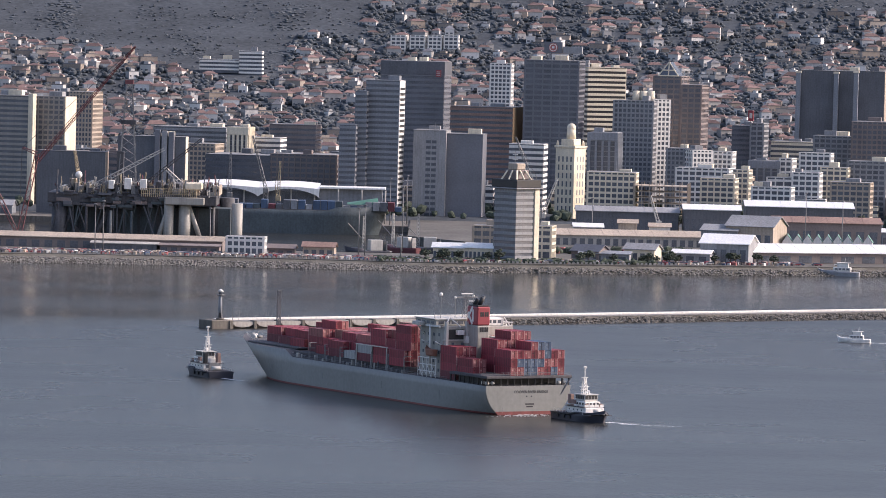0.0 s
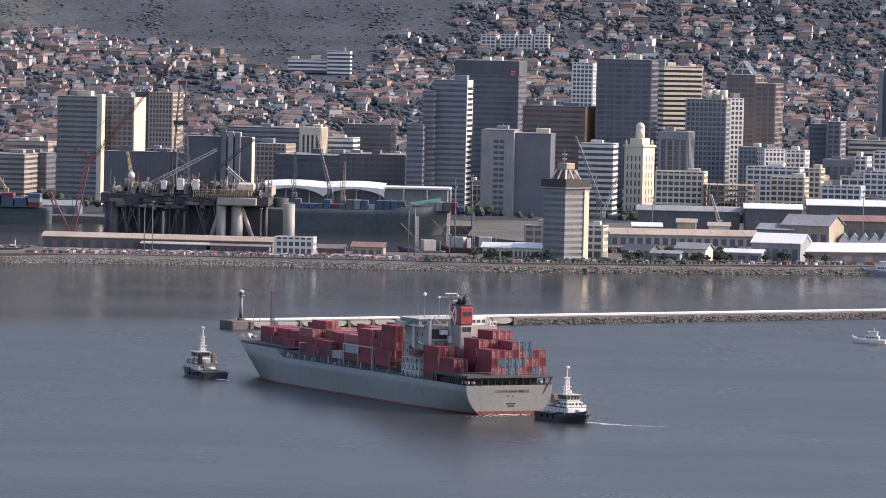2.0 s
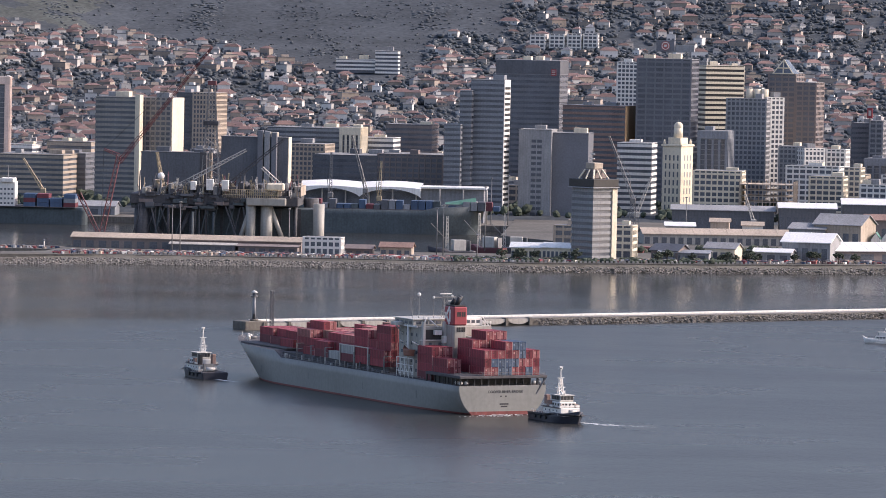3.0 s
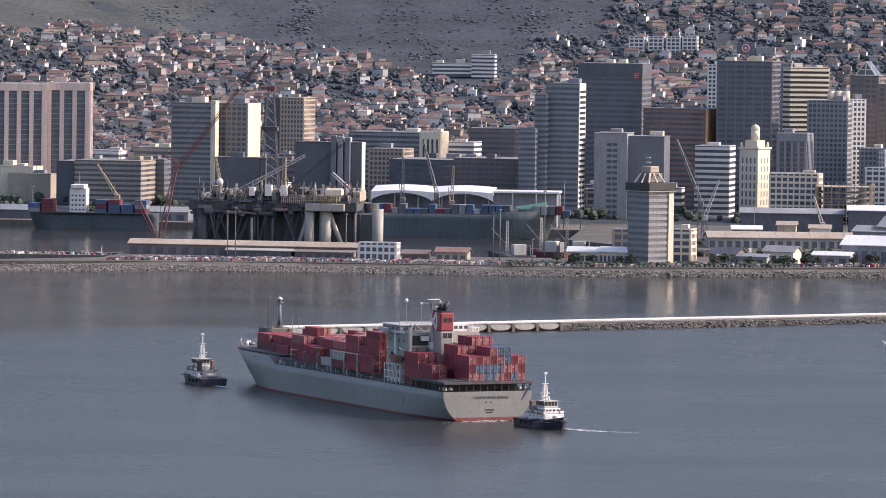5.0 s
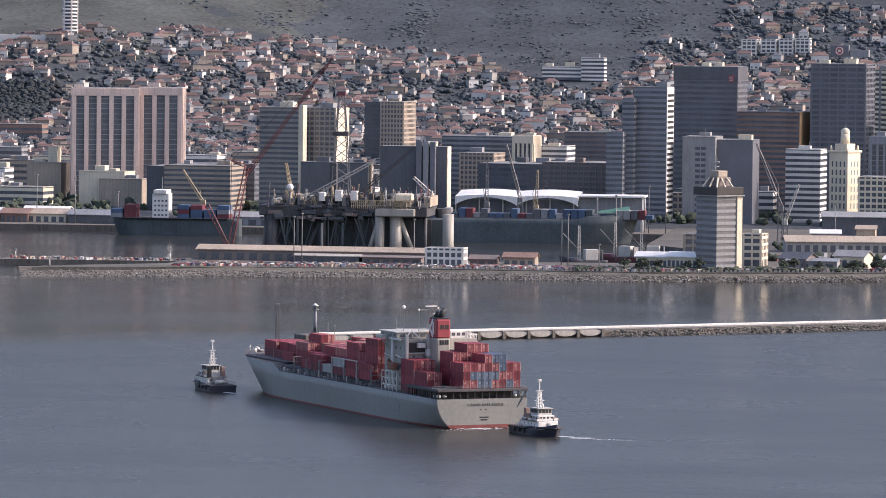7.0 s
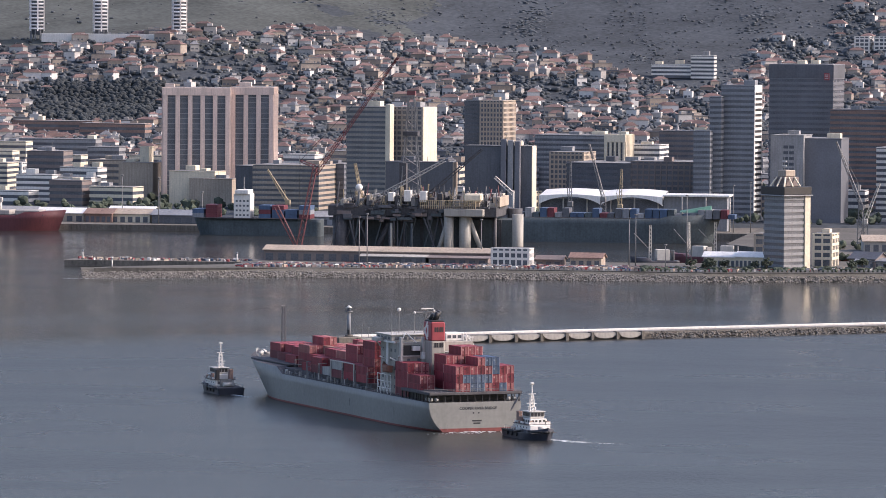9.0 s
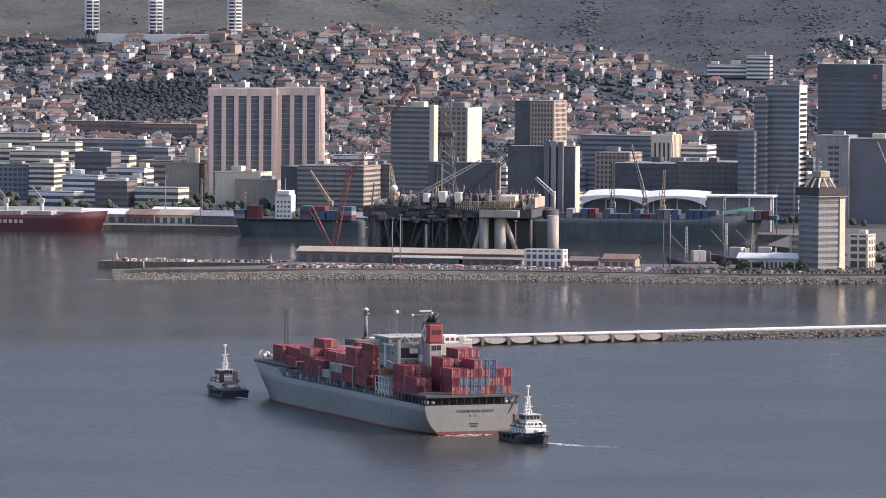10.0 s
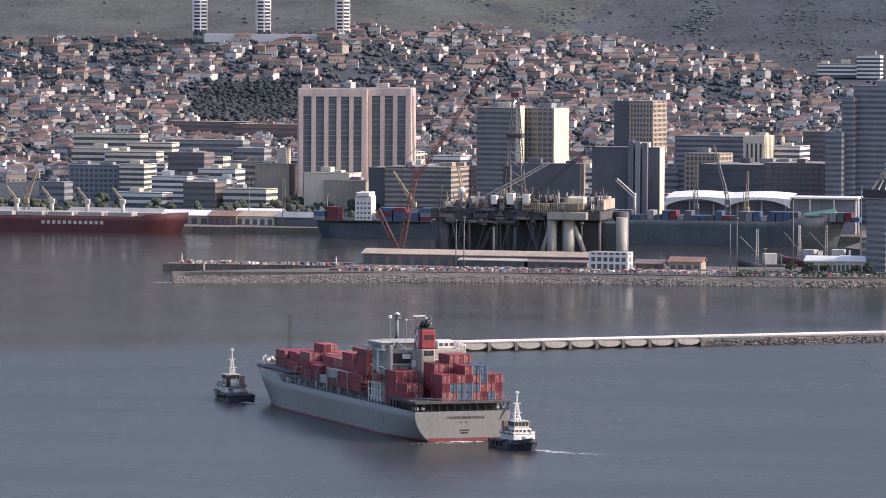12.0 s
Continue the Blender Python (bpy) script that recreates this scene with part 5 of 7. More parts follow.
def clock_tower():
    root = thing("clock_tower", pose(-96.0, 3162, 4, 0, 0, -30), "cream stone harbour tower with sunlit side and domed lantern", "tower")
    part("shaft", box(0, 13.5, 0, 15, 0, 46, bevel=0.2), CREAM, root)
    slot = bpy.data.meshes.new("window")
    bm = box(0, 1.0, -0.12, 0.02, 0, 3.4)
    bm.to_mesh(slot)
    bm.free()
    slot2 = bpy.data.meshes.new("window")
    bm = box(-0.02, 0.12, 0, 1.0, 0, 3.4)
    bm.to_mesh(slot2)
    bm.free()
    for i in range(4):
        for k in range(7):
            place("window", slot, GLASS, root, at=pose(2.0 + i * 2.9, 0, 6 + k * 5.2))
            if 0 < i:
                place("window", slot2, GREYB, root, at=pose(13.5, 0.4 + i * 3.6, 6 + k * 5.2))
    part("cornice", box(-0.7, 14.2, -0.7, 15.7, 46, 47.4, bevel=0.2), CREAM, root)
    up = part("upper_stage", box(2.4, 11.2, 2.6, 12.4, 47.4, 51.5, bevel=0.2), CREAM, root)
    part("drum", bar((6.8, 7.5, 51.5), (6.8, 7.5, 58.5), 3.0, None, 16, 2.7), CREAM, root)
    bm = bmesh.new()
    bmesh.ops.create_uvsphere(bm, u_segments=16, v_segments=10, radius=2.9)
    bm.transform(pose(6.8, 7.5, 58.5))
    part("dome", bm, CREAM, root, "pale dome")
    part("finial", bar((6.8, 7.5, 61), (6.8, 7.5, 64), 0.3, None, 6, 0.05), STEEL, root)
    for x, y in ((0.8, 0.8), (12.2, 0.8), (12.2, 13.6), (0.8, 13.6)):
        part("turret", bar((x, y, 47.4), (x, y, 50.5), 1.0, None, 8, 0.4), CREAM, root)


clock_tower()


def church():
    root = thing("church_spire", pose(-288, 3530, 14), "grey stone church tower with a pointed spire", "church")
    part("tower", box(0, 6.4, 0, 6.4, 0, 30, bevel=0.2), TAN, root)
    part("spire", bar((3.2, 3.2, 30), (3.2, 3.2, 43), 3.6, None, 8, 0.1), GREY, root)
    for z in (12, 20, 25):
        part("louvre", box(2.2, 4.2, -0.1, 0.05, z, z + 3), BLACK, root)


church()


def cylinder_tower(x, y, z, label):
    root = thing("cylinder_tower", pose(x, y, z), label, "apartment tower", "three round towers")
    part("core", bar((0, 0, 0), (0, 0, 54), 5.4, None, 20), GLASS, root)
    ring = bpy.data.meshes.new("balcony_ring")
    bm = bar((0, 0, 0), (0, 0, 1.35), 6.3, None, 24)
    bm.to_mesh(ring)
    bm.free()
    for k in range(17):
        place("balcony_ring", ring, HOUSEW, root, at=pose(0, 0, 4.4 + k * 2.9))
    leg = bpy.data.meshes.new("stilt")
    bm = bar((0, 0, -4), (0, 0, 4.4), 0.5, None, 6)
    bm.to_mesh(leg)
    bm.free()
    for i in range(8):
        a = i / 8 * 6.283
        place("stilt", leg, GREY, root, at=pose(5.2 * math.cos(a), 5.2 * math.sin(a), 0))
    rib = bpy.data.meshes.new("shaft_rib")
    bm = box(-0.6, 0.6, -6.6, -6.0, 3, 54)
    bm.to_mesh(rib)
    bm.free()
    for i in range(6):
        place("shaft_rib", rib, HOUSEW, root, at=pose(0, 0, 0, 0, 0, i * 60 + 20))
    part("roof", bar((0, 0, 54), (0, 0, 55.4), 6.5, None, 24), ROOF, root)


for cx, cy in ((-875.0, 4103.0), (-822.0, 4105.0), (-757.0, 4110.0)):
    cylinder_tower(cx, cy, 112.5, "round white balcony-ringed apartment tower on the mountain slope")
bm = box(0, 118, 0, 8, -4, 3.2, bevel=0.1)
lowwall = thing("parking_deck", pose(-868, 4090, 110.5, 0, 0, 2), "long low pale parking deck between the round towers", "parking deck")
part("deck", bm, WHITE, lowwall)


# ---- houses and trees of the slope ----
def house_arrays(r, w, d, h, rh, flat=False):
    """One house as vertices, faces and material indices: walls, windows and a hipped or flat roof."""
    v, f, m = [], [], []

    def quad(p, k):
        n = len(v)
        v.extend(p)
        f.append(tuple(range(n, n + len(p))))
        m.append(k)

    def cube(x0, x1, y0, y1, z0, z1, k, top=True):
        quad([(x0, y0, z0), (x1, y0, z0), (x1, y0, z1), (x0, y0, z1)], k)
        quad([(x1, y0, z0), (x1, y1, z0), (x1, y1, z1), (x1, y0, z1)], k)
        quad([(x1, y1, z0), (x0, y1, z0), (x0, y1, z1), (x1, y1, z1)], k)
        quad([(x0, y1, z0), (x0, y0, z0), (x0, y0, z1), (x0, y1, z1)], k)
        if top:
            quad([(x0, y0, z1), (x1, y0, z1), (x1, y1, z1), (x0, y1, z1)], k)
    wall = 0 if r.random() < 0.78 else 1
    cube(-w / 2, w / 2, -d / 2, d / 2, -3, h, wall)
    for k in range(max(1, int(h / 3))):
        z = 0.9 + k * 3
        for i in range(int(w / 3.4)):
            x = -w / 2 + 0.8 + i * 3.4
            cube(x, x + r.uniform(1.1, 2.3), -d / 2 - 0.06, -d / 2 + 0.1, z, z + 1.35, 4)
    if r.random() < 0.5:
        x = r.uniform(-w / 2, 0)
        cube(x, x + w * 0.5, -d / 2 - 1.8, -d / 2, h * 0.45, h * 0.45 + 0.9, wall)
    o = 0.5
    if flat:
        cube(-w / 2 - 0.2, w / 2 + 0.2, -d / 2 - 0.2, d / 2 + 0.2, h, h + 0.6, 3 if r.random() < 0.6 else 0)
        cube(-w / 4, w / 6, -d / 4, d / 4, h + 0.6, h + 2.4, wall)
    else:
        k = 2 if r.random() < 0.6 else 3
        a, b, c, e = (-w / 2 - o, -d / 2 - o, h), (w / 2 + o, -d / 2 - o, h), (w / 2 + o, d / 2 + o, h), (-w / 2 - o, d / 2 + o, h)
        q = min(w, d) * 0.45
        p1, p2 = (-w / 2 + q, 0, h + rh), (w / 2 - q, 0, h + rh)
        quad([a, b, p2, p1], k), quad([b, c, p2], k), quad([c, e, p1, p2], k), quad([e, a, p1], k)
        cube(w * 0.2, w * 0.2 + 0.8, d * 0.1, d * 0.1 + 0.8, h, h + rh + 0.7, wall)
    return v, f, m


HOUSE_MATS = [HOUSEW, HOUSEC, ROOFR, ROOFG, GLASS]


def house_mesh(name, v, f, m):
    me = bpy.data.meshes.new(name)
    me.from_pydata(v, [], f)
    for q in HOUSE_MATS:
        me.materials.append(q)
    me.polygons.foreach_set("material_index", m)
    return me


def built_up(x, y):
    """How densely the slope is built over at a place, from 0 to 1."""
    limit = 4262 + 14 * noise.noise(Vector((x * 0.01, 3, 0)))
    if -480 < x < -300:
        limit = float(np.interp(x, (-480, -400, -330, -300), (4262, 4130, 4070, 4085)))
    elif -300 <= x < -240:
        limit = 4290
    elif x >= -240:
        limit = 4420
    if x < -700:
        limit = float(np.interp(x, (-1100, -920, -880, -700), (4125, 4115, 4070, 4190)))
    if y > limit:
        return 0.0
    if -834 < x < -738 and 3868 < y < 3990:      # dark pine grove
        return 0.0
    k = 0.95
    if x > -330:
        k = 0.78 if y > 3650 else 0.85
        if y > 4150:
            k = 0.62
    if 60 < x and 3480 < y < 3700:
        k = 0.25
    return k * (0.72 + 0.5 * noise.noise(Vector((x * 0.012, y * 0.012, 9))))


def hillside():
    r = random.Random(5)
    spots = []
    y = 3470.0
    while y < 4430:
        x = -1180 + r.uniform(0, 12)
        while x < 330:
            if r.random() < built_up(x, y) * 0.74:
                spots.append((x + r.uniform(-3, 3), y + r.uniform(-4, 4)))
            x += r.uniform(10.0, 16.0)
        y += 11.5
    variants = []
    for k in range(14):
        w, d = r.uniform(7, 15), r.uniform(6, 9)
        storeys = r.choice((1, 1, 1, 2, 2, 2))
        v, f, m = house_arrays(r, w, d, storeys * 2.6 + 0.2, r.uniform(1.6, 2.8), flat=(k % 4 == 0))
        variants.append((v, f, m))
    # the nearest three hundred stand as single houses, walls and roof apart
    meshes = []
    for v, f, m in variants:
        walls = [(q, k) for q, k in zip(f, m) if k in (0, 1, 4)]
        roofs = [(q, k) for q, k in zip(f, m) if k in (2, 3)]
        meshes.append((house_mesh("walls", v, [q for q, _ in walls], [k for _, k in walls]), house_mesh("house_roof", v, [q for q, _ in roofs], [k for _, k in roofs]) if roofs else None))
    allv, allf, allm = [], [], []
    for i, (x, y) in enumerate(spots):
        k = r.randrange(14)
        turn, s = r.uniform(-28, 32), r.uniform(0.7, 1.15)
        z = ground_z(x, y) - 0.5
        if i < 300:
            ob = thing("house", pose(x, y, z, 0, 0, turn), "pale plastered hillside house under a tiled or flat roof", "house", "hillside houses")
            place("wall", meshes[k][0], None, ob)
            if meshes[k][1]:
                place("roof", meshes[k][1], None, ob)
            continue
        v, f, m = variants[k]
        n = len(allv)
        mt = pose(x, y, z, 0, 0, turn) @ Matrix.Scale(s, 4)
        allv.extend(tuple(mt @ Vector(p)) for p in v)
        allf.extend(tuple(q + n for q in t) for t in f)
        allm.extend(m)
    tagged(place("hillside_houses", house_mesh("hillside_houses", allv, allf, allm)), "dense pale houses with red and grey roofs on the slope", "houses", kind="stuff")
    return spots


HOUSES = hillside()


def crown_arrays(r):
    bm = bmesh.new()
    for _ in range(2):
        own = bmesh.new()
        bmesh.ops.create_icosphere(own, subdivisions=1, radius=r.uniform(0.5, 0.8))
        for v in own.verts:
            v.co *= r.uniform(0.7, 1.25)
        own.transform(Matrix.Translation((r.uniform(-0.55, 0.55), r.uniform(-0.5, 0.5), r.uniform(0.3, 0.9))))
        merge(own, bm)
    me = bpy.data.meshes.new("crown")
    bm.to_mesh(me)
    bm.free()
    return as_arrays(me)


CROWNS = [crown_arrays(random.Random(50 + k)) for k in range(10)]


def woods():
    r = random.Random(8)
    near, far, grove = [], [], []
    while len(far) < 32000:
        x, y = r.uniform(-1250, 380), 3480 + 1150 * r.random() ** 0.9
        k = built_up(x, y)
        bare = x < -620 and y > 4120
        keep = 1.0 if k > 0.12 else (0.03 if bare else 0.25)
        if noise.noise(Vector((x * 0.006, y * 0.006, 20))) < -0.25 and k < 0.3 and y > 4200:
            keep *= 0.4
        if r.random() < keep:
            s = r.uniform(1.6, 3.3) if k > 0.12 else r.uniform(0.8, 1.9)
            far.append((x, y, ground_z(x, y) - 0.6, s * 1.25, s * 1.1, s * r.uniform(0.7, 1.05), r.random() * 6.3))
    for _ in range(1500):
        x, y = r.uniform(-830, -742) + r.gauss(0, 5), r.uniform(3874, 3986) + r.gauss(0, 5)
        s = r.uniform(2.0, 3.4)
        grove.append((x, y, ground_z(x, y) - 0.6, s * 1.2, s * 1.2, s * 1.1, r.random() * 6.3))
    while len(near) < 12000:
        x, y = r.uniform(-800, 380), r.uniform(3990, 4640)
        edge = -610 + 150 * noise.noise(Vector((y * 0.012, x * 0.004, 2))) + r.gauss(0, 45)
        thin = noise.noise(Vector((x * 0.009, y * 0.009, 31))) + 0.6 * noise.noise(Vector((x * 0.03, y * 0.03, 7)))
        if built_up(x, y) < 0.1 and (x > edge or y < 4050) and r.random() < 0.75 + thin:
            s = 0.9 + 1.7 * r.random() ** 2
            near.append((x, y, ground_z(x, y) - 0.5 * s, s * 1.8, s * 1.8, s * r.uniform(0.55, 0.8), r.random() * 6.3))
    pines = scatter_mesh(CROWNS, grove)
    pines.polygons.foreach_set("use_smooth", [True] * len(pines.polygons))
    tagged(place("pine_grove", pines, PINE), "dense dark grove of pines amid the houses", "trees", kind="stuff")
    forest = scatter_mesh(ROCKS, near)
    forest.polygons.foreach_set("use_smooth", [True] * len(forest.polygons))
    tagged(place("mountain_forest", forest, LEAF), "dense dark pine forest covering the upper slope", "forest", kind="stuff")
    crowns = scatter_mesh(CROWNS, far)
    crowns.polygons.foreach_set("use_smooth", [True] * len(crowns.polygons))
    tagged(place("slope_trees", crowns, LEAF), "dark green trees and scrub between the hillside houses", "trees", kind="stuff")


woods()


def infill():
    """Low blocks that fill the streets between the towers and the slope."""
    r = random.Random(21)
    walls = (CREAM, GREY, WHITE, TAN, GREYB, BROWN, WHITE, CREAM)
    for row, (y, h0, h1, n) in enumerate(((3245, 9, 17, 19), (3345, 12, 24, 20), (3420, 13, 26, 20), (3500, 10, 20, 20), (3560, 8, 15, 16))):
        x = -760.0
        while x < 240:
            w = r.uniform(14, 34)
            if not (-620 < x < -520 and y < 3420) and r.random() < 0.75:
                wall = r.choice(walls)
                tower("city_block", "low %s city block with rows of small windows" % {CREAM: "cream", GREY: "grey", WHITE: "white", TAN: "tan", GREYB: "blue-grey", BROWN: "brown"}[wall],
                      x, y + r.uniform(-12, 12), w, r.uniform(12, 20), r.uniform(-16, -4), ground_z(x, y) - 3, ground_z(x, y) + r.uniform(h0, h1), r.choice(("h", "grid", "h")), wall, 4.2, 5.5, plant=1)
            x += w + r.uniform(3, 16)


infill()


def street_trees():
    r = random.Random(77)
    spots = []
    for _ in range(700):
        x, y = r.uniform(-790, 260), r.choice((3118, 3135, 3205, 3228, 3300, 3385, 3460)) + r.uniform(-8, 8)
        s = r.uniform(2.2, 4.2)
        spots.append((x, y, ground_z(x, y) + 0.3, s * 1.2, s * 1.1, s * 1.2, r.random() * 6.3))
    tagged(place("street_trees", scatter_mesh(CROWNS, spots), LEAFG), "dark green street trees between the city blocks", "trees", kind="stuff")


street_trees()


# ---- waterfront ----
def control_tower():
    x, y = -139.7, 2578
    root = tower("control_tower", "port control tower with white floor bands and a dark observation deck", x, y, 15.4, 15.4, -45, 3.4, 42.5, "h", GREY, 3.1, 4.0, plant=0)
    h = 42.5 - 3.4
    part("corner_shaft", box(13.6, 16.2, 13.0, 16.6, 0, h + 0.5, bevel=0.1), CREAM, root, "sunlit cream stair shaft")
    part("observation_deck", box(-1.4, 16.8, -1.4, 16.8, h + 0.1, h + 4.2, bevel=0.25), BLACK, root, "dark glazed observation deck")
    part("deck_rim", box(-1.9, 17.3, -1.9, 17.3, h - 0.5, h + 0.1, bevel=0.1), GREY, root)
    part("upper_lantern", box(3.2, 12.2, 3.2, 12.2, h + 4.2, h + 9.0, bevel=0.3), BROWN, root)
    part("lantern_roof", box(4.4, 11.0, 4.4, 11.0, h + 9.0, h + 12.4, bevel=0.4), TAN, root, "tan boxed roof lantern")
    for a, b in (((15.8, -0.6), (12.0, 3.4)), ((16, 5), (12.2, 5.5)), ((16, 10), (12.2, 9.0)), ((5, -0.6), (5.5, 3.3)), ((10, -0.6), (9, 3.3))):
        part("raking_strut", bar((a[0], a[1], h + 4.2), (b[0], b[1], h + 8.8), 0.45, None, 6), CREAM, root)
    part("aerial", bar((7, 7, h + 12.4), (7, 7, h + 19), 0.16, None, 5), STEEL, root)
    for s in (0.3, 0.7):
        part("scanner", box(5.4, 8.6, 6.8, 7.2, h + 12.4 + 6 * s, h + 12.9 + 6 * s), WHITE, root)


control_tower()


def shed(name, label, x, y, w, d, rz, z, h, rise, wall, roof, openings=0):
    """A long shed: walls, pitched or flat roof with eaves, dark openings along the front."""
    root = thing(name, pose(x, y, z, 0, 0, rz), label, "shed")
    part("wall", box(0, w, 0, d, 0, h), wall, root)
    bm = bmesh.new()
    o = 0.9
    prof = [(-o, h + 0.02), (d / 2, h + rise), (d + o, h + 0.02), (d + o, h + 0.4), (d / 2, h + rise + 0.4), (-o, h + 0.4)]
    ends = [[bm.verts.new((xx, yy, zz)) for yy, zz in prof] for xx in (-o, w + o)]
    for i in range(6):
        j = (i + 1) % 6
        bm.faces.new((ends[0][i], ends[0][j], ends[1][j], ends[1][i]))
    bm.faces.new(ends[0]), bm.faces.new(ends[1][::-1])
    bmesh.ops.recalc_face_normals(bm, faces=bm.faces[:])
    part("roof", bm, roof, root)
    bm = bmesh.new()
    for xx, s in ((0, 0.01), (w, -0.01)):
        a = [bm.verts.new(p) for p in ((xx + s, 0, h), (xx + s, d, h), (xx + s, d / 2, h + rise))]
        bm.faces.new(a)
    part("gable", bm, wall, root)
    if openings:
        step = w / openings
        me = bpy.data.meshes.new("door")
        bm = box(0.12 * step, 0.72 * step, -0.1, 0.04, 0.2, h * 0.72)
        bm.to_mesh(me)
        bm.free()
        for i in range(openings):
            place("door", me, GLASS, root, at=pose(i * step, 0, 0))
    n = max(2, int(w / 9))
    seam = bpy.data.meshes.new("roof_seam")
    k = math.hypot(d / 2 + o, rise)
    bm = box(-0.12, 0.12, 0, k, 0, 0.16)
    bm.to_mesh(seam)
    bm.free()
    a = math.degrees(math.atan2(rise, d / 2 + o))
    for i in range(1, n):
        place("roof_seam", seam, roof, root, at=pose(i * w / n, -o, h + 0.36, a, 0, 0))
    return root


QZ = 4.4
shed("cargo_shed", "long brown-roofed cargo shed with open dark bays", -400.0, 2600, 120.1, 16, -3, QZ, 5.2, 2.2, BROWN, TAN, 18)
shed("cargo_shed", "pale lean-to roof in front of the long cargo shed", -347.4, 2588, 33.8, 9, -3, QZ, 3.2, 0.9, DARK, PARAPET, 6)
shed("cargo_shed", "brown lean-to beside the long cargo shed", -311.9, 2586, 30.7, 9, -3, QZ, 3.0, 0.9, BROWN, BROWN, 6)
tower("quay_office", "small white two-storey quay office with dark windows", -277.1, 2568, 19.7, 9, -6, QZ, 14.0, "grid", WHITE, 3.4, 3.2, plant=0)
shed("gatehouse", "small tan gatehouse with a hipped brown roof", -237.8, 2575, 16.2, 10, -5, QZ, 4.6, 2.4, TAN, BRICK, 4)
shed("gatehouse", "small brown store with a low roof", -255.7, 2580, 13.4, 9, -5, QZ, 3.2, 2.0, BROWN, BROWN, 3)
shed("harbour_house", "cream harbour house with a pale roof and many windows", -170.9, 2585, 18.5, 12, -5, QZ, 5.6, 2.4, CREAM, ROOFW, 8)
shed("harbour_house", "cream gabled wing of the harbour house", -154.5, 2582, 15.3, 12, -12, QZ, 6.0, 2.4, CREAM, ROOFW, 7)
tower("store_block", "blank tan dock store with a flat roof", -150.3, 2640, 18.8, 14, -8, QZ, 20.0, "grid", TAN, 4.0, 5.0)
tower("store_block", "cream annex beside the control tower", -118.8, 2625, 9.9, 14, -10, QZ, 21.2, "grid", CREAM, 3.6, 4.0)
# white warehouses on the right-hand quay
shed("warehouse", "white-roofed warehouse with a pale grey gable", -30.9, 2625, 25.7, 26, -14, QZ, 9.8, 4.6, GREY, ROOFW, 5)
shed("warehouse", "long low warehouse with a bright white sheet roof", -2.2, 2632, 110, 30, 20, QZ, 5.3, 4.0, BROWN, ROOFW, 9)
shed("warehouse", "small white-roofed lean-to warehouse", -45.8, 2618, 20, 10, -14, QZ, 4.6, 1.8, GREY, ROOFW, 3)
shed("warehouse", "white-gabled dock workshop with a low roof", -71.1, 2612, 16.5, 12, -20, QZ, 6.2, 3.0, CREAM, GREY, 4)
shed("warehouse", "dark-roofed dock house beside the trees", -98.9, 2606, 16, 12, -30, QZ, 4.8, 3.4, BROWN, DARK, 3)
shed("warehouse", "grey low dock store by the shore", -94.8, 2600, 26, 10, -8, QZ, 4.0, 1.4, GREY, GREYB, 4)
shed("warehouse", "tan dock warehouse with a broad grey gable", -11.5, 2735, 27.1, 24, -22, QZ, 15.1, 5.5, TAN, GREY, 5)
shed("warehouse", "grey lean-to beside the tan warehouse", -25.0, 2735, 20, 20, -16, QZ, 12.4, 3.0, GREY, GREY, 3)
shed("long_quay_shed", "very long low white quay shed with a curved roof line", -104.1, 2790, 104, 22, 8, QZ, 5.5, 3.0, PARAPET, TAN, 22)
# dark walls of these three sheds paint the shadow under their roofs
shed("long_quay_shed", "long white-roofed transit shed", 9.1, 2900, 62.0, 26, 0, QZ, 20.5, 3.0, DARK, ROOFW, 14)
shed("long_quay_shed", "dark transit shed with a pale roof", -27.6, 2880, 32.4, 24, 0, QZ, 18.4, 2.6, DARK, ROOFW, 8)
shed("long_quay_shed", "dark low transit shed below the city", -88.9, 2890, 58.6, 24, 0, QZ, 15.7, 2.6, DARK, GREY, 12)
shed("long_quay_shed", "brown dock shed with a red-brown roof", 19.5, 2800, 60, 20, 4, QZ, 15.4, 3.0, BROWN, BRICK, 8)


for x_, y_, w_, wall_, roof_, text_ in ((-627.1, 3055, 30, TAN, ROOFW, "pale-roofed far dock warehouse"), (-596.2, 3050, 17, BRICK, BRICK, "small brick far dock warehouse with a brown roof"),
                                     (-590.5, 3090, 28, GREY, ROOFW, "white-canopied low terminal building"), (-690.9, 3070, 60, GREY, GREY, "long grey far dock shed"),
                                     (-553.5, 3045, 34, DARK, GREYB, "low dark far dock shed"), (-467.8, 3050, 40, GREYB, GREY, "low blue-grey far dock shed"),
                                     (-579.9, 3052, 24, CREAM, TAN, "cream far dock store with a tan roof"), (-760.0, 3062, 55, TAN, GREY, "long tan far dock shed")):
    shed("dock_shed", text_, x_, y_, w_, 16, -4, 3.6, 5.0, 3.0, wall_, roof_, 5)


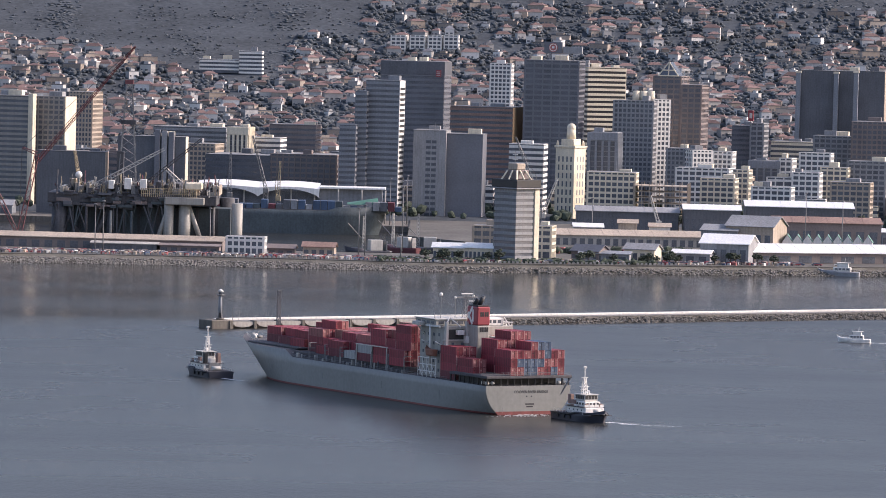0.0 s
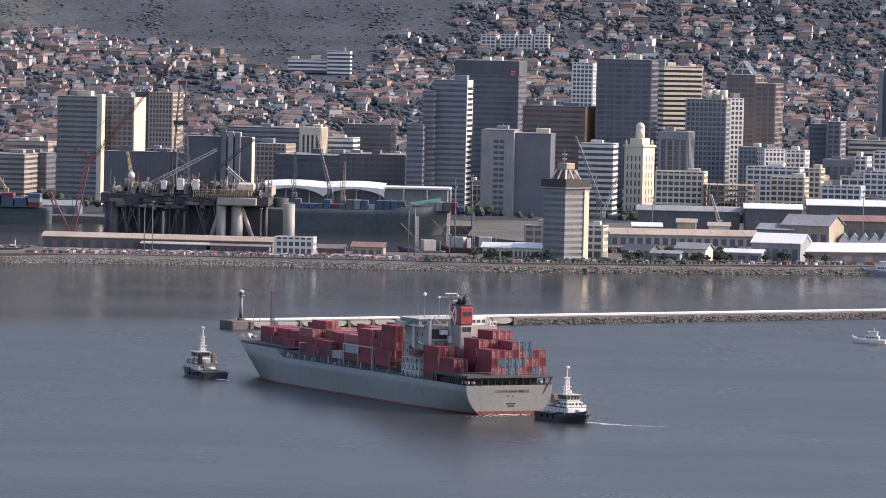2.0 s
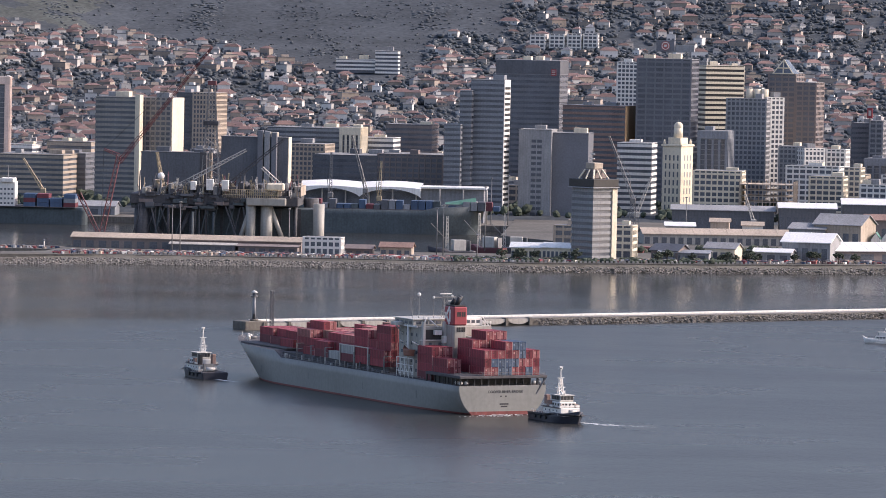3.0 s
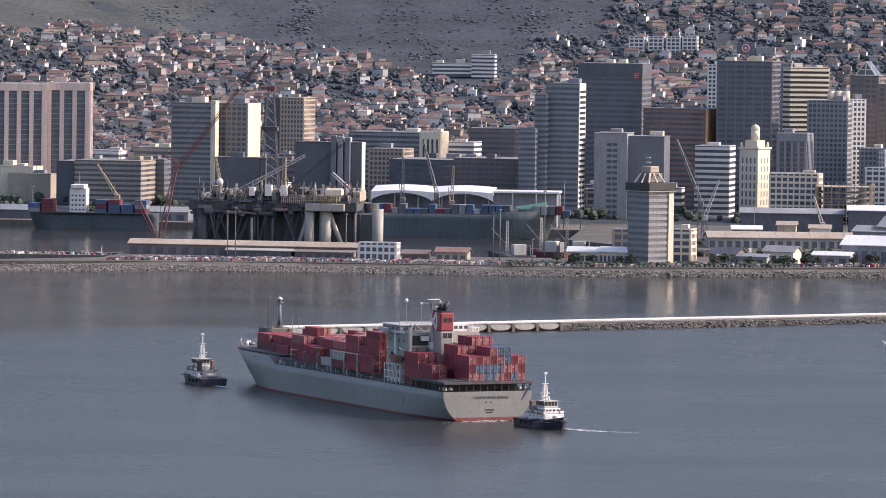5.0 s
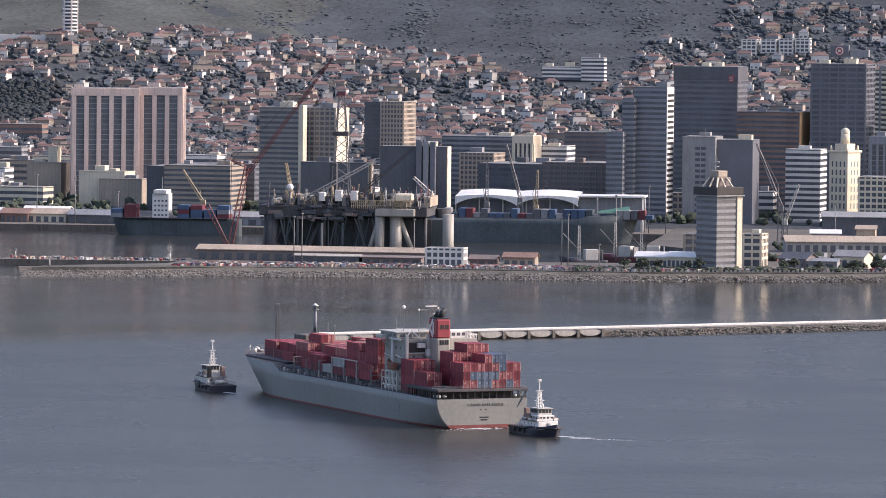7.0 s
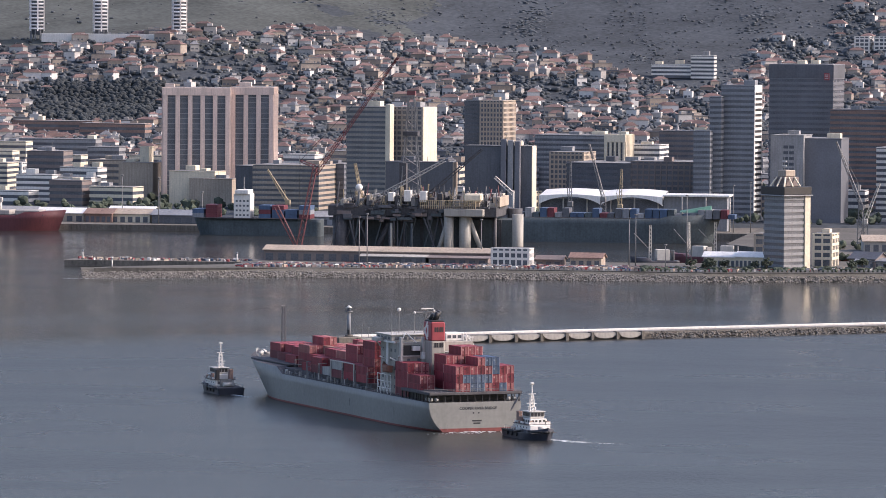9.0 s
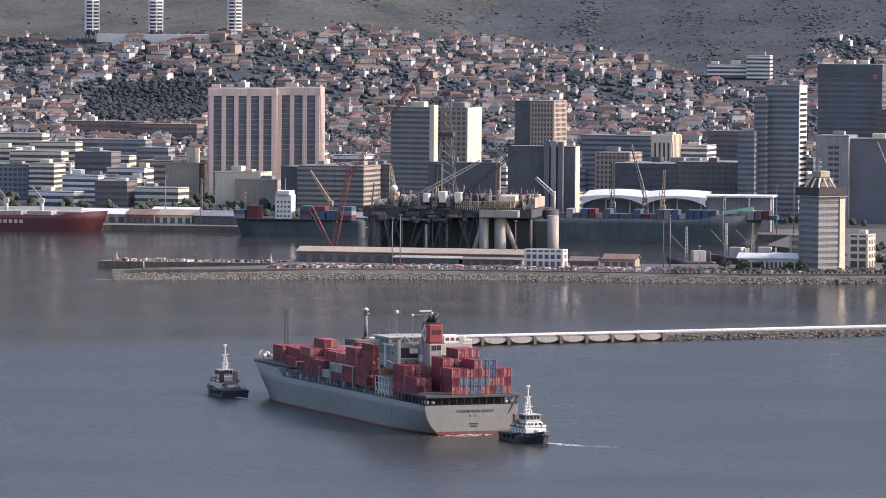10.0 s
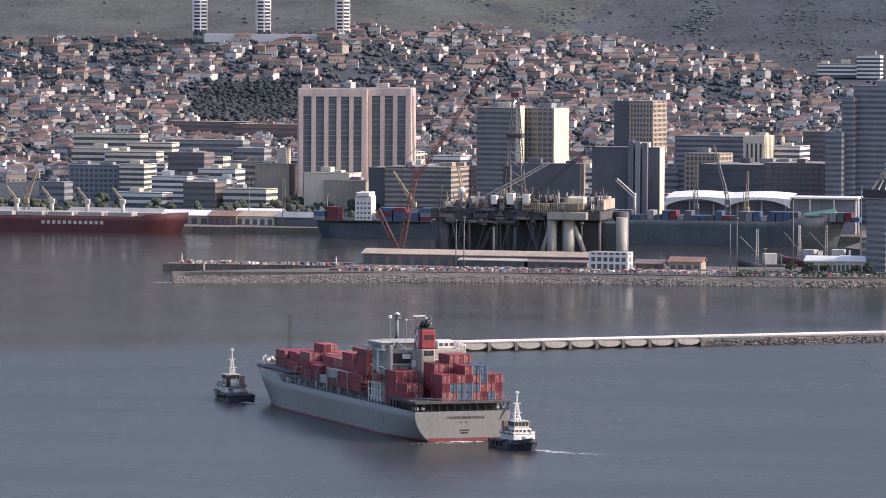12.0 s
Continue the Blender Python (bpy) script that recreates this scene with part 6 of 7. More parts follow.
def dock_yard():
    """Small stores, offices and trees that fill the yard between the shore and the transit sheds."""
    r = random.Random(29)
    looks = ((CREAM, "cream"), (WHITE, "white"), (GREY, "grey"), (TAN, "tan"), (BRICK, "red-brown brick"), (GREYB, "blue-grey"))
    x = -92.0
    while x < 130:
        w = r.uniform(9, 22)
        wall, word = r.choice(looks)
        if r.random() < 0.8:
            if r.random() < 0.45:
                tower("yard_office", "small %s dock office with a flat roof" % word, x, 2838 + r.uniform(-6, 6) + 0.1 * x, w, 10, r.uniform(-10, 4), QZ, QZ + r.uniform(9, 18), r.choice(("grid", "h")), wall, 3.4, 4.0, plant=1)
            else:
                shed("yard_store", "small %s dock store under a low pitched roof" % word, x, 2836 + r.uniform(-6, 6) + 0.1 * x, w, 11, r.uniform(-10, 4), QZ, r.uniform(7, 12), 2.0, wall, r.choice((ROOFW, GREY, BRICK, TAN)), 4)
        x += w + r.uniform(1, 9)
    spots = []
    for _ in range(260):
        q = r.uniform(1.6, 3.6)
        px = r.uniform(-125, 150)
        spots.append((px, r.choice((2700, 2842, 2848)) + 0.15 * px + r.uniform(-9, 9), QZ, q * 1.2, q * 1.1, q * 1.1, r.random() * 6.3))
    tagged(place("yard_trees", scatter_mesh(CROWNS, spots), LEAFG), "dark green trees scattered about the dock yard", "trees", kind="stuff")
    vans = random.Random(30)
    for k in range(26):
        x = vans.uniform(-105, 90)
        m, word = vans.choice(((WHITE, "white"), (CBLU, "blue"), (CMAR, "maroon"), (GREY, "grey"), (CORA, "faded orange")))
        b = thing("freight_box", pose(x, 2690 + 0.3 * x + vans.uniform(-25, 70), QZ, 0, 0, vans.uniform(-30, 90)), "%s steel freight container standing in the dock yard" % word, "container", "yard containers")
        part("shell", box(0, 2.4, 0, 6 + 6 * (k % 2), 0, 2.6, bevel=0.06), m, b)
        part("door_bar", box(0.7, 0.8, -0.06, 0.02, 0.2, 2.4), STEEL, b)
        part("door_bar", box(1.6, 1.7, -0.06, 0.02, 0.2, 2.4), STEEL, b)


def gabled_row():
    """Row of white pointed gables with green roofs."""
    x0, y0 = 19.5, 2735
    for i in range(9):
        h = thing("gabled_shop", pose(x0 + i * 5.6, y0 + i * 1.2, QZ, 0, 0, -6), "white-gabled waterfront shop with a green metal roof", "shop", "gabled waterfront row")
        part("wall", box(0, 5.2, 0, 12, 0, 7.5), WHITE, h)
        bm = bmesh.new()
        p = [(-0.3, 7.5), (2.6, 11.6), (5.5, 7.5)]
        e = [[bm.verts.new((a, y, z)) for a, z in p] for y in (-0.3, 12.3)]
        bm.faces.new((e[0][0], e[0][1], e[1][1], e[1][0])), bm.faces.new((e[0][1], e[0][2], e[1][2], e[1][1]))
        part("roof", bm, GREEN, h)
        bm = bmesh.new()
        bm.faces.new([bm.verts.new(q) for q in ((0, -0.02, 7.5), (5.2, -0.02, 7.5), (2.6, -0.02, 11.3))])
        part("gable", bm, WHITE, h)
        part("window", box(1.6, 3.6, -0.1, 0.05, 4.2, 6.4), GLASS, h)
        part("window", box(0.6, 4.6, -0.1, 0.05, 0.6, 3.0), GLASS, h)


gabled_row()


def curved_hall():
    root = thing("vaulted_hall", pose(-315.4, 3040, 3.4, 0, 0, 0), "convention hall with white wave-shaped roof canopies", "hall")
    w = 74.2
    h = 18.5
    part("glass_front", box(0, w, 2, 30, 0, h), GLASS, root)
    n = 24
    for k in range(2):
        bm = bmesh.new()
        rows = []
        for y in (-3.0, 30.0):
            us = [i / n for i in range(n + 1)]
            lift = 0.0 if y < 0 else 2.6
            rows.append([bm.verts.new((k * w / 2 + u * w / 2, y, h + 2.0 + 1.0 * math.sin(math.pi * u) + lift)) for u in us])
            rows.append([bm.verts.new((k * w / 2 + u * w / 2, y, h - 3.4 + 5.0 * math.sin(math.pi * u) ** 0.7 + lift)) for u in us])
        for i in range(n):
            for a, b in ((0, 1), (2, 3), (0, 2), (1, 3)):
                bm.faces.new((rows[a][i], rows[a][i + 1], rows[b][i + 1], rows[b][i]))
        bmesh.ops.recalc_face_normals(bm, faces=bm.faces[:])
        part("wave_roof", bm, ROOFW, root, "white curved roof")
    part("flat_canopy", box(w, w + 40, 0, 26, h + 2.2, h + 3.4, bevel=0.2), ROOFW, root)
    for i in range(9):
        part("column", bar((i * (w + 40) / 8, 0, 0), (i * (w + 40) / 8, 0, h + 2.0), 0.5, None, 8), PARAPET, root)
    part("side_hall", box(w, w + 38, 4, 24, 0, h + 2.0), GREYB, root)


curved_hall()


# ---- drilling rig, docked ships and cranes ----
def rig():
    x0, x1, y = -375.5, -271.6, 2650
    w = x1 - x0
    dz = 31.4
    root = thing("drilling_rig", pose(x0, y, 0), "weathered semi-submersible drilling rig moored in the dock", "drilling rig")
    part("deck", box(0, w * 0.86, 0, 44, dz - 5.5, dz, bevel=0.4), RIGD, root, "dark stained deck structure")
    part("deck", box(w * 0.6, w * 0.8, -6, 0, dz - 5, dz - 1, bevel=0.4), SHIPG, root, "pale cantilevered deck")
    for i, (fx, fy, r) in enumerate(((0.06, 4, 4.2), (0.32, 4, 2.0), (0.62, -2, 2.6), (0.70, 0, 3.2), (0.965, 2, 3.0), (0.06, 38, 4.2), (0.62, 40, 4.2), (0.9, 40, 4.0), (0.84, 8, 1.2))):
        part("column", bar((w * fx, fy, -4), (w * fx, fy, dz - 2 - (1.6 if fx > 0.95 else 0)), r, None, 16), SHIPG if i in (2, 3, 4) else RIGD, root)
    for a, b in (((0.62, -2), (0.55, 0)), ((0.72, 0), (0.8, 3)), ((0.06, 4), (0.2, 4)), ((0.32, 4), (0.22, 4))):
        part("brace", bar((w * a[0], a[1], dz - 6), (w * b[0], b[1], 3), 1.3, None, 10), SHIPG if a[0] > 0.5 else RIGD, root)
    part("pontoon", box(-2, w * 0.9, -4, 10, -4, 2.0, bevel=0.8), RIGD, root)
    part("pontoon", box(-2, w * 0.9, 32, 46, -4, 2.0, bevel=0.8), RIGD, root)
    # added dark block and ribs that fill the space below deck with shade
    part("underdeck_dark_fill", box(w * 0.03, w * 0.93, 14.5, 44.5, 2, dz - 7, bevel=0.3), HULLD, root, "dark block filling the shaded space under the deck")
    for k in range(9):
        part("fill_rib", box(w * (0.05 + 0.1 * k), w * (0.05 + 0.1 * k) + 1.6, 13.6, 14.5, 2, dz - 7), RIGD, root)
    # derrick
    cx = -334.8 - x0
    top = 90.2
    d = part("derrick", lattice((cx, 20, dz), (cx, 20, top), (5.0, 1.4), 4.6, 0.36), STEEL, root, "tall weathered lattice derrick")
    part("derrick_cap", box(cx - 2.2, cx + 2.2, 18, 22, top - 1, top + 1.2), REDS, d)
    part("monkey_board", box(cx - 4.0, cx + 4.0, 16, 24, dz + (top - dz) * 0.62, dz + (top - dz) * 0.62 + 2.2), RIGD, d)
    part("pipe_rack", box(cx - 5.6, cx - 2, 16, 22, dz, dz + 22), RIGD, d)
    # booms and deck cranes
    part("crane_boom", lattice((cx - 18, 10, dz + 3), (cx + 20, 8, dz + 24), (1.1, 0.6), 2.4, 0.2), SHIPW, root, "white lattice crane boom")
    part("crane_boom", lattice((w * 0.16, 6, dz + 4), (w * 0.13, 4, dz + 22), (0.8, 0.5), 2.2, 0.18), YEL, root)
    part("flare_boom", lattice((cx + 10, 10, dz + 5), (cx + 40, 4, dz + 30), (0.8, 0.5), 2.2, 0.16), RIGD, root)
    r = random.Random(31)
    for k in range(170):
        fx = r.uniform(0.05, 0.84)
        bw, bd, bh = r.uniform(0.8, 3.6), r.uniform(2.5, 7), r.uniform(1.5, 6.5) if k % 3 else r.uniform(1.0, 3)
        m = r.choice((RIGD, RIGD, RIGD, STEEL, STEEL, SHIPG, TAN, RIGD, WHITE if k % 3 == 0 else BROWN, REDS if k % 5 == 0 else STEEL))
        part("deck_module", box(w * fx, w * fx + bw, r.uniform(-1, 30), 36, dz, dz + bh, bevel=0.1), m, root)
    for k in range(60):      # gear hung on the deck's front and below it
        fx, top_ = r.uniform(0.0, 0.6), dz - r.uniform(-1.5, 7)
        bw, bh = r.uniform(1.5, 8.0), r.uniform(0.5, 2.2)
        m = r.choice((RIGD, RIGD, RIGD, DARK, HULLD, BROWN, HULLD))
        part("hung_gear", box(w * fx, w * fx + bw, r.uniform(-2.6, -0.6), 0.6, top_ - bh, top_, bevel=0.1), m, root)
    for fx, z0, z1, m in ((0.325, 2, dz - 9, SHIPG), (0.43, 2, dz - 9, HULLD), (0.2, 2, dz - 6, RIGD)):
        part("riser_pipe", bar((w * fx, -1.2, z0), (w * fx, -1.2, z1), 0.7, None, 8), m, root)
    for k in range(22):
        fx = r.uniform(0.02, 0.58)
        part("under_brace", bar((w * fx, -0.4, dz - 6), (w * (fx + r.uniform(-0.06, 0.06)), 1.0, r.uniform(4, 16)), r.uniform(0.2, 0.5), None, 6), r.choice((RIGD, DARK, HULLD)), root)
    for k in range(80):
        fx = r.uniform(0.02, 0.9)
        part("deck_pipe", bar((w * fx, r.uniform(-2, 20), dz - 1), (w * fx + r.uniform(-2, 2), r.uniform(-2, 20), dz + r.uniform(3, 12)), r.uniform(0.15, 0.4), None, 6), r.choice((STEEL, YEL, RIGD, RIGD, DARK, REDS)), root)
    for k in range(40):
        fx, h = r.uniform(0.05, 0.86), r.uniform(3, 9)
        part("deck_mast", lattice((w * fx, r.uniform(-1, 10), dz), (w * fx + r.uniform(-3, 3), r.uniform(-1, 10), dz + h), (0.6, 0.4), 1.6, 0.14), r.choice((STEEL, RIGD, SHIPW, YEL)), root)
    for fx, s in ((0.39, 3.6), (0.47, 3.4), (0.31, 2.8)):
        part("white_cabin", box(w * fx, w * fx + s, -2, 4, dz + 2.5, dz + 2.5 + s * 1.6, bevel=0.1), WHITE, root)
    bm = bmesh.new()
    bmesh.ops.create_uvsphere(bm, u_segments=14, v_segments=9, radius=1.9)
    bm.transform(pose(w * 0.155, 2, dz + 9.4))
    part("radome", bm, WHITE, root)
    part("radome_post", bar((w * 0.155, 2, dz), (w * 0.155, 2, dz + 7.4), 0.5, None, 8), STEEL, root)
    part("boat_hut", box(w * 0.70, w * 0.79, -5, 2, dz + 3, dz + 7, bevel=0.8), CREAM, root, "cream rounded lifeboat hut")
    bm = bmesh.new()
    for i in range(28):
        xx = w * (0.48 + 0.28 * i / 27)
        bar((xx, -6, dz - 1), (xx, -6, dz + 3.4), 0.16, bm, 4)
    for z in (0.6, 2.0, 3.4):
        bar((w * 0.48, -6, dz + z), (w * 0.76, -6, dz + z), 0.14, bm, 4)
    part("deck_railing", bm, YEL, root, "faded yellow railing")


rig()


def crawler_crane():
    bx, by = -389.5, 2640
    tx, ty, tz = -326.1, -69.0, 109.9
    mx, mz = -380.7, 51.7
    root = thing("lattice_crane", pose(0, by, 0), "red lattice-boom dockside crane with a raised jib", "crane")
    part("carbody", box(bx - 6, bx + 6, -4, 6, 4.4, 8.5, bevel=0.3), REDS, root)
    part("mast", lattice((bx, 0, 8), (mx, 0, mz), (1.3, 1.0), 3.0, 0.2), REDS, root)
    part("back_leg", lattice((bx - 12, 0, 31.0), (bx, 0, 8), (1.0, 0.8), 2.6, 0.2), REDS, root)
    part("jib", lattice((mx, 0, mz - 4), (tx, ty, tz), (0.9, 0.35), 2.6, 0.16), JIB, root, "dark red slender jib")
    part("stay", bar((mx - 8, 0, mz + 3), (tx, ty, tz), 0.12, None, 4), BLACK, root)
    part("stay", bar((mx - 8, 0, mz + 3), (bx, 0, 9), 0.12, None, 4), BLACK, root)
    part("gantry", lattice((mx, 0, mz), (mx - 8, 0, mz + 3), (0.8, 0.4), 2.0, 0.18), REDS, root)


crawler_crane()


def docked_ship(name, label, x0, x1, y, h, hullm, upper, at_bow, deckm=DECK):
    root = thing(name, pose(x0 if at_bow > 0 else x1, y, 0, 0, 0, -90 if at_bow > 0 else 90), label, "ship")
    length = x1 - x0
    part("hull", hull_mesh(length, min(26, length * 0.16), h, 0.85, 6, 2.0, bow_full=0.2), [hullm, hullm], root)
    part("deck", box(-9, 9, 6, length * 0.92, h, h + 0.4), deckm, root)
    return root


def red_bulker():
    x0, x1 = -598.6 - 150, -598.6
    root = docked_ship("bulk_carrier", "dark red bulk carrier with pale hatch covers and four deck cranes", x0, x1, 3010, 9.2, HULLR, CREAM, 1)
    h = 9.2
    for i in range(6):
        y0 = 28 + i * 18.5
        part("hatch", box(-9, 9, y0, y0 + 15, h + 0.4, h + 3.0, bevel=0.2), PARAPET, root, "pale hatch cover")
    for i in range(4):
        y0 = 43 + i * 22.0
        c = part("deck_crane", bar((0, y0, h), (0, y0, h + 9.5), 1.3, None, 10), SHIPW, root, "cream deck crane")
        part("jib", lattice((0, y0 + 1, h + 8), (1, y0 - 6, h + 17.5), (0.8, 0.4), 2.2, 0.18), YEL, c)
        part("cab", box(-1.4, 1.4, y0 - 1.6, y0 + 1.6, h + 7.6, h + 10.4, bevel=0.2), SHIPW, c)
    part("deckhouse", box(-9, 9, 4, 20, h, h + 14, bevel=0.2), SHIPW, root)
    for i in range(12):       # faded unreadable lettering
        part("marking", box(12.02, 12.2, 62 + i * 3.3, 64 + i * 3.3, h * 0.55, h * 0.55 + 2.0), PALE, root)


red_bulker()


def moored_row():
    # dark hull of a laid-up ship behind the rig
    x0, x1 = -389.5, -198.7
    h = 13.9
    root = docked_ship("laid_up_ship", "long dark green laid-up ship with containers and deck cranes", x0, x1, 2965, h, HULLD, GREY, 1)
    r = random.Random(41)
    for i in range(44):
        y0 = 6 + i * 4.4
        m = r.choice((CBLU, GREYB, CMAR, GREY, DARK, HULLD))
        part("deck_box", box(-7, 7, y0, y0 + 3.9, h + 0.4, h + 0.4 + r.choice((2.6, 5.2, 5.2)), bevel=0.05), m, root)
    c = part("deck_crane", bar((5, 69, h), (5, 69, h + 15.5), 0.8, None, 10), SHIPW, root, "cream deck crane")
    part("boom", lattice((5, 69, h + 13.5), (5, 58.2, h + 23.2), (0.9, 0.7), 2.2, 0.24), SHIPW, c)
    part("green_canopy", loft([ [(-6, x1 - x0 - 24, h + 4), (6, x1 - x0 - 24, h + 4), (0, x1 - x0 - 24, h + 5)], [(-6, x1 - x0 - 6, h + 4), (6, x1 - x0 - 6, h + 4), (0, x1 - x0 - 6, h + 8)] ]), GREEN, root, "green canopy")
    # blue hull and container stacks at the far quay, left of the rig
    x0, x1 = -516.4, -437.8
    h2 = 10.1
    root = docked_ship("feeder_ship", "dark feeder ship with a white bridge tower", x0, x1, 2985, h2, HULLD, WHITE, -1)
    bx = x1 - -485.1
    tw = part("bridge_tower", box(-6, 6, bx - 5, bx + 5, h2, 24.7, bevel=0.2), WHITE, root, "white bridge tower")
    for k in range(4):
        for j in range(4):
            part("window", box(-6.08, -5.95, bx - 4 + j * 2.2, bx - 2.8 + j * 2.2, h2 + 1.4 + k * 2.8, h2 + 2.5 + k * 2.8), GLASS, tw)
            part("window", box(5.95, 6.08, bx - 4 + j * 2.2, bx - 2.8 + j * 2.2, h2 + 1.4 + k * 2.8, h2 + 2.5 + k * 2.8), GLASS, tw)
    part("bridge_roof", box(-8, 8, bx - 4, bx + 4, 24.7, 27.0, bevel=0.2), WHITE, tw)
    part("mast", bar((0, bx, h2), (0, bx, 34.6), 0.3, None, 6), STEEL, tw)
    for i in range(9):
        for k in range(r.choice((2, 3, 3))):
            if abs(6 + i * 8 - bx) > 10:
                part("deck_box", box(-7, 7, 6 + i * 8, 13 + i * 8, h2 + 0.3 + k * 2.6, h2 + 2.8 + k * 2.6), r.choice((CBLU, CBLU, GREYB, CMAR)), root)
    # small trawlers at the inner quay
    for i, (t_, px, y) in enumerate(((-178.9, 0, 2720), (-164.3, 0, 2730), (-194.0, 0, 2680))):
        b = thing("trawler", pose(t_, y, 0, 0, 0, 70 + 20 * i), "small moored fishing trawler with a lattice mast", "boat", "moored trawlers")
        part("hull", hull_mesh(26, 7.5, 3.6, 0.85, 2, 1.4, depth=1.5, steps=14, bow_full=0.4), [TUGH if i else HULLR, BOOT], b)
        part("wheelhouse", box(-2.6, 2.6, 5, 12, 3.6, 9.4, bevel=0.2), SHIPW, b)
        part("mast", lattice((0, 15, 3.6), (0, 15, 22), (0.7, 0.4), 2.0, 0.14), SHIPW, b)
        part("boom", bar((0, 15, 9), (0, 24, 18), 0.2, None, 6), STEEL, b)
        part("gallows", box(-3, 3, 2.6, 3.2, 3.6, 9.0, bevel=0.1), STEEL, b)


moored_row()


def jib_crane(x, y, z, top, reach, m, label):
    root = thing("dock_crane", pose(x, y, z), label, "crane", "dock cranes")
    part("portal", lattice((0, 0, 0), (0, 0, (top - z) * 0.35), (2.0, 1.4), 3.0, 0.26), STEEL, root)
    part("cab", box(-1.6, 1.6, -1.6, 1.6, (top - z) * 0.35, (top - z) * 0.35 + 3.0, bevel=0.2), m, root)
    part("jib", lattice((0, 0, (top - z) * 0.4), (reach, 0, top - z), (0.9, 0.4), 2.4, 0.2), m, root)
    part("stay", bar((-2, 0, (top - z) * 0.62), (reach, 0, top - z), 0.1, None, 4), BLACK, root)
    part("a_frame", bar((-1, 0, (top - z) * 0.4), (-2, 0, (top - z) * 0.62), 0.25, None, 6), m, root)


for t_, px, _, _, Y, reach, m in ((-265.8, 40.4, 0, 0, 3030, 0.8, YEL), (-295.0, 45.2, 0, 0, 3025, 0.1, STEEL), (-714.4, 35.5, 0, 0, 3060, 7.1, YEL), (-475.3, 36.2, 0, 0, 3075, -12.6, YEL), (-111.3, 62.2, 0, 0, 2870, -14.3, STEEL), (-109.1, 39.2, 0, 0, 2872, 8.0, SHIPW), (-42.1, 30.5, 0, 0, 2880, -5.2, SHIPW), (-272.3, 56.1, 0, 0, 3000, -8.6, STEEL)):
    jib_crane(t_, Y, 3.5, px, reach, m, "%s lattice jib crane on the dock edge" % ("cream" if m is YEL else "grey" if m is STEEL else "white"))


# ---- poles, cars, trees and quay clutter ----
def pole(x, y, z, h, head=True):
    p = thing("light_mast", pose(x, y, z), "tall thin steel light mast on the quay", "light mast", "quay light masts")
    part("shaft", bar((0, 0, 0), (0, 0, h), 0.32, None, 8, 0.16), STEEL, p)
    part("lamp_ring", bar((0, 0, h - 0.6), (0, 0, h), 0.8, None, 8), STEEL, p)


for x, y, h in ((-343.9, 2562, 24.7), (-209.5, 2590, 25.0), (-187.2, 2556, 13.2), (-339.8, 2562, 26.4), (-206.2, 2590, 26.8), (-286.8, 2600, 22.7), (-548.3, 3040, 28.1), (-581.7, 3090, 27.9), (-525.4, 3060, 19.2), (-551.8, 3060, 26.3), (-187.4, 2660, 34.4), (-80.6, 2870, 24.0), (33.7, 2760, 33.8), (54.0, 2760, 29.6), (-187.8, 3030, 30.2), (-198.0, 3030, 28.3)):
    pole(x, y, QZ if y < 3000 else 3.6, h)


def car_mesh(color):
    bm = box(-0.9, 0.9, 0, 4.3, 0.35, 0.95, bevel=0.12)
    prof = [(0.5, 0.93), (1.1, 1.5), (2.9, 1.5), (3.6, 0.93)]
    a = [[bm.verts.new((s * (0.84 - 0.12 * (z > 1)), y, z)) for y, z in prof] for s in (-1, 1)]
    for i in range(3):
        f = bm.faces.new((a[0][i], a[0][i + 1], a[1][i + 1], a[1][i]))
        f.material_index = 0 if i == 1 else 1
    for q in a:
        bm.faces.new(q).material_index = 1
    me = bpy.data.meshes.new("car_body")
    bm.to_mesh(me)
    bm.free()
    me.materials.append(color), me.materials.append(GLASS)
    return me


def cars():
    r = random.Random(61)
    bodies = [car_mesh(m) for m in (WHITE, RED, CBLU, GREY, BLACK, CREAM)]
    wheel = bpy.data.meshes.new("wheel")
    bm = bar((-0.1, 0, 0), (0.1, 0, 0), 0.34, None, 10)
    bm.to_mesh(wheel)
    bm.free()
    wheel.materials.append(BLACK)
    names = ("white", "red", "blue", "grey", "black", "cream")
    for i in range(120):
        x = r.uniform(-400, 40)
        shore = float(np.interp(x, (-470, -372, -280, -165, -60, 75), (2494, 2531, 2543, 2543, 2574, 2624)))
        y = shore + (r.uniform(9, 13) if i % 3 else r.uniform(18, 24))
        k = r.randrange(6)
        c = thing("car", pose(x, y, QZ, 0, 0, r.choice((80, 90, 100, -90, 10))), "parked %s car on the quay" % names[k], "car", "parked cars")
        place("body", bodies[k], None, c)
        for wx in (-0.82, 0.82):
            for wy in (0.85, 3.4):
                place("wheel", wheel, None, c, at=pose(wx, wy, 0.34))


cars()


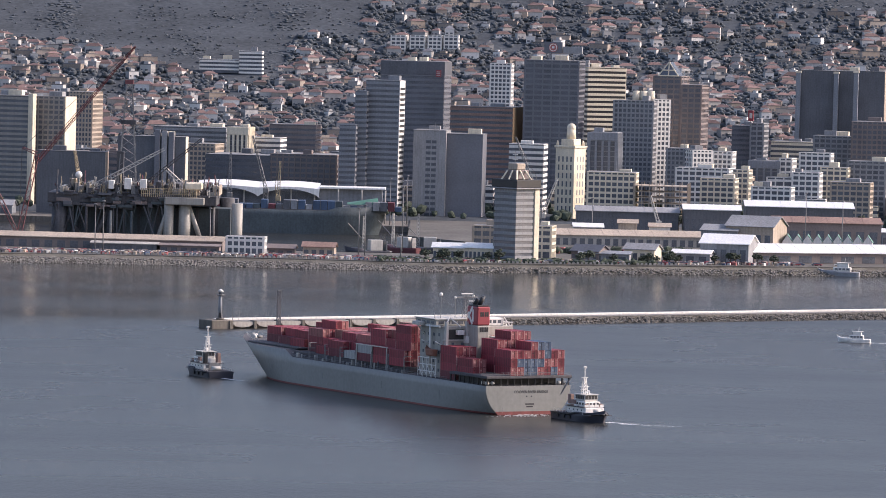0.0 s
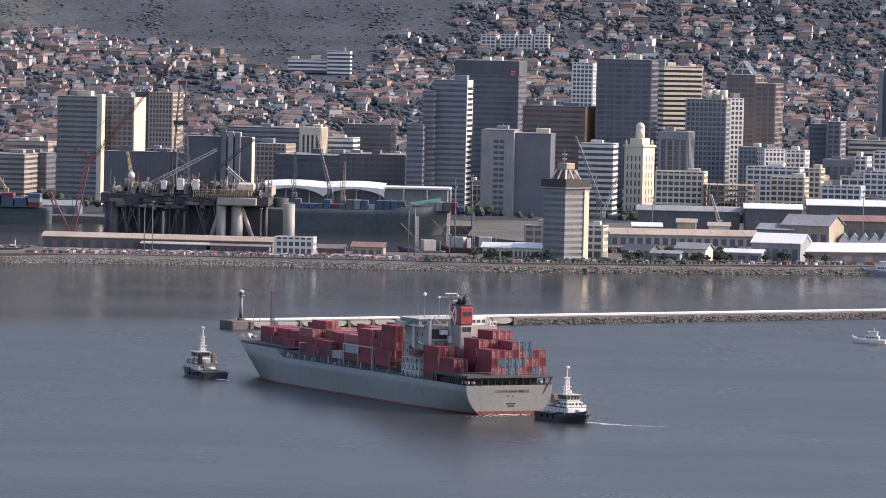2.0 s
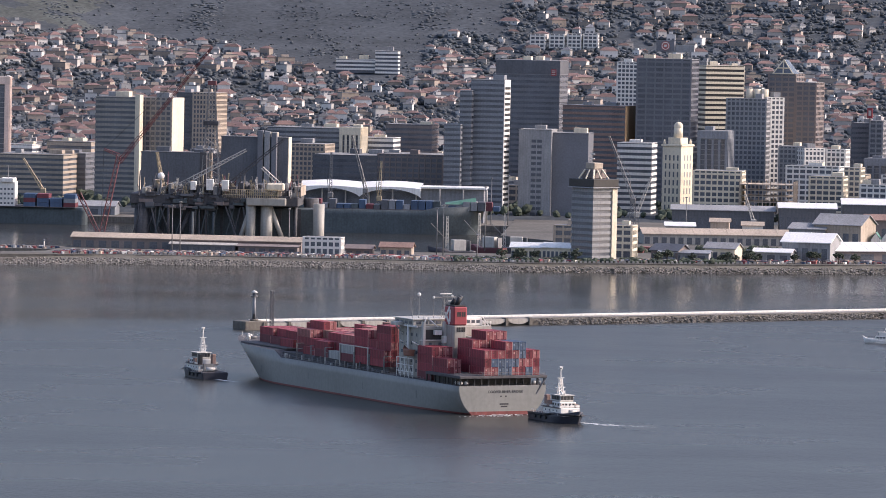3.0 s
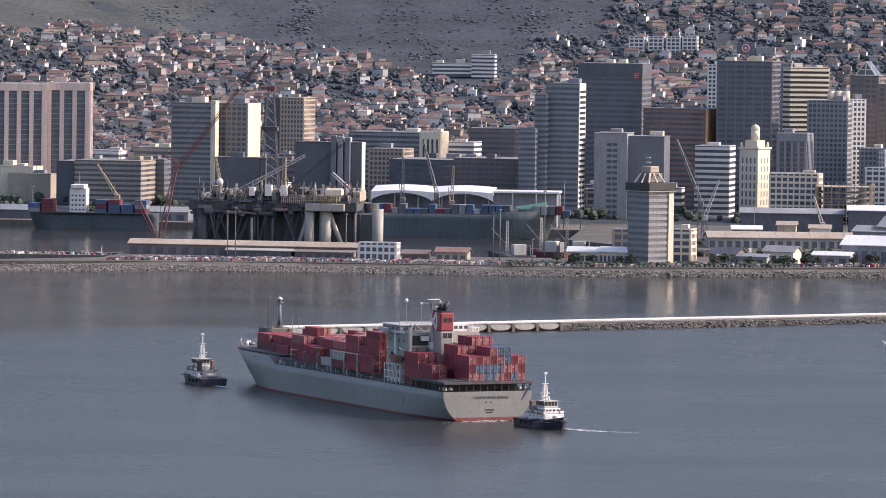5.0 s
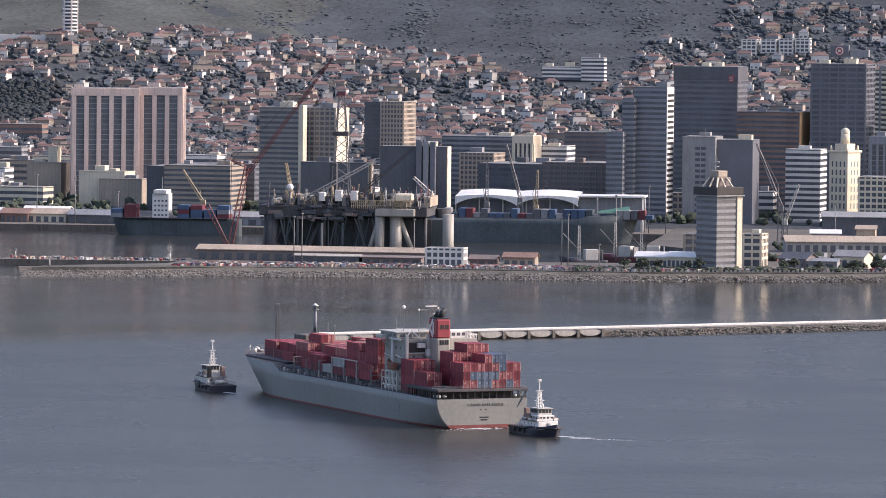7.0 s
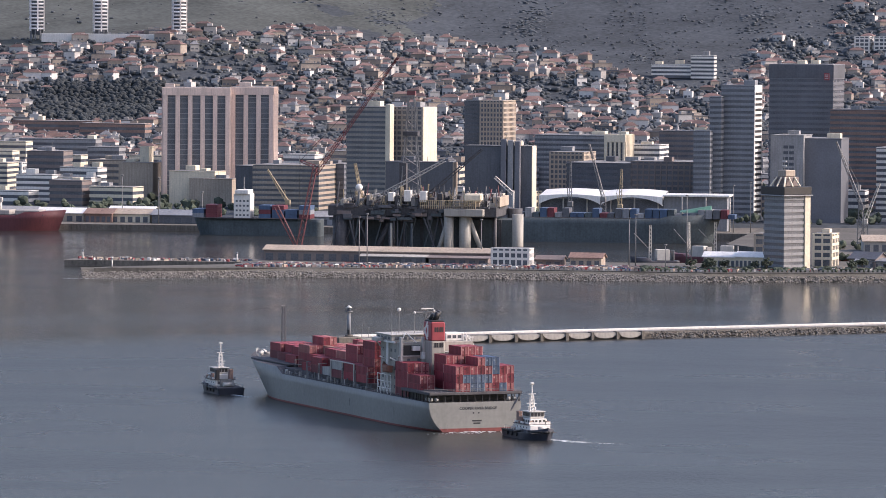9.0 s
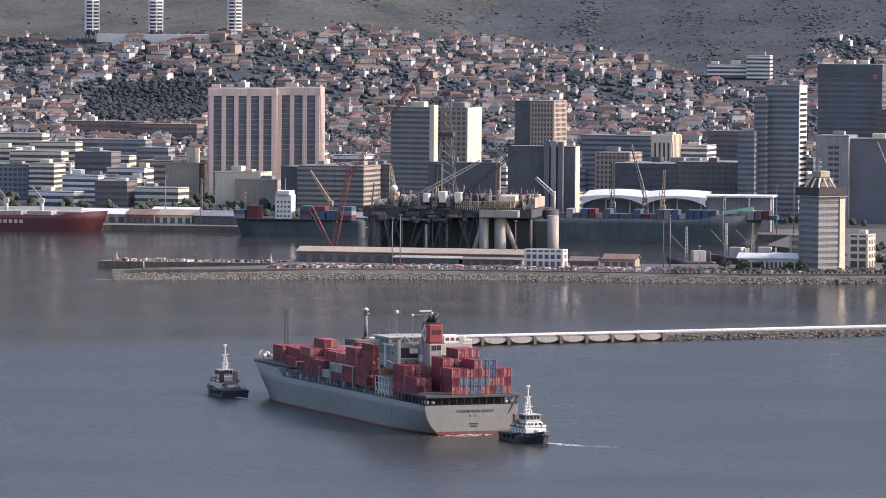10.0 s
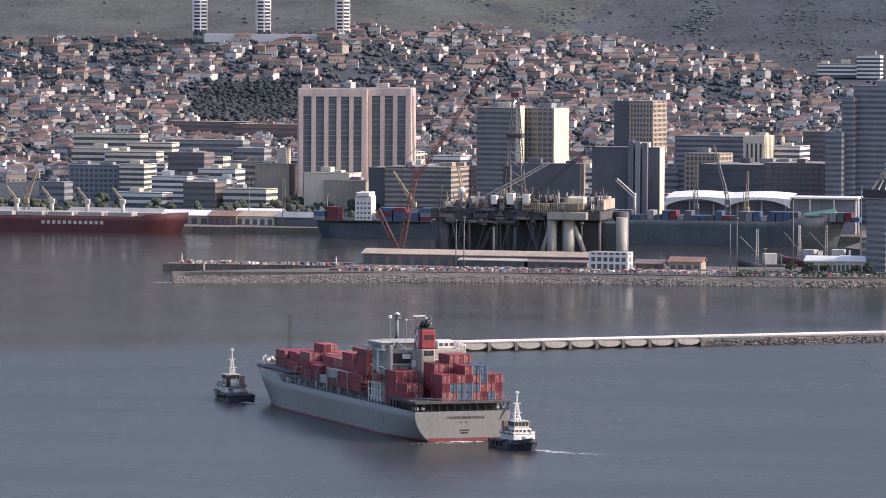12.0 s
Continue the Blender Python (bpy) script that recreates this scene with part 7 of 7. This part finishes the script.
def clutter():
    """Crates, drums and pallets stacked along the quay, and low concrete blocks on the shore wall."""
    r = random.Random(71)
    cube = as_arrays(quick_cube())
    spots = []
    for _ in range(2100):
        x = r.uniform(-398, -150) if r.random() < 0.8 else r.uniform(-150, 20)
        shore = float(np.interp(x, (-470, -372, -280, -165, -60, 75), (2494, 2531, 2543, 2543, 2574, 2624)))
        s = r.uniform(0.5, 1.5)
        spots.append((x, shore + r.uniform(5, 34), QZ + s * 0.5, s * r.uniform(1, 2.5), s, s, r.random() * 3))
    for _ in range(150):      # on the inner pier head
        q = r.uniform(0.5, 1.3)
        spots.append((r.uniform(-500, -408), r.uniform(2602, 2617), 3.2 + q * 0.5, q * r.uniform(1, 2.5), q, q, r.random() * 3))
    me = scatter_mesh([cube], spots)
    for m in (CORA, GREY, RED, TAN, CBLU, WHITE, BROWN):
        me.materials.append(m)
    idx = []
    for _ in spots:
        idx += [r.choice((0, 1, 2, 3, 3, 4, 5, 6, 6))] * 6
    me.polygons.foreach_set("material_index", idx)
    tagged(place("quay_clutter", me), "mixed crates, drums and pallets stored on the quay", "clutter", kind="stuff")
    spots = []
    for k in range(150):
        f = k / 149
        x = -360 + 330 * f
        shore = float(np.interp(x, (-470, -372, -280, -165, -60, 75), (2494, 2531, 2543, 2543, 2574, 2624)))
        spots.append((x, shore + 2.5, QZ + 0.4, 1.2, 0.5, 1.1, 0.1))
    tagged(place("barrier_blocks", scatter_mesh([cube], spots), PARAPET), "row of low pale concrete barrier blocks", "barrier", kind="stuff")


def quick_cube():
    me = bpy.data.meshes.new("block")
    bm = box(-0.5, 0.5, -0.5, 0.5, -0.5, 0.5)
    bm.to_mesh(me)
    bm.free()
    return me


clutter()


def tree(x, y, z, h, seed):
    r = random.Random(seed)
    root = thing("tree", pose(x, y, z), "dark green broad-crowned tree near the waterfront", "tree", "waterfront trees")
    bm = bar((0, 0, -0.3), (0, 0, h * 0.5), 0.35, None, 7, 0.2)
    for i in range(5):
        a = i * 1.26 + r.random()
        bar((0, 0, h * r.uniform(0.25, 0.48)), (math.cos(a) * h * 0.28, math.sin(a) * h * 0.28, h * r.uniform(0.55, 0.8)), 0.16, bm, 5, 0.06)
    part("trunk", bm, BARK, root)
    spots = []
    for _ in range(46):
        a, q = r.random() * 6.28, r.random() ** 0.5
        s = r.uniform(0.5, 1.0) * h * 0.14
        spots.append((math.cos(a) * q * h * 0.4, math.sin(a) * q * h * 0.4, h * (0.42 + 0.5 * r.random() * (1.1 - q * 0.6)), s * 1.2, s, s * 0.9, r.random() * 6))
    place("crown", scatter_mesh(CROWNS, spots), LEAFG, root)


for k in range(34):
    r_ = random.Random(900 + k)
    xx = r_.uniform(-175, 10) if k < 24 else r_.uniform(-60, 130)
    sh = float(np.interp(xx, (-470, -372, -280, -165, -60, 75, 400), (2494, 2531, 2543, 2543, 2574, 2624, 2736)))
    tree(xx, sh + (r_.uniform(8, 16) if k < 24 else r_.uniform(440, 520)), QZ - 0.1, r_.uniform(4.0, 7.5) if k < 24 else r_.uniform(8, 12), k)


def shore_shrubs():
    r = random.Random(83)
    spots = []
    for _ in range(420):
        x = r.uniform(-200, -55)
        shore = float(np.interp(x, (-470, -372, -280, -165, -60, 75), (2494, 2531, 2543, 2543, 2574, 2624)))
        q = r.uniform(0.7, 1.9)
        spots.append((x, shore + r.uniform(3, 26), QZ - 0.2, q * 1.3, q * 1.2, q, r.random() * 6.3))
    tagged(place("shore_shrubs", scatter_mesh(CROWNS, spots), LEAFG), "low dark green shrubs along the shore road", "shrubs", kind="stuff")


shore_shrubs()
dock_yard()


# pier-head beacons at the dock entrance
for x, y, z in ((-459, 2504, 4.4), (-497, 2606, 3.2), (-415, 2604, 3.2)):
    b = thing("beacon", pose(x, y, z), "small white beacon post on the pier head", "beacon", "dock beacons")
    part("post", bar((0, 0, 0), (0, 0, 4.0), 0.35, None, 8, 0.25), WHITE, b)
    part("lamp", bar((0, 0, 4.0), (0, 0, 4.9), 0.5, None, 8), GREYB, b)
    part("foot", box(-0.9, 0.9, -0.9, 0.9, 0, 0.5, bevel=0.05), QUAY, b)


# ---- motion ----
def motions():
    # the ship floats 1.25 m below the level that its parts are counted from
    way = [(0, -137.7, 1601.7, 29.21), (3, -140.4, 1606.4, 29.7), (6, -143.3, 1611.6, 30.2), (9, -146.2, 1617.3, 30.7), (12, -149.0, 1623.7, 31.3)]
    walk(ship, [(t, pose(x, y, -1.25, 0, 0, a)) for t, x, y, a in way])
    walk(wake_ship, [(t, pose(x - 0.6, y - 1.2, 0, 0, 0, a)) for t, x, y, a in way])
    ahead = [(0, -242.2, 1730, 26), (3, -244.7, 1732, 26.5), (6, -247.7, 1741, 27.5), (9, -250.5, 1749, 29), (12, -253.1, 1757.5, 30)]
    walk(tug_bow, [(t, pose(x, y, 0, 0, 0, a)) for t, x, y, a in ahead])
    walk(wake_bow, [(t, pose(x + 1, y - 1, 0, 0, 0, a + 12)) for t, x, y, a in ahead])
    astern = [(0, -126.6, 1593.7, 210), (3, -127.8, 1595.7, 210.5), (6, -129.9, 1600.7, 211), (9, -132.0, 1607.2, 211.5), (12, -134.7, 1614.2, 212)]
    walk(tug_stern, [(t, pose(x, y, 0, 0, 0, a)) for t, x, y, a in astern])
    walk(wake_tug, [(t, pose(x + 11.5, y - 15, 0, 0, 0, 62)) for t, x, y, a in astern])
    walk(wake_arc, [(t, pose(x + 18.0, y - 22, 0, 0, 0, 76)) for t, x, y, a in astern])
    sail = [(0, 9.0, 2033, 80), (3, 3.8, 2021, 80), (12, -12.0, 1985, 80)]
    walk(yacht, [(t, pose(x, y, 0, 0, 0, a)) for t, x, y, a in sail])
    walk(wake_yacht, [(t, pose(x, y, 0, 0, 0, a)) for t, x, y, a in sail])
    walk(pilot, [(0, pose(51.0, 2602, 0, 0, 0, 80)), (12, pose(22.0, 2588, 0, 0, 0, 80))])


motions()
